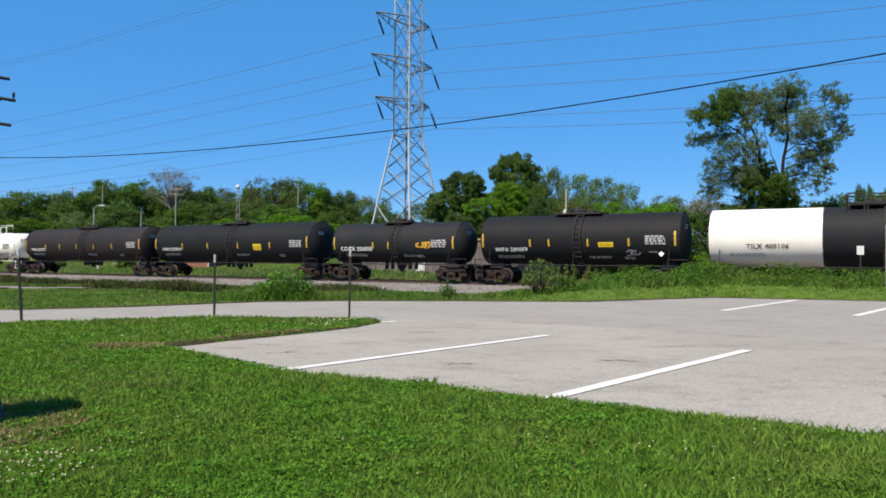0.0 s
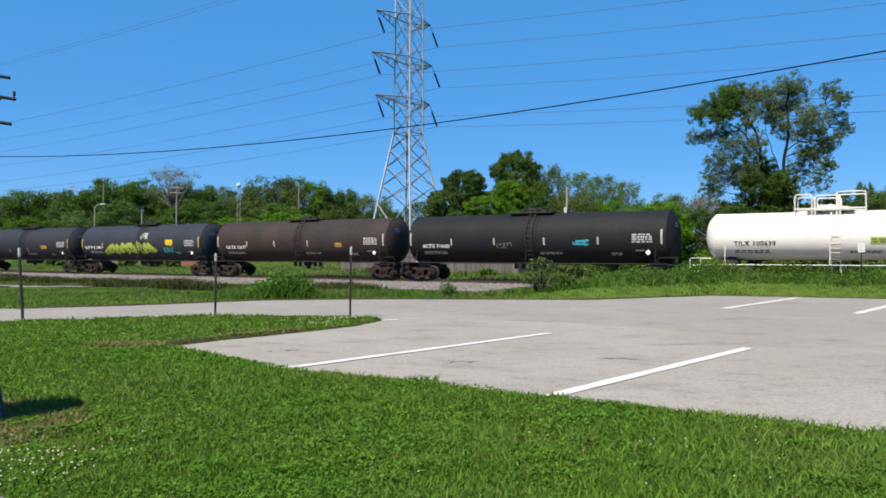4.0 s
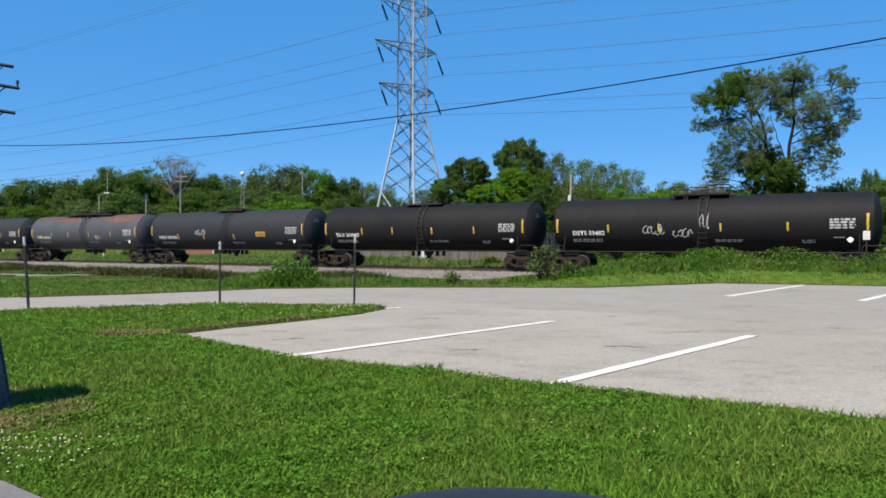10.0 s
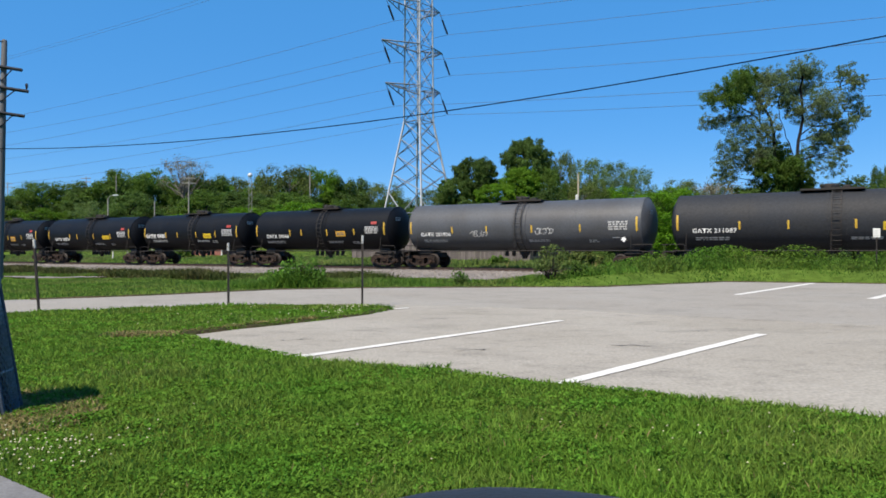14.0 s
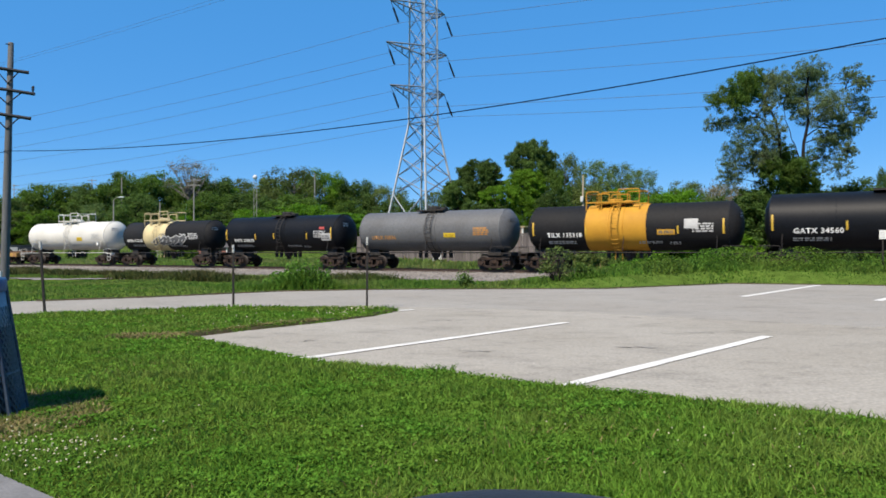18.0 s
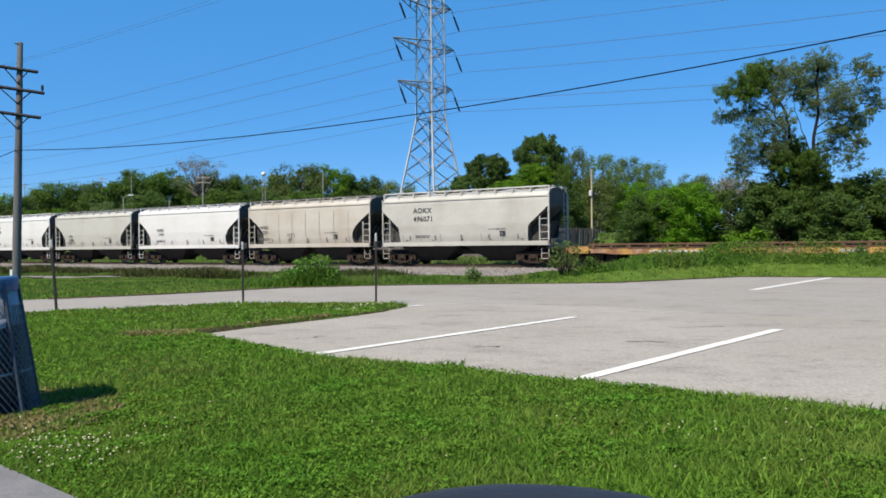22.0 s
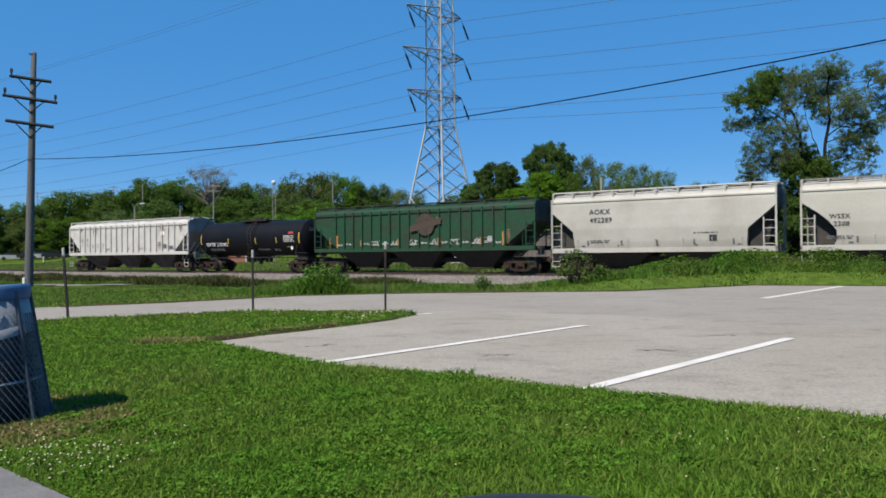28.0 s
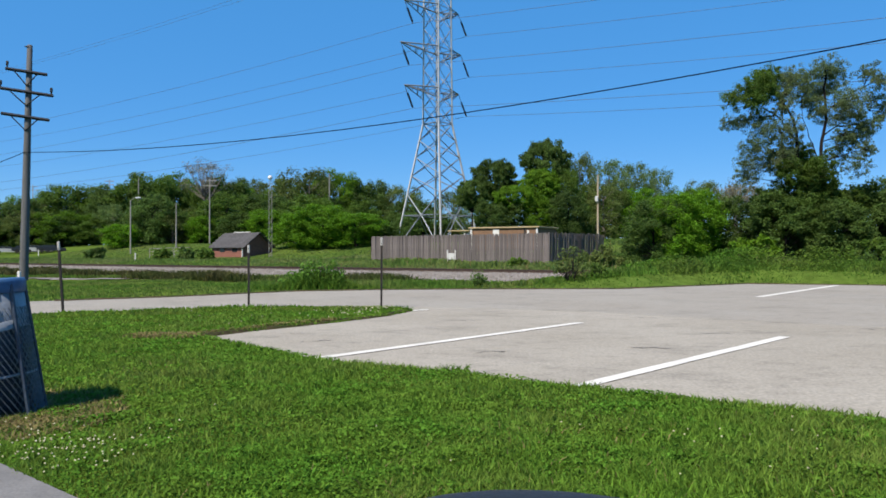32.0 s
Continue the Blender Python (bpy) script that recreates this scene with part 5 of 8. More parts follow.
def tree_kind(seed, key, bark_key, low, lobes, per_tip, size, spread, shape=0.75):
    """A tree one metre wide and one high in outline, as a trunk mesh and a crown mesh of lobes made of smaller sprays."""
    rng = random.Random(seed)
    bm = bmesh.new()
    rod(bm, (0, 0, 0), (0.01, 0.01, 0.45), 0.022, 0.014, n=7)
    limb(bm, (0.01, 0.01, 0.45), (0.02, 0, 0.85), 0.014, 0.004, rng)
    tips = []
    for k in range(lobes):
        z = low + (0.92 - low) * ((k + rng.random()) / lobes)
        f = (z - low) / (1 - low)
        w = 0.5 * math.sin(math.pi * min(0.97, 0.22 + f * 0.72)) ** shape
        a = k * 2.4 + rng.uniform(-0.6, 0.6)
        rad = w * math.sqrt(rng.uniform(0.20, 1.0)) * 0.80
        big = rng.uniform(0.10, 0.165)
        mid = Vector((rad * math.cos(a), rad * math.sin(a), z))
        limb(bm, Vector((0.01, 0.005, max(0.12, z - 0.12 - rad * 0.4))), mid, 0.006, 0.0015, rng, 5, 2)
        for j in range(10):
            d = Vector((rng.gauss(0, 1), rng.gauss(0, 1), rng.gauss(0.25, 1))).normalized() * big * rng.uniform(0.45, 1.0)
            tips.append((mid.x + d.x, mid.y + d.y, min(0.96, mid.z + d.z * 0.8), rng.uniform(0.055, 0.088)))
    trunk = mesh_of(bm, "trunk", bark_key)
    crown = leaf_mesh("crown", tips, per_tip, size, spread, key, seed)
    return trunk, crown


KINDS = [
    tree_kind(31, "leaf_mid", "bark", 0.05, 34, 62, 0.0122, 1.0),
    tree_kind(32, "leaf_dark", "bark", 0.05, 34, 66, 0.0125, 1.0, 0.6),
    tree_kind(33, "leaf_fresh", "bark", 0.08, 34, 62, 0.0122, 1.0, 0.65),
    tree_kind(34, "leaf_olive", "bark_pale", 0.06, 32, 50, 0.0115, 1.05, 0.85),
    tree_kind(35, "leaf_bright", "bark", 0.02, 34, 62, 0.0122, 1.05, 0.6),
    tree_kind(36, "leaf_pale", "bark_pale", 0.08, 30, 48, 0.0112, 1.1, 0.85),
    round_kind(37, "leaf_dark", 44, 58, 0.0112),
    round_kind(38, "leaf_fresh", 40, 56, 0.0112),
]
KIND_WORDS = ["mid-green leafy tree", "dense dark green tree", "fresh green round-crowned tree", "olive-green thinly leaved tree", "bright yellow-green leafy shrub tree", "pale green half-open tree", "round-headed dark green tree", "round-headed fresh green tree"]
tree_rng = random.Random(77)


def plant(rows, where, group):
    for x, y, top, width, kind in rows:
        z0 = float(land(x, y)) - 0.05
        h = top - z0
        t = thing("tree", KIND_WORDS[kind] + " " + where, "tree", group, Matrix.Translation((x, y, z0)) @ pose(0, 0, 0, 0, 0, tree_rng.uniform(0, 360)) @ Matrix.Diagonal((width * 1.4, width * 1.4, h * 1.02, 1)))
        part("trunk", KINDS[kind][0], "", t)
        part("crown", KINDS[kind][1], "", t)


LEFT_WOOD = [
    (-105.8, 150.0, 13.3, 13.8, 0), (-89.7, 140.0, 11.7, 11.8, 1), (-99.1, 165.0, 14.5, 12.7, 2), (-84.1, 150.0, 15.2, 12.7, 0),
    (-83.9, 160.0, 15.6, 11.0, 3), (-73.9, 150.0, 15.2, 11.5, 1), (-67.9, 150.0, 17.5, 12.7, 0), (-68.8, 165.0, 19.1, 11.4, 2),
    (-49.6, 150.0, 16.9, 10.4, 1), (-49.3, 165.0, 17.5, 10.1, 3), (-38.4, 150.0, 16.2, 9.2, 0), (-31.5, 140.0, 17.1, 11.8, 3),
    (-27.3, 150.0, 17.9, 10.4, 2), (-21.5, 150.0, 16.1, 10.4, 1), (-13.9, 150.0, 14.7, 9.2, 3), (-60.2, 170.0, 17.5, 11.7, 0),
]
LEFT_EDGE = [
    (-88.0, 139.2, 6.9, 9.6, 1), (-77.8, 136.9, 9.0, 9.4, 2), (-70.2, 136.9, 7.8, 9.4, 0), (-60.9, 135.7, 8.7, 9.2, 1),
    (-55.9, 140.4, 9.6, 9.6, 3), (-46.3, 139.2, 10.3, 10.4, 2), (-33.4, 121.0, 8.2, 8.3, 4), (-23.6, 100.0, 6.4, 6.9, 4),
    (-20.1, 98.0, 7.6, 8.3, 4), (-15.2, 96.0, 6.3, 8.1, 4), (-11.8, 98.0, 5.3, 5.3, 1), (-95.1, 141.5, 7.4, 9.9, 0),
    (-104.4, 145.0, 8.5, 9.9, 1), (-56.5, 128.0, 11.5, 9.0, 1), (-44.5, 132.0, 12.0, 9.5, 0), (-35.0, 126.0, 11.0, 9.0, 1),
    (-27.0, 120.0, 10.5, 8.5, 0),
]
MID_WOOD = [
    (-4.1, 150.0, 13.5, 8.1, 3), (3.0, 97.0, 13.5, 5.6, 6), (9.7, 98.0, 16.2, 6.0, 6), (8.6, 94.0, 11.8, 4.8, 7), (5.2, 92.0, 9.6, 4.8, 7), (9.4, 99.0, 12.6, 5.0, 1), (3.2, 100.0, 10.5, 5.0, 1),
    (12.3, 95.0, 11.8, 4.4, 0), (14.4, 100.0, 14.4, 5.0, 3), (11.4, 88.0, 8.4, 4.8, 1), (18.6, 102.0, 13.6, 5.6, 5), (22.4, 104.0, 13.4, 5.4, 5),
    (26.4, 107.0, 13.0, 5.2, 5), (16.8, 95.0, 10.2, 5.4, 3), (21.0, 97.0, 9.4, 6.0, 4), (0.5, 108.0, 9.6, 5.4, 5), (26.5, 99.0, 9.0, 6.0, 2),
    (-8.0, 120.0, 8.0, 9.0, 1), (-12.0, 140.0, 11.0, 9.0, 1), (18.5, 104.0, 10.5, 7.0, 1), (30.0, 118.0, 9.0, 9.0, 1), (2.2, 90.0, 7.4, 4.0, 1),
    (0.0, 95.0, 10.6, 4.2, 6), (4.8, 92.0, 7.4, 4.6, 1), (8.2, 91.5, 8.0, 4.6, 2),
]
# kind 1's dark leaves here also stand in for the thicket's shade
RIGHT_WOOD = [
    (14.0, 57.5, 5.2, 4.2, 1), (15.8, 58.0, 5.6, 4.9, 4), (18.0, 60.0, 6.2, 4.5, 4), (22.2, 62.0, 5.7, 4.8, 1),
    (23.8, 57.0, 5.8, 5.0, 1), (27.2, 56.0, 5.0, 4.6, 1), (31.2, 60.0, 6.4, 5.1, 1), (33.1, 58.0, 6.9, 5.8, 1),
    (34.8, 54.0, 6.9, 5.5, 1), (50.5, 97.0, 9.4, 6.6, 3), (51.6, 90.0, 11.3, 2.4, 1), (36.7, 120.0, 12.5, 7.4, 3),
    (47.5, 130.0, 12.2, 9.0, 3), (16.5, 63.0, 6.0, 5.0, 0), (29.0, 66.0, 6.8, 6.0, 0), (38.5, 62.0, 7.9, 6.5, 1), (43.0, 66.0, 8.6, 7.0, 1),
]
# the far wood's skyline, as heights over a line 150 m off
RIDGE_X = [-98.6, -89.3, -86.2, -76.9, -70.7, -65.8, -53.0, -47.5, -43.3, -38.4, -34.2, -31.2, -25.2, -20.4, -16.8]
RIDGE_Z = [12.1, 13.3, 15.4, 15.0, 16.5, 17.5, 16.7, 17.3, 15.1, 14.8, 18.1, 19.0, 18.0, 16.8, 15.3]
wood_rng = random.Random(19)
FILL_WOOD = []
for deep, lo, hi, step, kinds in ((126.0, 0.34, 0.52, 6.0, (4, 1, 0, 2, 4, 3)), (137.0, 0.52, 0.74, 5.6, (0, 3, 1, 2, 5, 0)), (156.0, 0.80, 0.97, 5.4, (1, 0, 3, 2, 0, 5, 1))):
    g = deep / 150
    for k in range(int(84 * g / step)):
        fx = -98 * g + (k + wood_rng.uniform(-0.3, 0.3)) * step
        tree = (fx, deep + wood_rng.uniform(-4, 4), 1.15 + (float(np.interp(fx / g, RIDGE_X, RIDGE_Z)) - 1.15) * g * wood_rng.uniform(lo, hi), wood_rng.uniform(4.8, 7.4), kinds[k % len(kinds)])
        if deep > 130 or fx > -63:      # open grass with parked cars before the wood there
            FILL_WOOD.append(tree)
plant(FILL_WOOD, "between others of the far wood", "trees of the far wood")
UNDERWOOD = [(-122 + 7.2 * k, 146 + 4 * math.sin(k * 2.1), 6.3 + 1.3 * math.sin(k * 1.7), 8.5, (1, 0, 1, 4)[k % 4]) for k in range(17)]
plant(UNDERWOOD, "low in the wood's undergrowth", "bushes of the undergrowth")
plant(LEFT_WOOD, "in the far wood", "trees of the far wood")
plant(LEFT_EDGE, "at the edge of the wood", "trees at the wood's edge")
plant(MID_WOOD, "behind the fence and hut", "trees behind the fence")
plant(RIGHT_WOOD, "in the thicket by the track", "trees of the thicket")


def tall_tree():
    """The tall two-stemmed tree with a thin, see-through crown; clumps as (aside, height, radius)."""
    x, y = 25.6, 58.5
    z0 = float(land(x, y)) - 0.05
    t = thing("tall_tree", "tall two-stemmed tree with a thin gappy olive crown", "tree", m=Matrix.Translation((x, y, z0)))
    rng = random.Random(5)
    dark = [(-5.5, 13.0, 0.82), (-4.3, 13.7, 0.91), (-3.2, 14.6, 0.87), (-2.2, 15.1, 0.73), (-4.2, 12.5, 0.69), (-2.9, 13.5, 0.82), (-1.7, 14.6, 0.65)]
    olive = [(-0.5, 14.7, 0.76), (-0.4, 15.2, 0.55), (1.0, 15.1, 0.8), (2.0, 15.4, 0.73), (2.9, 15.1, 0.73), (0.4, 14.0, 0.8), (1.9, 14.2, 0.95), (3.2, 14.3, 0.82), (2.5, 12.7, 0.95), (3.7, 12.9, 0.76), (1.3, 12.3, 0.69), (2.7, 11.6, 0.76), (3.9, 11.6, 0.62), (0.8, 13.1, 0.62), (-1.3, 13.5, 0.62)]
    thin = [(4.9, 15.0, 0.58), (5.1, 14.1, 0.49), (5.4, 12.9, 0.65), (5.8, 11.9, 0.55), (5.7, 11.0, 0.47), (4.7, 10.9, 0.55), (4.3, 10.0, 0.62), (3.6, 9.9, 0.62), (2.8, 10.1, 0.51), (3.2, 8.7, 0.73), (4.1, 8.9, 0.51), (3.6, 7.8, 0.73), (-5.0, 11.5, 0.58), (-3.7, 11.7, 0.69), (-2.5, 11.8, 0.65), (-1.6, 12.3, 0.58), (-3.3, 10.5, 0.76), (-4.0, 9.3, 0.76), (-2.8, 9.5, 0.84), (-1.9, 10.3, 0.73), (-0.9, 10.7, 0.65), (-4.3, 7.9, 0.73), (-3.2, 7.9, 0.8), (-2.1, 8.4, 0.8), (-1.2, 9.4, 0.73), (-4.4, 6.9, 0.65)]
    dense = [(-0.8, 8.5, 0.91), (0.3, 8.9, 0.87), (0.1, 7.5, 1.2), (1.5, 7.5, 0.91), (-1.3, 7.2, 0.95), (1.0, 6.3, 1.24), (-0.4, 6.0, 1.24), (-1.9, 5.6, 0.95), (2.2, 6.0, 0.91), (1.0, 4.9, 1.31), (-0.8, 4.5, 1.2), (2.5, 4.5, 0.95), (-2.3, 4.1, 1.0), (3.9, 4.9, 0.91)]
    bm = bmesh.new()
    stems = [[(1.1, 0, 0), (1.3, 0, 4.1), (1.56, 0, 8.2), (1.76, 0, 10.6), (1.95, 0.2, 13.2), (2.0, 0.3, 15.5)],
             [(1.0, 0, 0), (0.8, 0, 4.9), (-0.24, 0.2, 9.9), (-0.45, 0.2, 11.4), (-1.5, 0.3, 13.4), (-2.9, 0.4, 14.7)],
             [(1.3, 0, 8.2), (1.0, 0.2, 9.6), (0.45, 0.3, 11.2), (0.2, 0.4, 12.6)],
             [(-0.1, 0, 9.2), (-1.6, -0.3, 11.4), (-3.4, -0.4, 12.6), (-5.2, -0.4, 13.2)],
             [(1.9, 0, 12.0), (3.2, -0.2, 13.2), (4.6, -0.4, 13.9)], [(1.7, 0, 10.2), (3.4, 0.3, 11.4), (5.4, 0.4, 12.2)]]
    nodes = []
    for q, st in enumerate(stems):
        r = (0.22, 0.19, 0.05, 0.06, 0.055, 0.055)[q]
        for k, (a, b) in enumerate(zip(st, st[1:])):
            r1 = r * (0.80 if q < 2 else 0.7)
            limb(bm, (a[0], a[1], max(0, a[2] - z0)), (b[0], b[1], b[2] - z0), r, r1, rng, 7, 3)
            r = r1
            nodes += [Vector(a).lerp(Vector(b), f) for f in (0.3, 0.65, 1.0)]
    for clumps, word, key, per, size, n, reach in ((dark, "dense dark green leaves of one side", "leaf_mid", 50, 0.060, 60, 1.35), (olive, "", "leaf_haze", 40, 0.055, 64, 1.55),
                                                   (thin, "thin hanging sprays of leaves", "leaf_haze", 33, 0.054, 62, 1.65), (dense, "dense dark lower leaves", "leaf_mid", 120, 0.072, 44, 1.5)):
        tips = []
        for lx, lz, lr in clumps:
            ly = rng.uniform(-2.0, 2.0)
            mid = Vector((lx, ly, lz))
            root = min((v for v in nodes if v.z < lz + 0.3), key=lambda v: (v - mid).length + 0.4 * abs(v.z - lz + 1.2))
            limb(bm, (root.x, root.y, root.z - z0), (lx, ly, lz - z0), 0.045, 0.014, rng, 5, 3)
            for k in range(n):
                d = Vector((rng.gauss(0, 1), rng.gauss(0, 1.3), rng.gauss(0, 0.8))).normalized() * lr * reach * math.sqrt(rng.uniform(0.05, 1.0))
                tips.append((lx + d.x, ly + d.y, lz + d.z - z0, lr * rng.uniform(0.26, 0.46)))
                if k % 3 == 0:
                    limb(bm, (lx, ly, lz - z0), tips[-1][:3], 0.012, 0.005, rng, 4, 1)
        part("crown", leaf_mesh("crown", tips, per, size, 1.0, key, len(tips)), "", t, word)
    part("trunk", bm, "bark", t, "dark crooked stems and limbs")
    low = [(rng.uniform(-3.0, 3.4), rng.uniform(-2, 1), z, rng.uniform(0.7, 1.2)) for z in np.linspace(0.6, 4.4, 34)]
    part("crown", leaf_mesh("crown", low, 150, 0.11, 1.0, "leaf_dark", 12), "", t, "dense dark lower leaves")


tall_tree()


def bare_tree(x, y, top, w):
    z0 = float(land(x, y)) - 0.05
    H = top - z0
    t = thing("budding_tree", "tall pale tree barely in leaf above the wood", "tree", m=Matrix.Translation((x, y, z0)))
    rng = random.Random(3)
    bm = bmesh.new()
    rod(bm, (0, 0, 0), (0, 0, H * 0.5), 0.35, 0.22, n=7)
    tips = []
    for k in range(40):
        a = rng.uniform(0, math.tau)
        r = w / 2 * math.sqrt(rng.random())
        z = H * rng.uniform(0.72, 0.99) - r * 0.3
        limb(bm, (0, 0, H * rng.uniform(0.45, 0.6)), (r * math.cos(a), r * math.sin(a), z), 0.11, 0.02, rng, 5, 3)
        tips.append((r * math.cos(a), r * math.sin(a), z, rng.uniform(0.7, 1.2)))
    part("trunk", bm, "bark_pale", t)
    part("crown", leaf_mesh("crown", tips, 60, 0.13, 1.25, "bud_brown", 4), "", t, "sparse tan buds")


bare_tree(-53.2, 145.0, 20.4, 9.6)
bare_tree(44.0, 125.0, 13.5, 9.0)


def shrub(x, y, w, h, key, label, seed, name="shrub", n=40, size=0.075, dense=46):
    z0 = float(land(x, y)) - 0.03
    t = thing(name, label, "shrub", m=Matrix.Translation((x, y, z0)))
    rng = random.Random(seed)
    bm = bmesh.new()
    tips = []
    for k in range(n):
        a = rng.uniform(0, math.tau)
        r = w / 2 * math.sqrt(rng.random())
        z = h * (0.12 + 0.88 * rng.random() * (1 - 0.62 * (r / (w / 2)) ** 2))
        tip = (r * math.cos(a), r * math.sin(a), z)
        limb(bm, (tip[0] * 0.15, tip[1] * 0.15, 0), tip, 0.018, 0.005, rng, 4, 2)
        tips.append((*tip, 0.16 + 0.10 * rng.random()))
    part("branchwork", bm, "bark", t)
    part("foliage", leaf_mesh("foliage", tips, dense, size, 1.25, key, seed), "", t)


shrub(-4.95, 23.9, 1.6, 1.05, "leaf_weed", "bright green bush on the grass verge", 51, n=80, size=0.055, dense=22)
shrub(-5.8, 24.4, 0.9, 0.6, "leaf_weed", "bright green bush on the grass verge", 52, n=30, size=0.055, dense=30)
shrub(3.5, 26.2, 1.1, 1.55, "leaf_olive", "spindly olive-green sapling on the verge", 53, n=34, size=0.045, dense=30)
shrub(4.3, 26.5, 0.7, 0.8, "leaf_mid", "small weedy bush on the verge", 54, n=14, size=0.045, dense=30)
shrub(16.6, 31.9, 0.75, 1.25, "leaf_dark", "small dark weedy bush on the bank", 62, n=18, size=0.05)
shrub(0.3, 27.0, 0.5, 0.85, "leaf_dark", "small dark weedy bush on the verge", 55, n=14, size=0.05)
shrub(-50.0, 96.0, 2.6, 1.9, "leaf_dark", "dark round bush in the grass behind the track", 56, n=36, size=0.2)
shrub(-36.0, 92.0, 2.6, 1.6, "leaf_dark", "dark round bush in the grass behind the track", 57, n=36, size=0.2)
shrub(-33.0, 90.0, 2.0, 1.4, "leaf_mid", "low bush beside the brick shed", 58, n=30, size=0.2)
shrub(-40.0, 94.0, 2.2, 1.4, "leaf_mid", "low bush beside the wire fence", 59, n=30, size=0.2)
shrub(3.5, 57.6, 1.6, 0.9, "leaf_mid", "low weedy bush at the foot of the fence", 60, n=24, size=0.1)
shrub(9.5, 55.0, 3.0, 1.6, "leaf_olive", "low tangle of scrub at the fence corner", 61, n=40, size=0.12)
shrub(20.0, 54.0, 4.0, 2.2, "leaf_fresh", "leafy scrub at the foot of the thicket", 62, n=50, size=0.14)
shrub(28.0, 51.0, 5.0, 1.9, "leaf_mid", "leafy scrub at the foot of the thicket", 63, n=60, size=0.14)


# ---- the train ----
# Each car's own space: x along the track (the way the train goes), y away from the lot, z up from the rail tops.
def text_mesh(words, height, key, wrap=None, spacing=1.10):
    """Flat letters in the xz plane that face -y, or bent round a tank of radius wrap[0] with its axis at height wrap[1]."""
    cu = bpy.data.curves.new("letters", "FONT")
    cu.body, cu.size, cu.space_character = words, height * 1.38, spacing
    cu.align_x, cu.align_y = "CENTER", "CENTER"
    cu.resolution_u = 2
    cu.offset = height * 0.035
    ob = bpy.data.objects.new("letters", cu)
    scene.collection.objects.link(ob)
    me = bpy.data.meshes.new_from_object(ob.evaluated_get(bpy.context.evaluated_depsgraph_get()))
    bpy.data.objects.remove(ob)
    bpy.data.curves.remove(cu)
    me.materials.clear()
    me.materials.append(M[key])
    return me


def bend(me, x, z, R=None, zc=0.0, y=0.0, lift=0.012):
    """Sets a flat mesh drawn in xy on the car's side, at x and z; R bends it round the tank."""
    for v in me.vertices:
        u, w = v.co.x + x, v.co.y
        if R:
            a = math.asin(max(-0.98, min(0.98, (z - zc) / R))) + w / R
            v.co = (u, -(R + lift) * math.cos(a), zc + (R + lift) * math.sin(a))
        else:
            v.co = (u, y - lift, z + w)
    return me


def patch(w, h, key, nx=1, ny=5, skew=0.0):
    verts, faces = [], []
    for j in range(ny + 1):
        for k in range(nx + 1):
            verts.append((w * (k / nx - 0.5) + skew * (j / ny - 0.5), h * (j / ny - 0.5), 0))
    for j in range(ny):
        for k in range(nx):
            a = j * (nx + 1) + k
            faces.append((a, a + 1, a + nx + 2, a + nx + 1))
    return raw("patch", verts, faces, key)


def diamond(s, key):
    return raw("diamond", [(0, -s, 0), (s, 0, 0), (0, s, 0), (-s, 0, 0)], [(0, 1, 2, 3)], key)


def bars(w, h, rows, key, seed):
    """Small rows of unreadable print as short bars."""
    rng = random.Random(seed)
    verts, faces = [], []
    for j in range(rows):
        y = h * (0.5 - (j + 0.5) / rows)
        x = -w / 2
        while x < w / 2 - 0.04:
            l = min(rng.uniform(0.08, 0.3), w / 2 - x)
            q = h / rows * 0.34
            n = len(verts)
            verts += [(x, y - q, 0), (x + l, y - q, 0), (x + l, y + q, 0), (x, y + q, 0)]
            faces.append((n, n + 1, n + 2, n + 3))
            x += l + rng.uniform(0.04, 0.1)
    return raw("print_line", verts, faces, key)


def scrawl(w, h, key, seed, fat=0.07, loops=9):
    """A spray-painted tag: fat looping strokes."""
    rng = random.Random(seed)
    verts, faces = [], []
    for k in range(loops):
        cx = -w / 2 + w * (k + 0.5) / loops
        a0, turn = rng.uniform(0, 6), rng.choice((-1, 1)) * rng.uniform(3.2, 5.6)
        rx, ry = w / loops * rng.uniform(0.45, 0.8), h * rng.uniform(0.3, 0.5)
        prev = None
        for j in range(12):
            a = a0 + turn * j / 11
            p = Vector((cx + rx * math.cos(a), ry * math.sin(a) * (1 + 0.25 * math.sin(2 * a)), 0))
            out = Vector((math.cos(a), math.sin(a), 0)) * fat / 2
            n = len(verts)
            verts += [tuple(p - out), tuple(p + out)]
            if prev is not None:
                faces.append((prev, prev + 1, n + 1, n))
            prev = n
    return raw("scrawl", verts, faces, key)


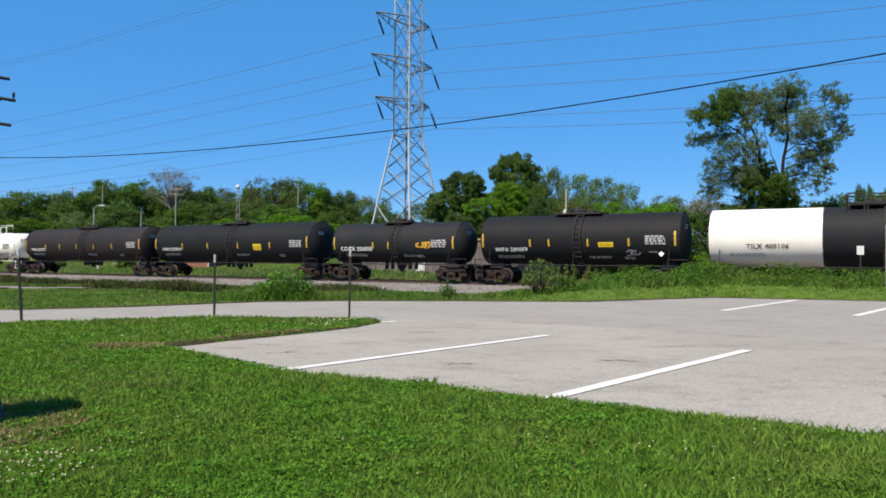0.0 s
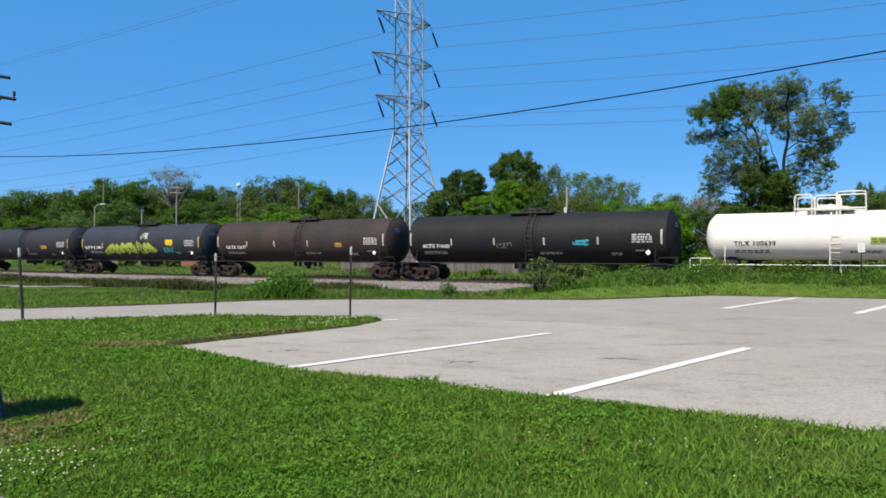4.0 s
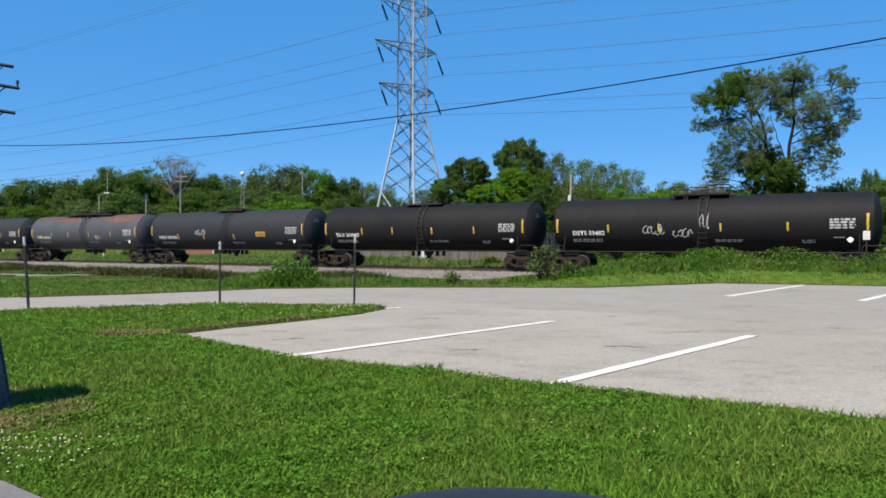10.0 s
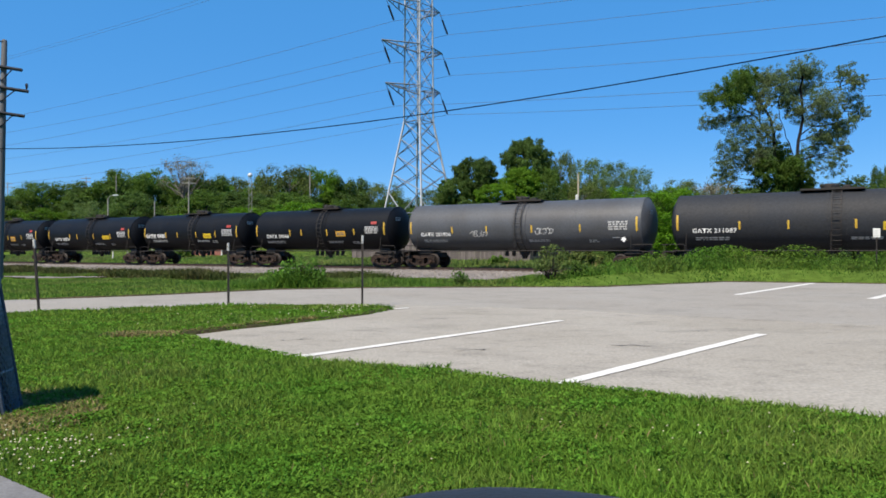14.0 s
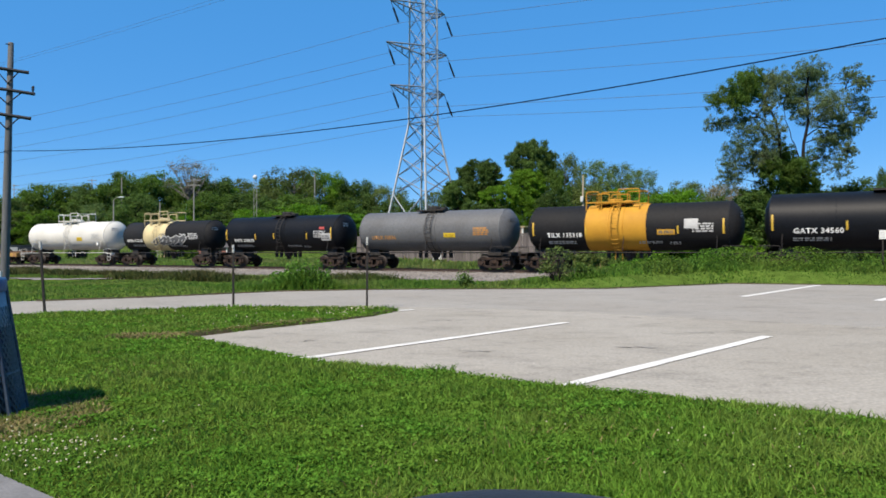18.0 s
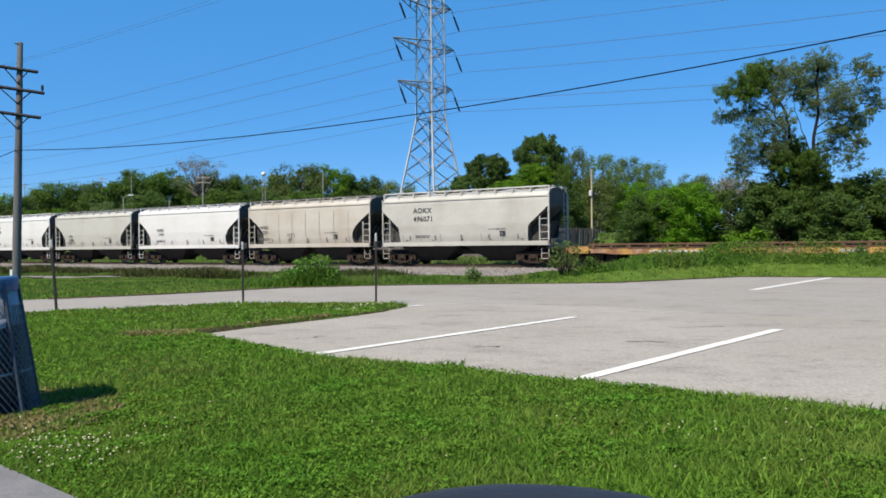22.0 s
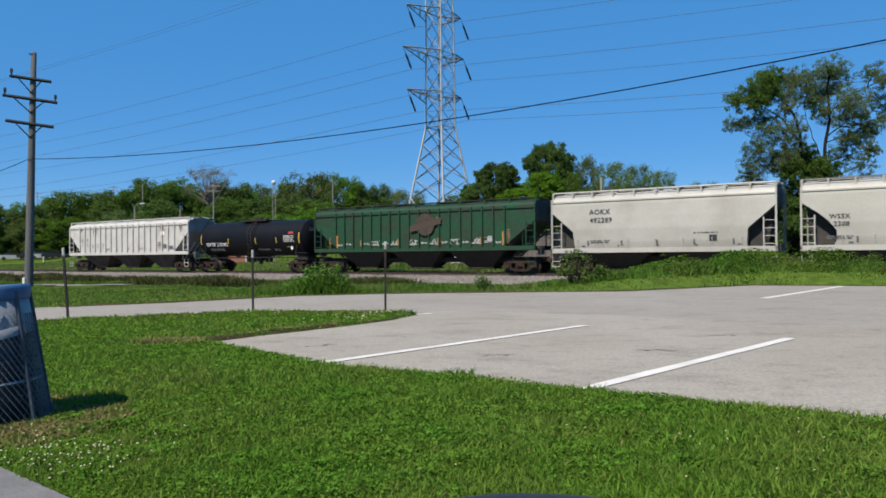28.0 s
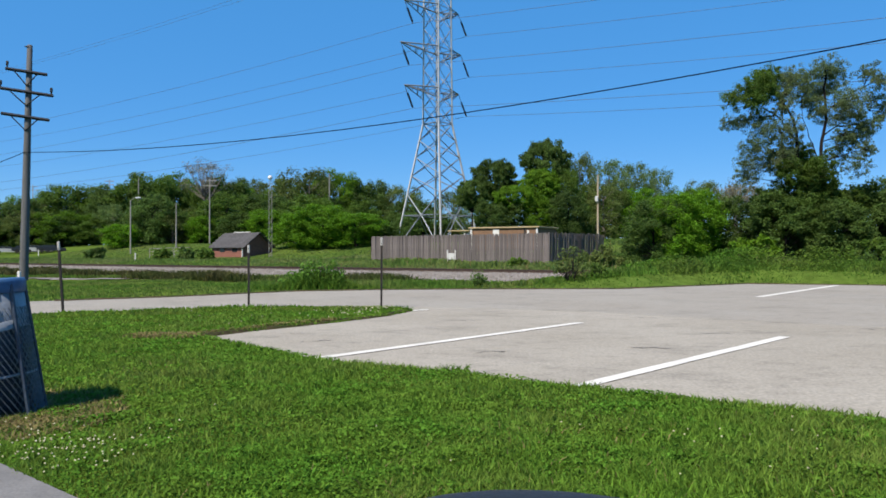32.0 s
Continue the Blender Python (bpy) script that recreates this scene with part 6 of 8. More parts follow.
def piece(w, h, n, key, seed, grow=0.0, slits=False):
    """A sprayed name of n slanted, pointed letters, or the dark slits inside them."""
    rng = random.Random(seed)
    verts, faces = [], []
    for k in range(n):
        cx = -w / 2 + w * (k + 0.5) / n
        wide, slant = w / n * rng.uniform(0.95, 1.45), rng.choice((-1.5, -0.9, 0.8, 1.3, 1.9)) * w / n
        tall, lift, bulge = h * rng.uniform(0.72, 1.0), h * rng.uniform(-0.10, 0.10), rng.uniform(0.25, 0.75)
        cuts = ((0.0, 1.0, 0.0, 1.0 + 1.6 * grow),) if not slits else ((0.25, 0.62, rng.uniform(-0.3, 0.3), 0.16),)
        for v0, v1, side, size in cuts:
            base, m = len(verts), 9
            for j in range(m + 1):
                f = j / m
                v = v0 + (v1 - v0) * f
                half = wide * size * (0.04 + 0.96 * min(1.0, f / bulge if f < bulge else (1 - f) / (1 - bulge)) ** 0.8)
                y = (v - 0.5) * (tall + 0.7 * grow * h) + lift
                x = cx + slant * (v - 0.5) + side * wide
                verts += [(x - half, y, 0), (x + half, y, 0)]
            faces += [(base + 2 * j, base + 2 * j + 1, base + 2 * j + 3, base + 2 * j + 2) for j in range(m)]
    return raw("piece", verts, faces, key)


SHARED = {}


def shared(key, maker):
    if key not in SHARED:
        SHARED[key] = maker()
    return SHARED[key]


def sideframe():
    bm = bmesh.new()
    prism(bm, [(-1.20, 0.60), (-0.62, 0.66), (0.62, 0.66), (1.20, 0.60), (1.20, 0.70), (0.62, 0.82), (-0.62, 0.82), (-1.20, 0.70)], -0.07, 0.07)
    prism(bm, [(-0.98, 0.36), (-0.42, 0.12), (0.42, 0.12), (0.98, 0.36), (0.98, 0.48), (0.42, 0.25), (-0.42, 0.25), (-0.98, 0.48)], -0.07, 0.07)
    for x in (-1, 1):
        prism(bm, [(x * 0.27 - 0.05, 0.2), (x * 0.27 + 0.05, 0.2), (x * 0.27 + 0.05, 0.7), (x * 0.27 - 0.05, 0.7)], -0.06, 0.06)
        prism(bm, [(x * 1.10 - 0.09, 0.36), (x * 1.10 + 0.09, 0.36), (x * 1.10 + 0.09, 0.68), (x * 1.10 - 0.09, 0.68)], -0.065, 0.065)
        prism(bm, [(x * 0.70 - 0.06, 0.30), (x * 0.70 + 0.06, 0.34), (x * 0.70 + 0.06, 0.70), (x * 0.70 - 0.06, 0.70)], -0.065, 0.065)
    return mesh_of(bm, "sideframe", "truck_steel")


def wheel_mesh():
    bm = bmesh.new()
    lathe(bm, [(-0.07, 0), (-0.09, 0.10), (-0.03, 0.14), (-0.03, 0.36), (-0.065, 0.39), (-0.065, 0.455), (0.055, 0.46), (0.065, 0.485), (0.085, 0.485), (0.085, 0.39), (0.03, 0.36), (0.03, 0.14), (0.07, 0.1), (0.07, 0)], 28, "x")
    bmesh.ops.transform(bm, matrix=pose(0, 0, 0, 0, 0, 90), verts=bm.verts[:])
    return mesh_of(bm, "wheel", "wheel_steel", True)


def small(kind):
    bm = bmesh.new()
    key = "truck_steel"
    if kind == "bolster":
        box(bm, (-0.22, -1.1, 0.42), (0.22, 1.1, 0.72), 0.03)
    elif kind == "axle":
        rod(bm, (0, -0.95, 0), (0, 0.95, 0), 0.075, n=10)
    elif kind == "bearing":
        lathe(bm, [(-0.07, 0), (-0.07, 0.13), (0.05, 0.15), (0.07, 0.11), (0.07, 0)], 14, "x")
        bmesh.ops.transform(bm, matrix=pose(0, 0, 0, 0, 0, 90), verts=bm.verts[:])
    elif kind == "springs":
        for x in (-0.16, 0, 0.16):
            for k in range(4):
                rod(bm, (x, 0, 0.27 + k * 0.045), (x, 0, 0.29 + k * 0.045), 0.07, n=8)
    elif kind == "brake_beam":
        rod(bm, (0, -0.85, 0), (0, 0.85, 0), 0.05, n=6)
    elif kind == "coupler":
        box(bm, (-0.5, -0.11, -0.11), (0.12, 0.11, 0.11), 0.03)
        box(bm, (0.10, -0.16, -0.16), (0.40, 0.15, 0.16), 0.05)
    return mesh_of(bm, kind, key)


def truck(car, x):
    t = part("truck", shared("bolster", lambda: small("bolster")), "", car, m=pose(x, 0, 0))
    for s in (-1, 1):
        part("sideframe", shared("sideframe", sideframe), "", t, m=pose(0, s * 1.0, 0))
        part("springs", shared("springs", lambda: small("springs")), "", t, m=pose(0, s * 1.0, 0.0))
        for a in (-0.89, 0.89):
            part("bearing", shared("bearing", lambda: small("bearing")), "", t, m=pose(a, s * 1.08, 0.46))
    for a in (-0.89, 0.89):
        part("axle", shared("axle", lambda: small("axle")), "", t, m=pose(a, 0, 0.46))
        for s in (-1, 1):
            part("wheel", shared("wheel", wheel_mesh), "", t, m=pose(a, s * 0.75, 0.46, 0, 0, 0 if s < 0 else 180))
    return t


def couplers(car, half):
    for s in (-1, 1):
        part("coupler", shared("coupler", lambda: small("coupler")), "", car, m=pose(s * (half - 0.32), 0, 0.84, 0, 0, 0 if s > 0 else 180))


def shell_mesh(x0, x1, R, key, n=44):
    """A length of the round tank, open at both ends."""
    bm = bmesh.new()
    m = max(2, int((x1 - x0) / 1.2))
    lathe(bm, [(x0 + (x1 - x0) * j / m, R) for j in range(m + 1)], n, "x")
    return mesh_of(bm, "tank_section", key, True)


def head_mesh(R, deep, key, n=44):
    """The domed end of a tank, set just inside the shell."""
    bm = bmesh.new()
    lathe(bm, [(-0.25, R * 0.985)] + [(deep * (1 - f ** 3.4), R * 0.985 * f) for f in (1.0, 0.985, 0.96, 0.92, 0.86, 0.76, 0.62, 0.45, 0.25)] + [(deep, 0)], n, "x")
    return mesh_of(bm, "tank_head", key, True)


def curve_ladder(car, R, zc, x, key, z_low, width=0.42, reach=0.15):
    """A ladder that follows the tank's near side from its top down to the sill."""
    angles = np.linspace(radians(78), math.asin(max(-0.95, (z_low + 0.45 - zc) / R)), 15)

    def stiles():
        bm = bmesh.new()
        for s in (-1, 1):
            pts = [(s * width / 2, -(R + reach) * math.cos(a), zc + (R + reach) * math.sin(a)) for a in angles]
            pts.append((s * width / 2, pts[-1][1] - 0.03, z_low))
            rings = [[bm.verts.new((x + u, y - w * 0.5, z + w)) for u, w in ((-0.026, -0.016), (0.026, -0.016), (0.026, 0.016), (-0.026, 0.016))] for x, y, z in pts]
            for A, B in zip(rings, rings[1:]):
                for k in range(4):
                    bm.faces.new((A[k], A[(k + 1) % 4], B[(k + 1) % 4], B[k]))
        for a in (angles[0], angles[7]):
            box(bm, (-width / 2, -(R + reach) * math.cos(a) - 0.01, zc + (R + reach) * math.sin(a) - 0.02), (width / 2, -(R + reach) * math.cos(a) + 0.01, zc + (R + reach) * math.sin(a) + 0.02))
        bmesh.ops.recalc_face_normals(bm, faces=bm.faces[:])
        return mesh_of(bm, "ladder", key)
    ladder = part("ladder", shared(("ladder", R, round(zc, 2), key), stiles), "", car, m=pose(x, 0, 0))
    rung = shared(("rung", width, key), lambda: mesh_of(rod(bmesh.new(), (-width / 2, 0, 0), (width / 2, 0, 0), 0.018, n=4), "rung", key))
    for a in angles:
        part("rung", rung, "", ladder, m=pose(0, -(R + reach) * math.cos(a), zc + (R + reach) * math.sin(a)))


def top_gear(car, R, zc, x, cage, key, style):
    """Walkway, manway bonnet and, on some, a railed cage on the tank's top."""
    top = zc + R
    bm = bmesh.new()
    L = style
    box(bm, (x - L, -0.85, top - 0.02), (x + L, 0.85, top + 0.035))
    deck = part("walkway", bm, key, car, "slatted steel walkway")
    slat = shared(("slat", L, key), lambda: mesh_of(box(bmesh.new(), (-L, -0.09, 0.03), (L, 0.09, 0.07)), "slat", key))
    for k in range(7):
        part("slat", slat, "", deck, m=pose(x, -0.75 + k * 0.25, top))
    bm = bmesh.new()
    hx = x - 0.15
    lathe(bm, [(top - 0.1, 0.42), (top + 0.26, 0.42), (top + 0.33, 0.36), (top + 0.36, 0)], 18, "z")
    bmesh.ops.translate(bm, verts=bm.verts[:], vec=(hx, 0, 0))
    bonnet = part("manway_bonnet", bm, key, car)
    bolt = shared(("bolt", key), lambda: mesh_of(rod(bmesh.new(), (0, 0, 0.2), (0, 0, 0.40), 0.03, n=5), "bolt", key))
    for a in range(6):
        part("bolt", bolt, "", bonnet, m=pose(hx + 0.45 * math.cos(a), 0.45 * math.sin(a), top))
    bm = bmesh.new()
    box(bm, (x + 0.45, -0.22, top), (x + 0.85, 0.22, top + 0.24), 0.04)
    part("valve_box", bm, key, car)
    if cage:
        railing = None
        for x0, x1, f in ((x - 1.65, x - 0.85, 0.9), (x - 0.70, x + 0.45, 0.82), (x + 0.30, x + 1.60, 1.0)):
            z1, c = top + cage * f, 0.12
            for y in (-0.95, 0.95):
                zl = zc + math.sqrt(max(0.01, R * R - y * y))
                pts = ((x0, y, zl), (x0, y, z1 - c), (x0 + c * 0.3, y, z1 - c * 0.3), (x0 + c, y, z1), (x1 - c, y, z1), (x1 - c * 0.3, y, z1 - c * 0.3), (x1, y, z1 - c), (x1, y, zl))
                q = part("hoop_rail" if railing else "safety_railing", tube(bmesh.new(), pts, 0.036), key, railing or car, "" if railing else "tubular safety railing of bent hoops")
                railing = railing or q
        for xx, f in ((x - 1.65, 0.8), (x + 1.60, 0.9)):
            part("cross_rail", rod(bmesh.new(), (xx, -0.95, top + cage * f), (xx, 0.95, top + cage * f), 0.032, n=5), key, railing)
        for y in (-0.95, 0.95):
            part("toe_rail", rod(bmesh.new(), (x - 1.65, y, top + 0.10), (x + 1.60, y, top + 0.10), 0.045, n=5), key, railing)


def tank_car(spec):
    L, R, top = spec["L"], spec["R"], spec["top"]
    zc = top - R
    key, gear = spec["paint"], spec.get("gear", "under_dark")
    car = thing("tank_car", spec["label"], "tank car", "cars of the freight train")
    head = spec.get("dome", 0.25) * R
    body = L - 1.15 - 2 * head - spec.get("short", 0.0)
    h = body / 2
    # shell, split where the paint changes
    cuts = [(-h, h, key)]
    if spec.get("band"):
        b0, b1, bkey = spec["band"]
        b0 = -h if b0 is None else b0
        b1 = b0 + 5.6 if b1 is None else b1
        cuts = [c for c in ((-h, b0, key), (b0, b1, bkey), (b1, h, key)) if c[1] - c[0] > 0.05]
    for c0, c1, k in cuts:
        part("tank_section", shared(("shell", round(c0, 2), round(c1, 2), R, k), lambda: shell_mesh(c0, c1, R, k)), "", car, m=pose(0, 0, zc), label="" if k == key else "painted band of another colour")
    for s, k in ((-1, cuts[0][2]), (1, cuts[-1][2])):
        part("tank_head", shared(("head", R, round(head, 3), k), lambda: head_mesh(R, head, k)), "", car, m=pose(s * h, 0, zc, 0, 0, 0 if s > 0 else 180))
    # weld seams
    for k in range(1, 4):
        x = -h + body * k / 4
        bm = bmesh.new()
        lathe(bm, [(x - 0.02, R), (x - 0.01, R + 0.008), (x + 0.01, R + 0.008), (x + 0.02, R)], 36, "x")
        bmesh.ops.translate(bm, verts=bm.verts[:], vec=(0, 0, zc))
        kk = next(c[2] for c in cuts if c[0] <= x <= c[1])
        part("weld_seam", bm, kk, car)
    for s in (-1, 1):
        bm = bmesh.new()
        lathe(bm, [(s * (h - 0.05), R - 0.005), (s * (h - 0.045), R + 0.018), (s * (h + 0.012), R + 0.018), (s * (h + 0.014), R - 0.03)], 36, "x")
        bmesh.ops.translate(bm, verts=bm.verts[:], vec=(0, 0, zc))
        part("head_seam", bm, key, car)
    # underframe
    for s in (-1, 1):
        bm = bmesh.new()
        box(bm, (min(s * (L / 2 - 0.45), s * (h - 1.9)), -0.32, 0.70), (max(s * (L / 2 - 0.45), s * (h - 1.9)), 0.32, 1.05), 0.02)
        xb = s * (h - 0.75)
        prism(bm, [(xb - 0.5, 0.95), (xb + 0.5, 0.95), (xb + 0.32, zc - R * 0.72), (xb - 0.32, zc - R * 0.72)], -0.6, 0.6)
        part("stub_sill", bm, "under_dark", car)
        bm = bmesh.new()
        box(bm, (min(s * (L / 2 - 0.28), s * (L / 2 - 0.95)), -1.45, 1.06), (max(s * (L / 2 - 0.28), s * (L / 2 - 0.95)), 1.45, 1.12), 0.01)
        box(bm, (min(s * (L / 2 - 0.26), s * (L / 2 - 0.36)), -1.45, 0.92), (max(s * (L / 2 - 0.26), s * (L / 2 - 0.36)), 1.45, 1.14), 0.01)
        part("end_platform", bm, gear, car)
        for y in (-1.42, 1.42):
            xa, xb = s * (L / 2 - 0.33), s * (L / 2 - 1.45)
            part("end_handrail", tube(bmesh.new(), ((xa, y, 1.1), (xa, y, 1.46), (xa - s * 0.06, y, 1.5), (xb + s * 0.06, y, 1.5), (xb, y, 1.46), (xb, y, 1.1)), 0.019), gear, car)
        xa, xb = s * (L / 2 - 0.4), s * (L / 2 - 0.85)
        step = part("stirrup_step", tube(bmesh.new(), ((xa, -1.45, 1.1), (xa, -1.45, 0.47), (xa - s * 0.04, -1.45, 0.43), (xb + s * 0.04, -1.45, 0.43), (xb, -1.45, 0.47), (xb, -1.45, 1.1)), 0.022), gear, car)
        part("tread", rod(bmesh.new(), (xa, -1.45, 0.76), (xb, -1.45, 0.76), 0.02, n=5), gear, step)
    # walkway rail along the flank
    y = -min(R + 0.06, 1.58)
    for yy, r in ((y, 0.025), (-y, 0.04)):
        rail = part("side_handrail", rod(bmesh.new(), (-L / 2 + 0.9, yy, 1.14), (L / 2 - 0.9, yy, 1.14), r, n=4), gear, car)
        if yy < 0:
            for k in range(3):
                x = -h + 0.6 + (h - 0.6) * k
                part("bracket", rod(bmesh.new(), (x, y, 1.14), (x, -R * 0.9, zc - R * 0.42), 0.022, n=4), gear, rail)
    # outlet valve
    bm = bmesh.new()
    lathe(bm, [(0.62, 0.0), (0.62, 0.16), (0.80, 0.18), (0.9, 0.3), (1.25, 0.42)], 12, "z")
    part("outlet_valve", bm, "under_dark", car)
    stub = shared("pipe_stub", lambda: mesh_of(box(bmesh.new(), (-0.09, -0.12, 0.78), (0.09, 0.12, 1.3), 0.02), "pipe_stub", "under_dark"))
    for x in (0.7, 1.2, -0.8, -1.3):
        part("pipe_stub", stub, "", car, m=pose(x, 0, 0))
    couplers(car, L / 2)
    for s in (-1, 1):
        truck(car, s * (h - 0.55))
    cx = spec.get("centre", 0.0)
    top_gear(car, R, zc, cx, spec.get("cage", 0), spec.get("rails", gear), spec.get("walk", 1.1 if R < 1.45 else 1.5))
    curve_ladder(car, R, zc, cx + 0.25, spec.get("rails", gear), 0.75)
    # saddle straps beside the ladder
    if spec.get("strap", True):
        sp = spec.get("strap_paint", key)
        strap = shared(("strap", R, sp), lambda: mesh_of(lathe(bmesh.new(), [(-0.05, R), (-0.05, R + 0.03), (0.05, R + 0.03), (0.05, R)], 36, "x"), "strap", sp))
        for x in (cx - 0.18, cx + 0.68):
            part("strap", strap, "", car, m=pose(x, 0, zc))
    # lettering and marks on the near side
    def put(name, me, x, z, label=""):
        part(name, bend(me, x, z, R, zc), "", car, label)
    zt = zc - spec.get("text_z", 0.33) * R
    ink = spec.get("ink", "letter_white")
    if spec.get("mark"):
        put("reporting_mark", text_mesh(spec["mark"], spec.get("size", 0.26), ink), -h + spec.get("mx", 2.1), zt, "painted lettering")
    put("print_line", bars(1.8, 0.26, 2, spec.get("ink2", "letter_grey"), int(L * 100)), -h + 2.0, zt - 0.42)
    put("data_block", bars(1.15, 0.55, 4, ink if ink != "letter_white" else "letter_grey", int(L * 70)), h - 1.35, zc - 0.08 * R)
    put("print_line", bars(1.4, 0.2, 2, spec.get("ink2", "letter_grey"), int(L * 90)), 1.6, zt - 0.45)
    put("print_line", bars(0.6, 0.25, 2, spec.get("ink2", "letter_grey"), int(L * 50)), h - 2.9, zt - 0.5)
    stripes = spec.get("stripes", "stripe_yellow")
    if stripes:
        n = spec.get("n_stripes", 4)
        first = 0.175 * 2 * h
        places = [-h + first + (0.77 * 2 * h - first) * k / max(1, n - 1) for k in range(n)]
        clear = [(spec["yellow_sign"][0], 0.6)] if spec.get("yellow_sign") else []
        if spec.get("mark"):
            places[0] = max(places[0], -h + spec.get("mx", 2.1) + 0.6 * len(spec["mark"]) * spec.get("size", 0.26) * 0.62 + 0.25)
        done = []
        for x in places:
            if all(abs(x - a) >= b for a, b in clear) and all(abs(x - a) > 1.1 for a in done):
                done.append(x)
                put("reflector", patch(spec.get("strip_w", 0.095), 0.46, stripes), x, zc - spec.get("strip_z", 0.16) * R, "reflective strip")
        for s in (-1, 1):
            put("end_reflector", patch(0.105, 0.85, stripes, ny=8), h - 0.24 if s > 0 else -h + 0.14, zc - 0.05, "long reflective strip")
    if spec.get("diamond", True):
        part("placard", bend(diamond(0.165, "letter_white"), h - 1.0, zc - 0.60 * R, None, 0, -R * 0.97), "", car, "white diamond placard")
        put("placard_holder", patch(0.5, 0.06, "letter_grey", 1, 1), h - 1.5, zc - 0.52 * R)
    if spec.get("yellow_sign"):
        x, w, hh, k = spec["yellow_sign"]
        put("warning_sign", patch(w, hh, k, 2, 5), x, zc - 0.24 * R, "plain coloured panel")
        me = bars(w * 0.8, hh * 0.62, 2, "sign_print" if k == "sign_yellow" else "letter_dim", 17)
        part("print_line", bend(me, x, zc - 0.24 * R, R, zc, lift=0.016), "", car)
    me = bars(0.62, 0.3, 2, spec.get("ink2", "letter_grey"), int(L * 30))
    for v in me.vertices:
        v.co = (h + head * 0.97 + 0.004, -0.42 * R + v.co.x, zc + 0.42 * R + v.co.y)
    part("print_line", me, "", car)
    if key == "tank_gloss":
        put("red_panel", patch(0.5, 0.2, "panel_red", 2, 3), h - 1.15, zc + 0.24 * R, "small red panel")
    for x, z, w, hh, k in spec.get("panels", ()):
        put("data_panel", patch(w, hh, k, 2, 5), x, zc + z, "pale data panel")
    for x, z, w, hh, k, seed, fat, loops in spec.get("tags", ()):
        put("graffiti", scrawl(w, hh, k, seed, fat, loops), x, zc + z, "spray-painted scrawl")
    for x, z, w, hh, count, seed, *keys in spec.get("pieces", ()):
        for me, lift, word in ((piece(w, hh, count, keys[0], seed, 0.22), 0.014, "dark outline of the sprayed name"), (piece(w, hh, count, keys[1], seed), 0.019, "sprayed name in fat pointed letters"), (piece(w, hh, count, keys[0], seed, 0.0, True), 0.024, "dark slits in the sprayed letters")):
            tagged(part("graffiti", bend(me, x, zc + z, R, zc, lift=lift), "", car, word), kind="stuff")
    if spec.get("rust_top"):
        bm = bmesh.new()
        rng = random.Random(4)
        nx, na = 40, 22
        for i in range(nx):
            for j in range(na):
                x0, x1 = -h + 2 * h * i / nx, -h + 2 * h * (i + 1) / nx
                reach = 36 + 9 * math.sin(i * 0.33) + rng.uniform(-3, 3) + 46 * math.exp(-((x0 - 0.3) / 1.3) ** 2)
                a0, a1 = radians(reach + (180 - 2 * reach) * j / na), radians(reach + (180 - 2 * reach) * (j + 1) / na)
                q = [bm.verts.new((x, -(R + 0.012) * math.cos(a), zc + (R + 0.012) * math.sin(a))) for x, a in ((x0, a0), (x1, a0), (x1, a1), (x0, a1))]
                bm.faces.new(q)
        part("rusty_crown", bm, "tank_rust", car, "rust-red bloom along the tank's top")
    return car


def hopper_profile(spec):
    """Half section from sill to ridge: (half width, height)."""
    W, top = 1.56, spec["top"]
    fl = spec.get("floor", 1.50)
    if spec.get("ribs"):
        return [(1.46, fl), (1.48, 2.3), (1.48, 3.4), (1.48, top - 0.42), (1.40, top - 0.30), (0.75, top - 0.10), (0.0, top - 0.04)]
    return [(1.38, fl), (1.49, 1.9), (W, 2.7), (W, 3.4), (1.53, top - 0.80), (1.50, top - 0.62), (1.40, top - 0.42), (1.05, top - 0.20), (0.55, top - 0.09), (0.0, top - 0.05)]


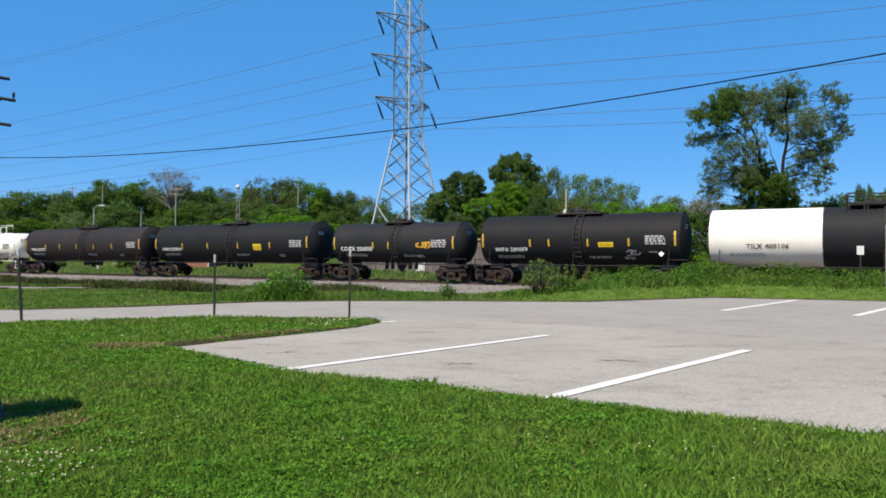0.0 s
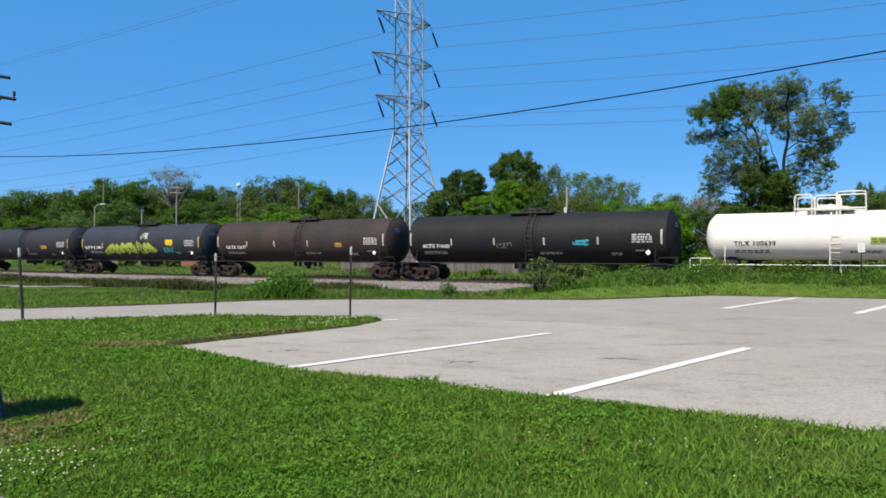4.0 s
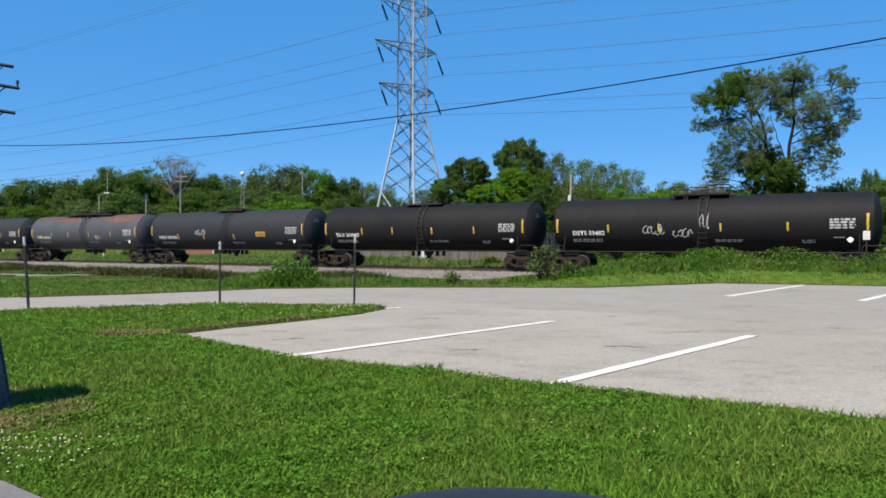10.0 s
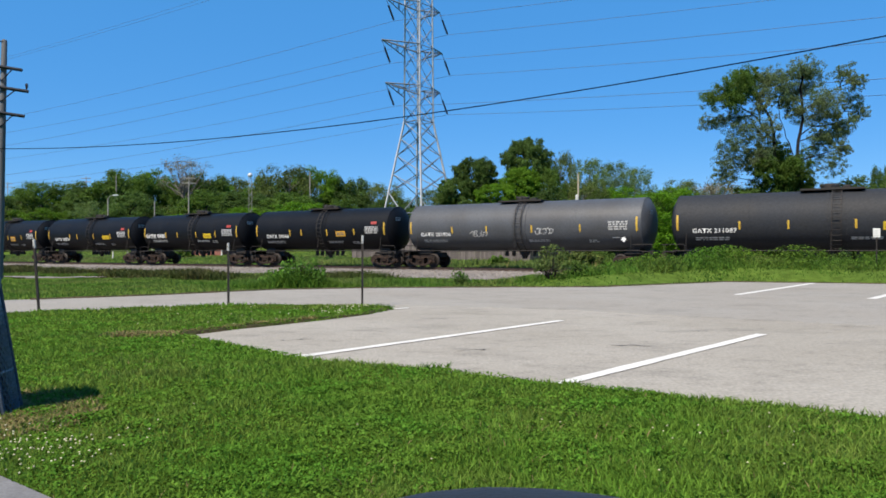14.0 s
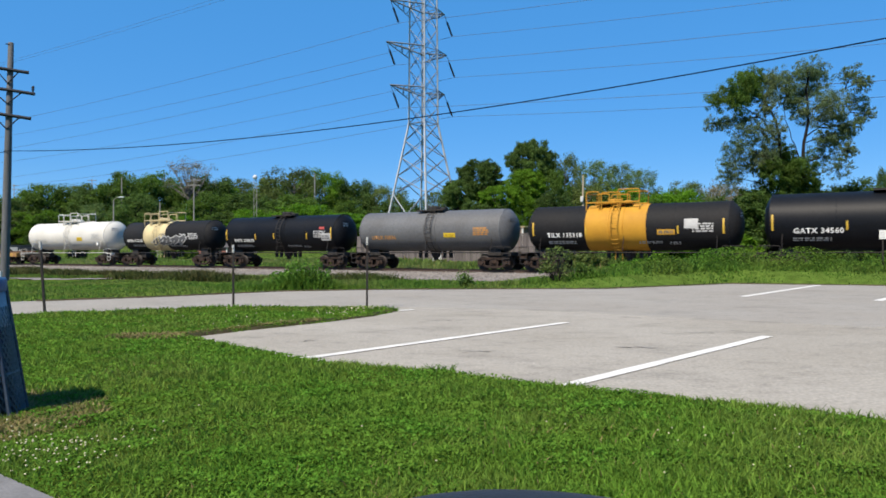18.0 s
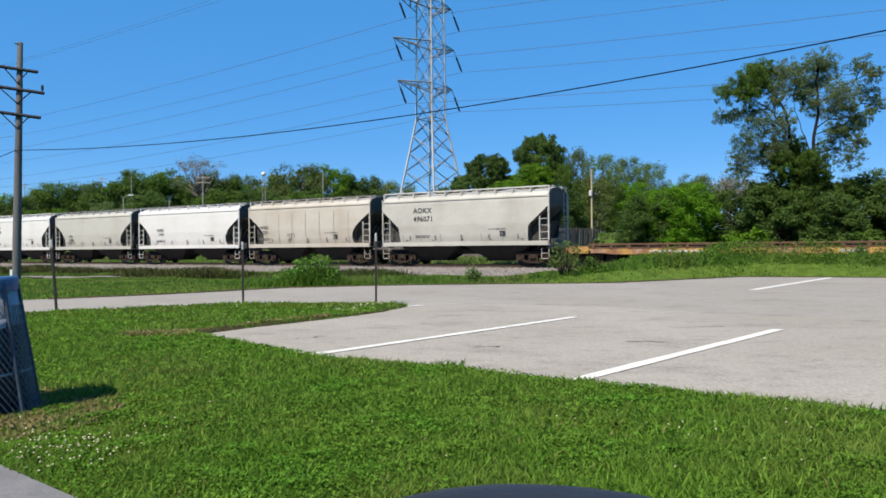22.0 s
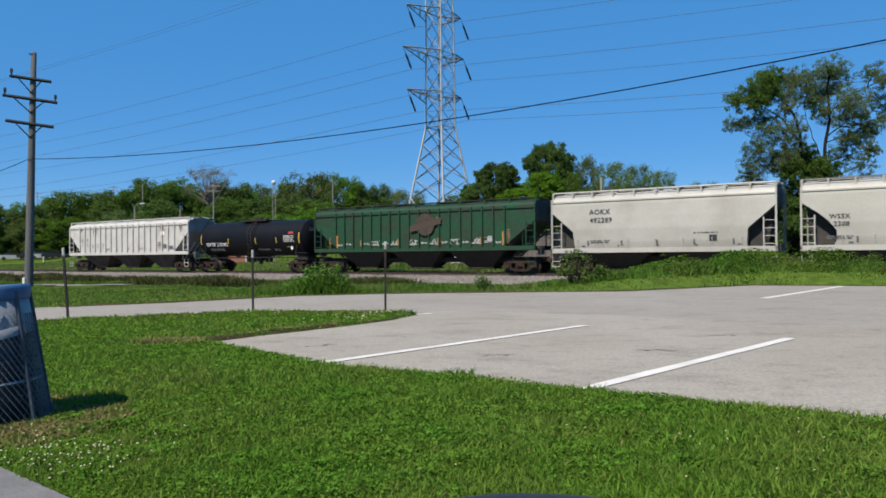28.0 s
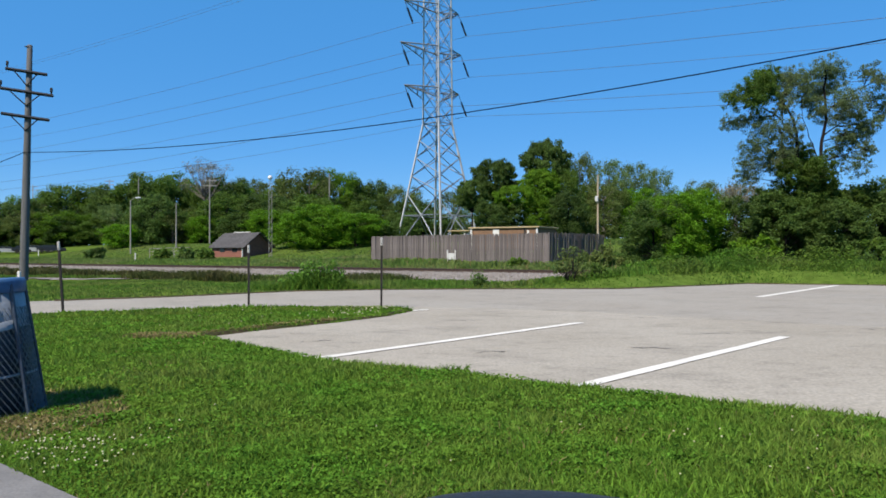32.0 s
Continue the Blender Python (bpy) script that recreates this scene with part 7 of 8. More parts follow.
def hopper_car(spec):
    L, top, key = spec["L"], spec["top"], spec["paint"]
    car = thing("hopper_car", spec["label"], "hopper car", "cars of the freight train")
    half = L / 2
    fl = spec.get("floor", 1.50)
    prof = hopper_profile(spec)
    full, low = half - 0.62, half - spec.get("inset", 2.25)

    def reach(z):
        f = min(1.0, max(0.0, (z - fl) / (top - spec.get("shoulder", 1.95) - fl)))
        if spec.get("ribs"):
            return low + (full - low) * min(1, f * 1.05)
        if spec.get("angular"):
            return full - float(np.interp(z - fl, [0.0, 0.15, 1.05, 2.25], [1.42, 1.45, 1.38, 0.0]))
        return full - float(np.interp(z - fl, [0.0, 0.35, 0.8, 1.3, 1.75, 2.05, 2.25], [1.45, 1.62, 1.60, 1.25, 0.72, 0.30, 0.0]))
    rows = []
    zs = []
    for (w0, z0), (w1, z1) in zip(prof, prof[1:]):
        m = 8 if z1 - z0 > 0.5 else 2
        for k in range(m):
            zs.append((w0 + (w1 - w0) * k / m, z0 + (z1 - z0) * k / m))
    zs.append(prof[-1])
    nx = 12
    bm = bmesh.new()
    grid = {}
    for s in (-1, 1):
        for j, (w, z) in enumerate(zs):
            e = reach(z)
            for k in range(nx + 1):
                if w < 1e-6 and s > 0:
                    grid[s, j, k] = grid[-1, j, k]
                else:
                    grid[s, j, k] = bm.verts.new((-e + 2 * e * k / nx, s * w, z))
    for s in (-1, 1):
        for j in range(len(zs) - 1):
            for k in range(nx):
                bm.faces.new([grid[s, j, k], grid[s, j, k + 1], grid[s, j + 1, k + 1], grid[s, j + 1, k]])
    bmesh.ops.recalc_face_normals(bm, faces=bm.faces[:])
    part("body", bm, key, car, smooth=True)
    # sloping end sheets; the default colour mixes grime with the shade there
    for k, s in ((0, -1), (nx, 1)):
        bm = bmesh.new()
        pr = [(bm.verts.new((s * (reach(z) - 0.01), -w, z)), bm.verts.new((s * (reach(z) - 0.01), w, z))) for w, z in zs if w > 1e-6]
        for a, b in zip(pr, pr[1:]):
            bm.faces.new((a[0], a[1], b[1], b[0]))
        part("slope_sheet", bm, spec.get("end_paint", "slope_grime_shade"), car)
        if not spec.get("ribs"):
            # added web plates under the slope sheet, either side of the centre, coloured as the opening's shade
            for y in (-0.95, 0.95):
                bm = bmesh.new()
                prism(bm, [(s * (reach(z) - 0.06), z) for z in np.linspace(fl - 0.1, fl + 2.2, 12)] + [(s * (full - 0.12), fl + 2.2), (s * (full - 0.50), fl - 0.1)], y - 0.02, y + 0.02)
                part("end_web", bm, "web_shade", car, "added web plate below the slope sheet, dark as the opening's shade")
    # side sills and underframe
    for s in (-1, 1):
        bm = bmesh.new()
        prism(bm, [(-half + 0.55, fl - 0.22), (half - 0.55, fl - 0.22), (half - 0.55, fl + 0.06), (-half + 0.55, fl + 0.06)], s * 1.50 - 0.05, s * 1.50 + 0.05)
        part("side_sill", bm, spec.get("sill", key), car)
        bm = bmesh.new()
        prism(bm, [(-reach(top - 0.7) - 0.0, top - 0.66), (reach(top - 0.7), top - 0.66), (reach(top - 0.7), top - 0.58), (-reach(top - 0.7), top - 0.58)], s * 1.53 - 0.03, s * 1.53 + 0.03)
        part("eave_rail", bm, key, car)
    bm = bmesh.new()
    box(bm, (-half + 0.45, -0.35, 0.72), (half - 0.45, 0.35, 1.06), 0.02)
    part("centre_sill", bm, "under_dark", car)
    # discharge hoppers
    n = spec.get("bays", 2)
    step = 2 * (low + 0.25) / n
    for k in range(n):
        x = (k - (n - 1) / 2) * step
        w = step / 2
        bm = bmesh.new()
        rings = [[bm.verts.new((x + sx * w * f, sy * yy, zz)) for sx, sy in ((-1, -1), (1, -1), (1, 1), (-1, 1))] for f, yy, zz in ((0.99, 1.42, fl + 0.02), (0.86, 1.25, fl - 0.30), (0.36, 0.62, 0.36))]
        for a, b in zip(rings, rings[1:]):
            for i in range(4):
                bm.faces.new((a[i], a[(i + 1) % 4], b[(i + 1) % 4], b[i]))
        bm.faces.new(rings[-1])
        bmesh.ops.recalc_face_normals(bm, faces=bm.faces[:])
        g = part("discharge_hopper", bm, spec.get("bay_paint", "under_dark"), car)
        bm = bmesh.new()
        box(bm, (x - w * 0.42, -0.72, 0.28), (x + w * 0.42, 0.72, 0.37), 0.02)
        part("gate", bm, "truck_steel", g)
    # ends: posts, ladders, platforms
    for s in (-1, 1):
        xe = s * (half - 0.60)
        for y in (-1.5, 1.5):
            bm = bmesh.new()
            box(bm, (xe - 0.05, y - 0.05, fl - 0.2), (xe + 0.05, y + 0.05, top - 0.45), 0.01)
            part("corner_post", bm, key, car)
            bm = bmesh.new()
            xi = xe - s * 0.62
            box(bm, (xi - 0.035, y - 0.035, fl - 0.2), (xi + 0.035, y + 0.035, fl + 1.62), 0.008)
            ladder = part("ladder", bm, key, car)
            rung = shared(("hopper_rung", key), lambda: mesh_of(rod(bmesh.new(), (-0.31, 0, 0), (0.31, 0, 0), 0.022, n=5), "rung", key))
            for k in range(4):
                part("rung", rung, "", ladder, m=pose((xe + xi) / 2, y, fl + 0.18 + k * 0.42))
        for off in (() if not spec.get("ribs") else (0.95,)):
            bm = bmesh.new()
            xp = xe - s * off
            rod(bm, (xp, -1.32, 1.06), (xp, -1.32, 2.2 + 0.5 * (off < 1)), 0.03, n=5)
            part("grab_post", bm, key, car)
        bm = bmesh.new()
        box(bm, (min(xe, xe - s * 1.6), -1.5, fl - 0.24), (max(xe, xe - s * 1.6), 1.5, fl - 0.17))
        part("end_platform", bm, key, car)
        # end braces and brake gear default to the grime-and-shade colour
        for y in (-0.5, 0.0, 0.5):
            bm = bmesh.new()
            prism(bm, [(s * (low + 0.15), 1.08), (s * (low + 0.35), 1.08), (s * (full - 0.1), top - 2.2), (s * (full - 0.3), top - 2.2)], y - 0.04, y + 0.04)
            part("end_brace", bm, spec.get("end_paint", "slope_grime_shade"), car)
        ladder = part("end_ladder", tube(bmesh.new(), ((xe, 0.9, 1.1), (xe, 0.9, top - 0.32), (xe, 0.94, top - 0.28), (xe, 1.36, top - 0.28), (xe, 1.4, top - 0.32), (xe, 1.4, 1.1)), 0.025, 4), key, car)
        rung = shared(("end_rung", key), lambda: mesh_of(rod(bmesh.new(), (0, 0.9, 0), (0, 1.4, 0), 0.02, n=4), "rung", key))
        for k in range(7):
            part("rung", rung, "", ladder, m=pose(xe, 0, 1.5 + 0.4 * k))
        bm = bmesh.new()
        box(bm, (xe - 0.12, -0.9, 1.2), (xe + 0.12, -0.3, 1.7), 0.04)
        part("brake_gear", bm, spec.get("end_paint", "slope_grime_shade"), car)
        bm = bmesh.new()
        tube(bm, ((xe, -1.5, 1.06), (xe, -1.5, 0.47), (xe - s * 0.04, -1.5, 0.43), (xe - s * 0.46, -1.5, 0.43), (xe - s * 0.5, -1.5, 0.47), (xe - s * 0.5, -1.5, 1.06)), 0.022)
        step = part("stirrup_step", bm, spec.get("sill", key), car)
        part("tread", rod(bmesh.new(), (xe, -1.5, 0.76), (xe - s * 0.5, -1.5, 0.76), 0.02, n=5), spec.get("sill", key), step)
    # roof walk
    for y in (-0.62, 0.62):
        bm = bmesh.new()
        box(bm, (-full - 0.1, y - 0.22, top + 0.0), (full + 0.1, y + 0.22, top + 0.035))
        part("roof_walk", bm, spec.get("roof", "letter_grey"), car)
    def bracket():
        bm = bmesh.new()
        prism(bm, [(-1.37, -0.42), (-1.29, -0.42), (-1.29, -0.05), (1.29, -0.05), (1.29, -0.42), (1.37, -0.42), (1.37, -0.005), (-1.37, -0.005)], -0.05, 0.05)
        bmesh.ops.transform(bm, matrix=pose(0, 0, 0, 0, 0, 90), verts=bm.verts[:])
        return mesh_of(bm, "roof_bracket", key)
    m = 10
    for k in range(m + 1):
        part("roof_bracket", shared(("roof_bracket", key), bracket), "", car, m=pose(-full + 2 * full * k / m, 0, top))
    for y in (-1.33, 1.33):
        bm = bmesh.new()
        box(bm, (-full, y - 0.03, top - 0.03), (full, y + 0.03, top + 0.02))
        part("roof_rail", bm, spec.get("roof", "letter_dim"), car)
    for k in range(4):
        x = -full * 0.75 + 1.5 * full * k / 3
        bm = bmesh.new()
        box(bm, (x - 0.9, -0.35, top - 0.07), (x + 0.9, 0.35, top + 0.06), 0.04)
        part("roof_hatch", bm, key, car)
    couplers(car, half)
    for s in (-1, 1):
        truck(car, s * (half - 1.9))
    # ribs
    span = spec.get("span", 7.4)
    if spec.get("ribs"):
        m = spec["ribs"]
        for k in range(m):
            x = -span + 2 * span * k / (m - 1)
            f = (min(1, (full - abs(x)) / max(0.1, full - low))) if abs(x) > low else 1
            z0 = fl + 0.02 if abs(x) < low else fl + 0.02 + (abs(x) - low) / (full - low) * (top - spec.get("shoulder", 1.95) - fl) * 0.95
            for s in (-1, 1):
                bm = bmesh.new()
                box(bm, (x - 0.055, s * 1.54 - 0.07, z0), (x + 0.055, s * 1.54 + 0.07, top - 0.45), 0.015)
                part("side_rib", bm, key, car)
    else:
        for k in range(7):
            x = -low * 0.95 + 1.9 * low * k / 6
            bm = bmesh.new()
            rod(bm, (x, -1.42, fl + 0.04), (x, -1.53, fl + 0.6), 0.035, n=4)
            part("side_stay", bm, key, car)
    # marks
    def skin(z):
        return -np.interp(z, [q[1] for q in prof], [q[0] for q in prof]) - (0.05 if spec.get("ribs") else 0.012)

    def put(name, me, x, z, label="", lift=0.008):
        for v in me.vertices:
            zz = z + v.co.y
            v.co = (v.co.x + x, float(skin(zz)) - lift, zz)
        part(name, me, "", car, label)
    ink = spec.get("ink", "letter_black")
    if spec.get("mark"):
        a, b = spec["mark"]
        mx = -full + spec.get("mx", 3.1)
        mz, ms = spec.get("mz", 3.7), spec.get("ms", 0.31)
        put("reporting_mark", text_mesh(a, ms, ink), mx, mz, "painted lettering")
        put("reporting_mark", text_mesh(b, ms, ink), mx + 0.08, mz - ms * 1.6, "painted lettering")
        put("print_line", bars(1.2, 0.2, 2, "letter_dim", 3), mx, fl + 0.45)
    put("print_line", bars(1.3, 0.1, 1, spec.get("ink2", "letter_dim"), 8), full - 3.6, 2.35)
    put("data_panel", patch(0.42, 0.34, ink, 2, 3), full - 3.2, fl + 0.55, "small dark data panel")
    if not spec.get("ribs"):
        for k in range(5):
            put("print_line", bars(0.22, 0.1, 1, "letter_dim", k), -low + 0.6 + k * low * 0.45, fl + 0.18)
            put("reflector", patch(0.10, 0.32, "letter_dim"), -low + 0.9 + k * low * 0.42, fl + 0.34)
    else:
        m = spec["ribs"]
        mids = [-span + 2 * span * (k + 0.5) / (m - 1) for k in range(m - 1)]
        for k, x in enumerate(mids):
            if (k % 5 != 2) if spec.get("strip") else (k % 6 == 5):
                put("print_line", bars(0.5, 0.15, 2, ink, k), x, fl + 0.30 + 0.06 * (k % 2))
        for k in range(2, m - 2, 4):
            put("reflector", patch(0.09, 0.5, spec.get("strip", "letter_dim")), mids[k] + 0.3, fl + 0.42, "reflective strip")
        if spec.get("strip"):
            for s in (-1, 1):
                put("end_reflector", patch(0.13, 0.9, spec["strip"], ny=6), s * (span - 0.12), fl + 0.55, "long reflective strip")
        for k, z, words, hh in spec.get("cells", ()):
            put("reporting_mark", text_mesh(words, hh, ink), mids[k], z, "painted lettering")
    for x, z, w, hh, k, seed, fat, loops in spec.get("tags", ()):
        put("graffiti", scrawl(w, hh, k, seed, fat, loops), x, z, "spray-painted scrawl")
    for x, z, w, hh in spec.get("rust", ()):
        rng = random.Random(int(x * 10) + 3)
        verts, faces = [], []
        for k in range(int(w * 22)):
            u, ww, l = rng.uniform(-w, w) / 2, rng.uniform(0.012, 0.035), hh * rng.uniform(0.15, 1.0)
            for f, g in ((0, 1), (0.25, 0.9), (0.55, 0.55), (1, 0.08)):
                verts += [(u - ww * g, hh / 2 - l * f, 0), (u + ww * g, hh / 2 - l * f, 0)]
            q = len(verts) - 8
            faces += [(q + 2 * i, q + 2 * i + 1, q + 2 * i + 3, q + 2 * i + 2) for i in range(3)]
        put("rust_streak", raw("rust_streak", verts, faces, "rust_patch"), x, z, "rusty streaks")
    for x, z, w, hh, k in spec.get("panels", ()):
        put("panel", patch(w, hh, k, 2, 3), x, z, "painted panel", 0.012)
    for k in range(spec.get("seams", 0)):
        x = -low + 0.3 + (2 * low - 0.6) * k / max(1, spec["seams"] - 1)
        put("side_seam", patch(0.035, top - 2.7, "seam_shade", 1, 8), x, (fl + top - 0.9) / 2, "narrow weld seam")
    for x, z, words, hh in spec.get("words", ()):
        put("reporting_mark", text_mesh(words, hh, ink), x, z, "painted lettering")
    if spec.get("emblem"):
        x, z = spec["emblem"]
        disc = [(0.78 * math.cos(a), 0.78 * math.sin(a), 0) for a in np.linspace(0, math.tau, 25)[:-1]]
        put("emblem", raw("emblem", disc, [tuple(range(24))], "emblem_dark"), x, z, "worn dark round emblem", 0.092)
        band = [(-1.3, -0.52, 0), (1.3, 0.02, 0), (1.3, 0.46, 0), (-1.3, -0.08, 0)]
        put("emblem_bar", raw("emblem_bar", band, [(0, 1, 2, 3)], "emblem_bar"), x, z, "worn brown bar across the emblem", 0.098)
    return car


def flat_car(spec):
    L = spec["L"]
    half = L / 2
    car = thing("flat_car", spec["label"], "flat car", "cars of the freight train")
    bm = bmesh.new()
    box(bm, (-half + 0.5, -1.40, 1.02), (half - 0.5, 1.40, 1.10))
    part("deck", bm, "flat_deck", car)
    rng = random.Random(2)
    me = mesh_of(box(bmesh.new(), (-0.12, -1.38, 1.10), (0.12, 1.38, 1.14)), "deck_plank", "flat_deck")
    for k in range(64):
        part("deck_plank", me, "", car, m=pose(-half + 0.9 + k * (L - 1.8) / 63, 0, rng.uniform(-0.01, 0.01)))
    for s in (-1, 1):
        bm = bmesh.new()
        box(bm, (-half + 2.0, s * 1.43 - 0.05, 1.23), (half - 2.0, s * 1.43 + 0.05, 1.33), 0.01)
        part("top_rail", bm, "flat_deck", car, "rusty brown top rail")
        bm = bmesh.new()
        prism(bm, [(-half + 1.9, 0.95), (-half + 3.4, 0.68), (half - 3.4, 0.68), (half - 1.9, 0.95), (half - 1.9, 1.04), (-half + 1.9, 1.04)], s * 1.44 - 0.05, s * 1.44 + 0.05)
        part("side_sill", bm, "flat_yellow", car, "faded yellow side sill")
        bm = bmesh.new()
        box(bm, (-half + 2.0, s * 1.44 - 0.075, 1.04), (half - 2.0, s * 1.44 + 0.03, 1.07))
        part("sill_lip", bm, "flat_deck", car, "rusty lip along the sill")
        for k in range(16):
            bm = bmesh.new()
            x = -half + 2.3 + k * (L - 4.6) / 15
            box(bm, (x - 0.07, s * 1.46 - 0.05, 0.98), (x + 0.07, s * 1.46 + 0.05, 1.23), 0.01)
            part("stake_pocket", bm, "flat_deck", car)
        x0, x1 = sorted((s * (half - 0.5), s * (half - 1.95)))
        bm = bmesh.new()
        box(bm, (x0, -1.5, 0.72), (x1, 1.5, 1.15), 0.03)
        part("end_sill", bm, "flat_yellow", car, "dull yellow end")
        bm = bmesh.new()
        box(bm, (x0 + 0.1, -1.1, 1.15), (x1 - 0.1, 1.1, 1.19), 0.01)
        part("end_deck", bm, "flat_deck", car)
    bm = bmesh.new()
    box(bm, (-half + 0.4, -0.35, 0.62), (half - 0.4, 0.35, 1.02), 0.02)
    part("centre_sill", bm, "under_dark", car)
    for k in range(7):
        bm = bmesh.new()
        x = -half + 2.8 + k * (L - 5.6) / 6
        box(bm, (x - 0.16, -1.30, 1.14), (x + 0.16, 1.30, 1.22), 0.02)
        part("load_bracket", bm, "flat_deck", car)
    for x, w in ((-4.4, 1.0), (-3.25, 1.1), (-2.1, 0.95), (5.4, 1.2)):
        part("print_line", bend(bars(w, 0.22, 1, "letter_grey", 5 + int(x)), x, 0.86, None, 0, -1.50), "", car)
    for x, w in ((-8.0, 0.9), (-5.6, 0.6), (2.4, 1.3), (7.2, 0.8)):
        part("rust_stain", bend(patch(w, 0.24, "rust_patch", 3, 9 + int(x)), x, 0.88, None, 0, -1.496), "", car)
    couplers(car, half)
    for s in (-1, 1):
        truck(car, s * (half - 2.4))
    return car


BIG = dict(R=1.57, top=4.32)
MID = dict(R=1.54, top=4.30)
LOW = dict(R=1.40, top=4.05, dome=0.40)


def tank(label, L, build, paint, **k):
    return tank_car(dict(label=label, L=L, paint=paint, **build, **k))


def hopper(label, L, paint, top=5.0, **k):
    return hopper_car(dict(label=label, L=L, paint=paint, top=top, **k))

# Places of the couplings along the track at the start, from the leading car back.
JOINTS = [35.2, 17.11, 3.05, -9.52, -28.62, -47.95, -62.4, -81.58, -100.1, -117.9, -135.81, -153.98, -172.2, -190.93, -209.03, -228.4, -246.49, -263.99, -281.96, -296.61, -310.33,
          -325.09, -339.48, -353.5, -367.07, -381.32, -394.88, -410.68, -431.82, -445.86, -459.4, -473.7, -487.16, -501.54, -515.32, -529.34, -542.93, -557.01, -576.88, -590.72, -610.4]
LENGTHS = [a - b for a, b in zip(JOINTS, JOINTS[1:])]


def train():
    n = iter(LENGTHS)
    black = "matt black tank car "
    cars = []
    cars.append(tank("black tank car with a long white rear half and lettering", next(n), BIG, "tank_black", band=(None, None, "tank_white"), mark="TILX 400106", mx=3.0, dome=0.10, ink="letter_black", cage=0.7, stripes=None, diamond=False))
    cars.append(tank(black + "with white lettering and walkway", next(n), MID, "tank_black", mark="SHPX 209699", text_z=0.42, dome=0.14, rails="under_dark", n_stripes=4, yellow_sign=(2.0, 0.9, 0.3, "sign_yellow"), tags=((3.6, -0.85, 0.7, 0.4, "letter_grey", 5, 0.06, 3),)))
    cars.append(tank("short black tank car with white lettering and an orange scrawl", next(n), LOW, "tank_black", mark="COCX 256003", size=0.30, n_stripes=3, diamond=False, tags=((2.6, -0.2, 1.0, 0.35, "graffiti_orange", 8, 0.14, 4),)))
    cars.append(tank(black + "with a yellow panel on its flank", next(n), BIG, "tank_black", mark="FHRX 250810", n_stripes=4, diamond=False, yellow_sign=(3.3, 0.85, 0.5, "sign_yellow")))
    cars.append(tank("brownish black tank car with white lettering", next(n), MID, "tank_umber", mark="FHRX 250770", rails="under_dark", n_stripes=5, diamond=False))
    cars.append(tank("white tank car with white railing round its top", next(n), dict(R=1.28, top=3.98, dome=0.40), "tank_white", short=0.9, gear="tank_white", rails="tank_white", mark="TILX 100639", ink="letter_black", ink2="letter_dim", cage=0.95, stripes=None, diamond=False, yellow_sign=(2.2, 0.8, 0.36, "graffiti_lime")))
    cars.append(tank(black + "with a cyan scrawl on its flank", next(n), BIG, "tank_black", mark="ACFX 71660", stripes="stripe_white", tags=((3.6, -0.35, 0.9, 0.3, "graffiti_cyan", 4, 0.12, 4), (-1.5, -0.5, 1.0, 0.4, "letter_dim", 6, 0.05, 4))))
    cars.append(tank("dull brown tank car with faded lettering", next(n), BIG, "tank_brown", mark="GATX 72677", stripes="stripe_white", yellow_sign=(4.1, 0.6, 0.3, "graffiti_orange")))
    cars.append(tank("slate-grey tank car with lime-green graffiti", next(n), BIG, "tank_slate", mark="GATX 211046", size=0.27, mx=1.75, text_z=0.28, panels=((4.1, -0.05, 0.88, 0.45, "sign_yellow"),), pieces=((-1.15, -0.58, 6.3, 1.15, 13, 12, "graffiti_shade", "graffiti_lime"),), tags=((0.9, 0.55, 0.95, 0.65, "graffiti_pale", 14, 0.09, 6), (4.0, -0.68, 1.2, 0.4, "graffiti_cyan", 15, 0.12, 5))))
    cars.append(tank("slate-grey tank car with an orange panel", next(n), BIG, "tank_charcoal", mark="GATX 72108", size=0.245, mx=2.1, stripes="stripe_orange", strip_z=0.42, text_z=0.36, yellow_sign=(3.9, 0.95, 0.32, "graffiti_orange")))
    cars.append(tank("slate-grey tank car with a yellow panel", next(n), BIG, "tank_charcoal", mark="GATX 70119", size=0.245, mx=2.1, stripes="stripe_orange", strip_z=0.42, text_z=0.36, yellow_sign=(2.3, 0.9, 0.42, "sign_yellow")))
    cars.append(tank(black + "with a long walkway", next(n), BIG, "tank_black", mark="GLNX 23404", size=0.245, mx=2.1, dome=0.18, stripes="stripe_orange", strip_z=0.48, text_z=0.40, yellow_sign=(3.2, 1.15, 0.28, "sign_yellow"), n_stripes=4))
    cars.append(tank(black + "with pale scrawls on its flank", next(n), BIG, "tank_black", mark="DSTS 33482", cage=0.55, n_stripes=4, tags=((-2.4, -0.35, 1.2, 0.6, "letter_grey", 21, 0.05, 5), (-0.8, -0.55, 1.0, 0.5, "letter_grey", 22, 0.06, 4), (0.4, 0.1, 0.6, 0.8, "letter_grey", 23, 0.05, 3))))
    cars.append(tank(black + "with bold yellow reflectors", next(n), BIG, "tank_black", mark="TILX 263445", n_stripes=4))
    cars.append(tank("grey-brown tank car with an orange panel and scrawl", next(n), BIG, "tank_charcoal", mark="FHRX 260560", strip_z=0.35, text_z=0.38, n_stripes=4, yellow_sign=(4.2, 1.0, 0.4, "graffiti_orange"), tags=((-2.6, -0.2, 1.1, 0.4, "letter_grey", 31, 0.07, 4),)))
    cars.append(tank("grey tank car with a rust-red top", next(n), BIG, "tank_grey", mark="FHRX 260111", rust_top=True, cage=0.5, walk=3.6, n_stripes=4, tags=((2.4, -0.5, 0.8, 0.4, "letter_grey", 33, 0.05, 4),)))
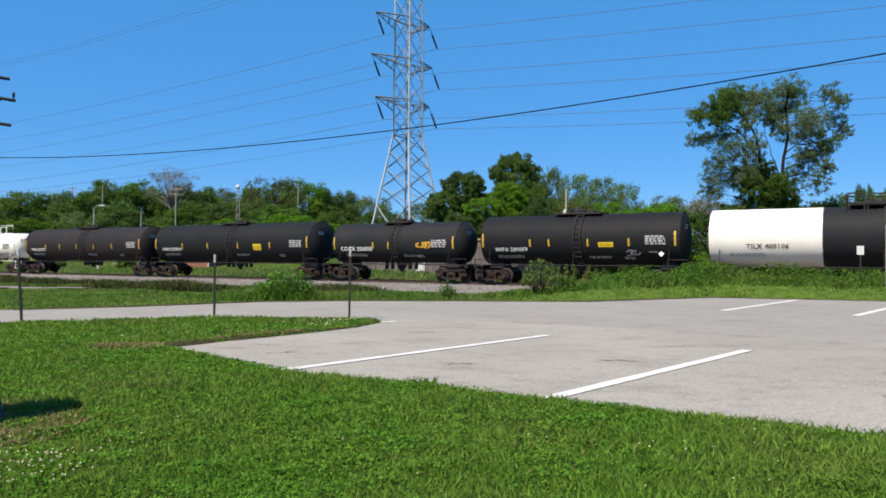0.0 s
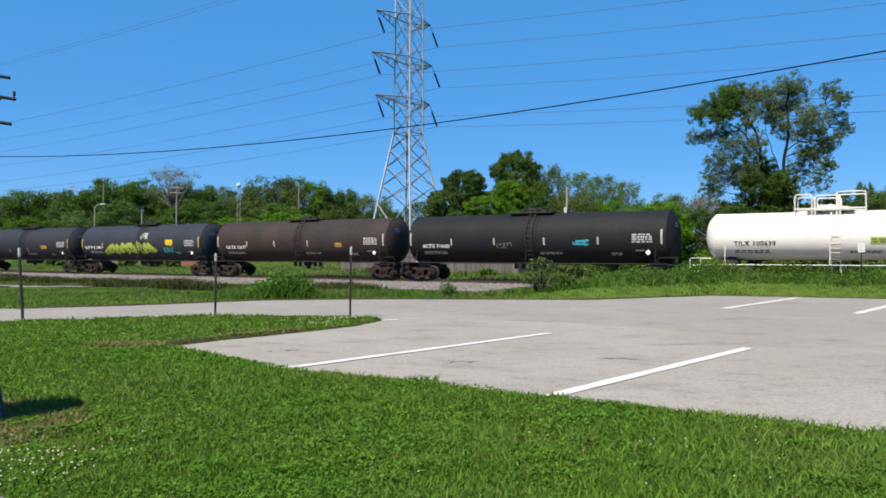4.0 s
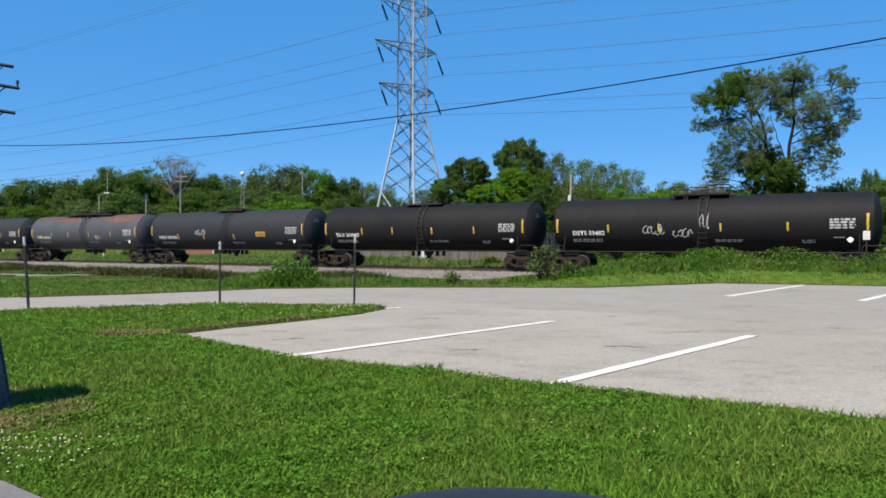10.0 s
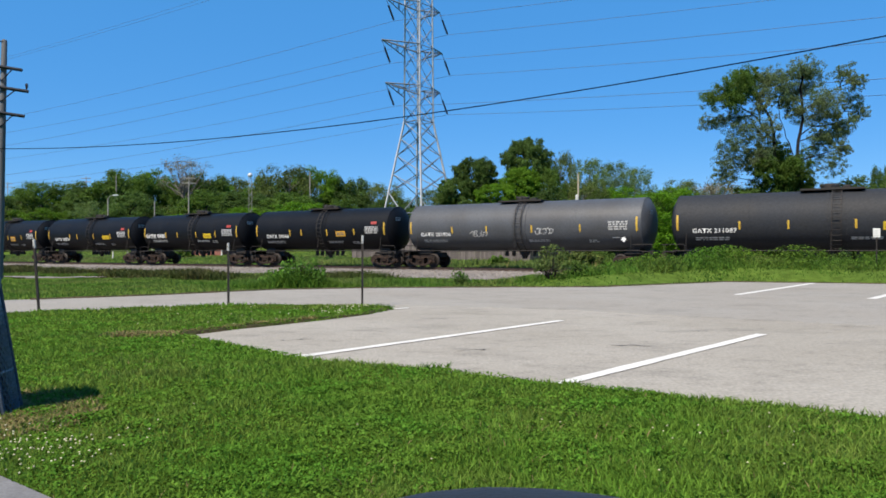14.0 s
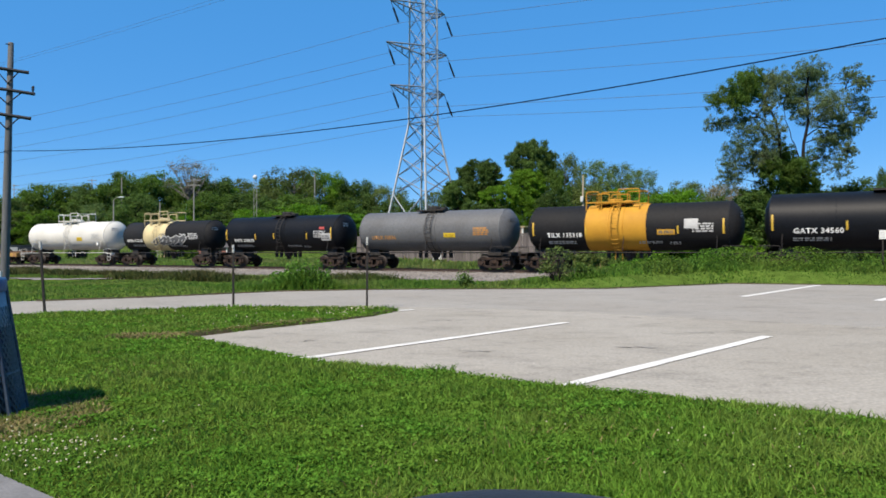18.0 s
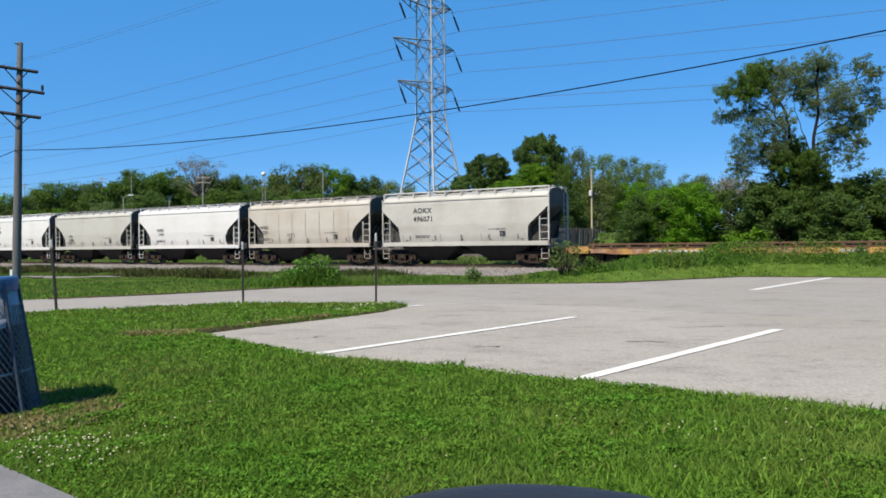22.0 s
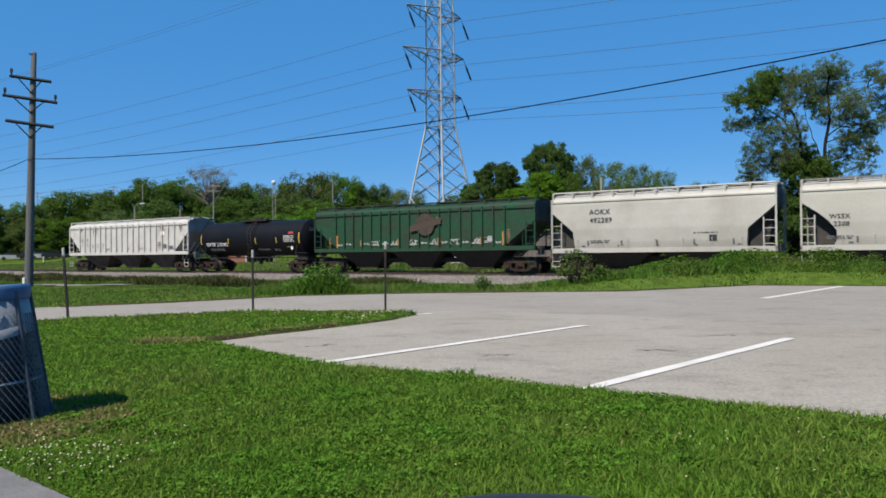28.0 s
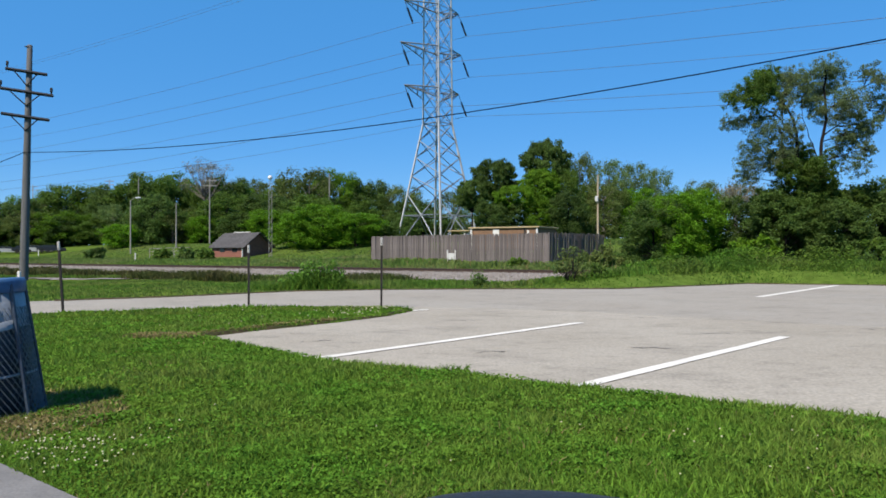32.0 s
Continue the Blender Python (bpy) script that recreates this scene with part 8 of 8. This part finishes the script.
    cars.append(tank("dark grey tank car with a yellow panel", next(n), BIG, "tank_charcoal", mark="GATX 211087", yellow_sign=(2.6, 0.62, 0.42, "sign_yellow"), n_stripes=4))
    cars.append(tank("mid-grey tank car with yellow reflectors", next(n), BIG, "tank_grey", mark="GATX 201906", n_stripes=4, tags=((-2.6, -0.5, 1.2, 0.4, "letter_grey", 35, 0.05, 5), (2.0, -0.4, 1.1, 0.4, "letter_grey", 36, 0.06, 5))))
    cars.append(tank("glossy black tank car with an orange panel", next(n), MID, "tank_gloss", mark="GATX 34566", size=0.285, mx=2.3, yellow_sign=(2.2, 0.9, 0.4, "graffiti_orange"), diamond=False))
    cars.append(tank("glossy black tank car with a yellow panel", next(n), MID, "tank_gloss", mark="GATX 8420", size=0.34, mx=1.55, text_z=0.22, yellow_sign=(2.2, 0.9, 0.4, "sign_yellow"), diamond=False))
    cars.append(tank("glossy black tank car with a yellow panel", next(n), MID, "tank_gloss", mark="GATX 34570", size=0.285, mx=2.3, yellow_sign=(2.8, 1.0, 0.36, "sign_yellow"), diamond=False))
    cars.append(tank("glossy black tank car with an orange panel", next(n), MID, "tank_gloss", mark="GATX 34560", size=0.285, mx=2.3, yellow_sign=(1.8, 0.8, 0.45, "graffiti_orange"), diamond=False))
    cars.append(tank("black tank car with an orange-yellow band and railing", next(n), LOW, "tank_black", band=(-2.35, 1.35, "band_yellow"), rails="band_yellow", strap_paint="band_yellow", gear="under_dark", cage=0.85, centre=-0.75, mark="TILX 135318", size=0.28, mx=2.2, yellow_sign=(2.5, 1.0, 0.3, "graffiti_orange"), n_stripes=3, diamond=False, panels=((3.9, 0.12, 0.75, 0.55, "letter_grey"),)))
    cars.append(tank("plain grey tank car with faded orange lettering", next(n), LOW, "tank_pale_grey", mark="UTLX 76536", ink="letter_orange", ink2="letter_dim", stripes=None, diamond=False, yellow_sign=(1.9, 0.9, 0.3, "sign_yellow")))
    cars.append(tank("black tank car with a pale data panel", next(n), LOW, "tank_gloss", mark="SHPX 210035", short=0.5, text_z=0.38, stripes="stripe_yellow", n_stripes=3, diamond=False, yellow_sign=(5.0, 0.9, 0.55, "letter_grey")))
    cars.append(tank("black tank car with a cream band, railing and graffiti", next(n), dict(R=1.30, top=3.95, dome=0.40), "tank_black", band=(-2.6, 0.4, "band_cream"), rails="band_cream", strap_paint="band_cream", cage=0.85, centre=-1.2, short=0.5, mark="APPX 412343", mx=1.6, stripes=None, diamond=False, pieces=((0.9, -0.42, 3.9, 0.90, 8, 44, "graffiti_white", "graffiti_grey"),), tags=((0.0, 0.05, 1.2, 0.3, "letter_dim", 45, 0.06, 4), (3.0, 0.0, 1.6, 0.3, "letter_grey", 46, 0.05, 5))))
    cars.append(tank("dull white tank car with white railing and ladder", next(n), dict(R=1.36, top=4.15, dome=0.42), "tank_dullwhite", short=0.9, gear="tank_dullwhite", rails="tank_dullwhite", cage=0.9, mark="CORX 6236", ink="letter_grey", ink2="letter_grey", stripes=None, yellow_sign=(2.4, 0.9, 0.36, "sign_yellow")))
    cars.append(flat_car(dict(label="empty flat car with rusty sides and faded yellow panels", L=next(n))))
    cars.append(hopper("pale cream covered hopper car with black lettering", next(n), "hopper_grey", mark=("AOKX", "496071"), angular=True, inset=2.05, roof="hopper_white", ms=0.36, mx=3.4))
    cars.append(hopper("dirty tan covered hopper car with a scrawl", next(n), "hopper_tan", mark=("WSSX", "2231"), mx=1.75, mz=2.85, ms=0.24, seams=7, tags=((-1.6, 2.1, 0.7, 0.6, "letter_dim", 61, 0.05, 3),)))
    cars.append(hopper("clean white covered hopper car with black lettering", next(n), "hopper_white", mark=("BHBX", "1478"), mz=2.9, ms=0.24))
    cars.append(hopper("cream covered hopper car with black lettering", next(n), "hopper_cream", mark=("FTIA", "33286"), mx=2.6, mz=2.55, ms=0.22))
    cars.append(hopper("clean white covered hopper car with black lettering", next(n), "hopper_white", mark=("AOKX", "493840"), angular=True, inset=2.05, roof="hopper_white"))
    cars.append(hopper("pale grey-cream covered hopper car", next(n), "hopper_grey", mark=("AOKX", "493829"), angular=True, inset=2.05, roof="hopper_white"))
    cars.append(hopper("tan covered hopper car with rusty sills", next(n), "hopper_tan", mark=("ETTX", "88688"), mz=2.75, ms=0.22))
    cars.append(hopper("cream covered hopper car with small lettering", next(n), "hopper_cream", mark=("WSSX", "2308"), mx=1.75, mz=3.0, ms=0.24))
    cars.append(hopper("pale covered hopper car with bold black lettering", next(n), "hopper_grey", mark=("AOKX", "492289"), angular=True, inset=2.05, roof="hopper_white"))
    cars.append(hopper("dark green ribbed covered hopper car with a worn emblem", next(n), "hopper_green", top=4.85, floor=1.72, ribs=18, span=7.2, strip="letter_orange", bays=3, inset=2.9, shoulder=1.4, emblem=(1.0, 3.35), ink="letter_grey", roof="under_dark", tags=tuple((-3.4 + 1.7 * q, 2.12, 0.75, 0.34, "letter_grey", 80 + q, 0.07, 3) for q in range(6)), rust=((-7.8, 2.0, 0.25, 1.2), (7.5, 2.2, 0.25, 1.4), (2.0, 3.6, 0.2, 0.5))))
    cars.append(tank("glossy blue-black tank car with yellow reflectors", next(n), dict(R=1.45, top=4.2), "tank_gloss", mark="GATX 212282", size=0.30, n_stripes=4))
    cars.append(hopper("worn white ribbed hopper car with rust streaks", next(n), "hopper_worn", top=4.8, floor=1.72, bay_paint="bay_rust", end_paint="end_grey", ribs=18, bays=3, inset=2.6, shoulder=1.2, cells=((0, 2.95, "U", 0.33), (1, 2.95, "P", 0.33), (0, 2.42, "7", 0.31), (1, 2.42, "7", 0.31), (2, 2.42, "0", 0.31), (3, 2.42, "2", 0.31), (4, 2.42, "7", 0.31)), ink="letter_dim", roof="hopper_worn", rust=((-4.8, 3.72, 0.75, 1.1), (5.45, 3.3, 0.7, 2.0), (5.3, 2.2, 0.5, 0.9), (8.2, 3.7, 0.6, 1.1), (0.6, 2.0, 0.3, 0.4), (-7.2, 3.9, 0.4, 0.6)), panels=((5.72, 3.45, 0.55, 0.4, "letter_white"), (5.72, 3.7, 0.6, 0.2, "seam_shade"), (6.9, 2.15, 0.5, 0.28, "letter_dim"))))
    return cars


TRAIN = train()


def ties():
    """Wooden ties under the rails, along the stretch before the lot."""
    me = mesh_of(box(bmesh.new(), (-0.115, -1.3, -0.36), (0.115, 1.3, -0.165), 0.012), "tie", "tie_wood")
    rng = random.Random(6)
    for k in range(260):
        p = along(-104 + k * 0.51, rng.uniform(-0.04, 0.04))
        part("tie", me, "", track_bed, m=Matrix.Translation(p) @ pose(0, 0, 0, 0, 0, TRACK_TURN + rng.uniform(-1, 1)))


ties()


# ---- what moves ----
RUN = [(0.0, 0.0), (4.0, 78.9), (8.0, 158.7), (13.0, 258.4), (18.0, 358.5), (23.0, 459.6), (28.0, 562.8), (32.0, 645.9)]


def motions():
    for k, car in enumerate(TRAIN):
        mid = (JOINTS[k] + JOINTS[k + 1]) / 2
        rows = []
        for t, gone in RUN:
            p = along(mid + gone, 0, RAIL)
            rows.append((t, pose(p.x, p.y, p.z, 0, 0, TRACK_TURN)))
        walk(car, rows)


motions()
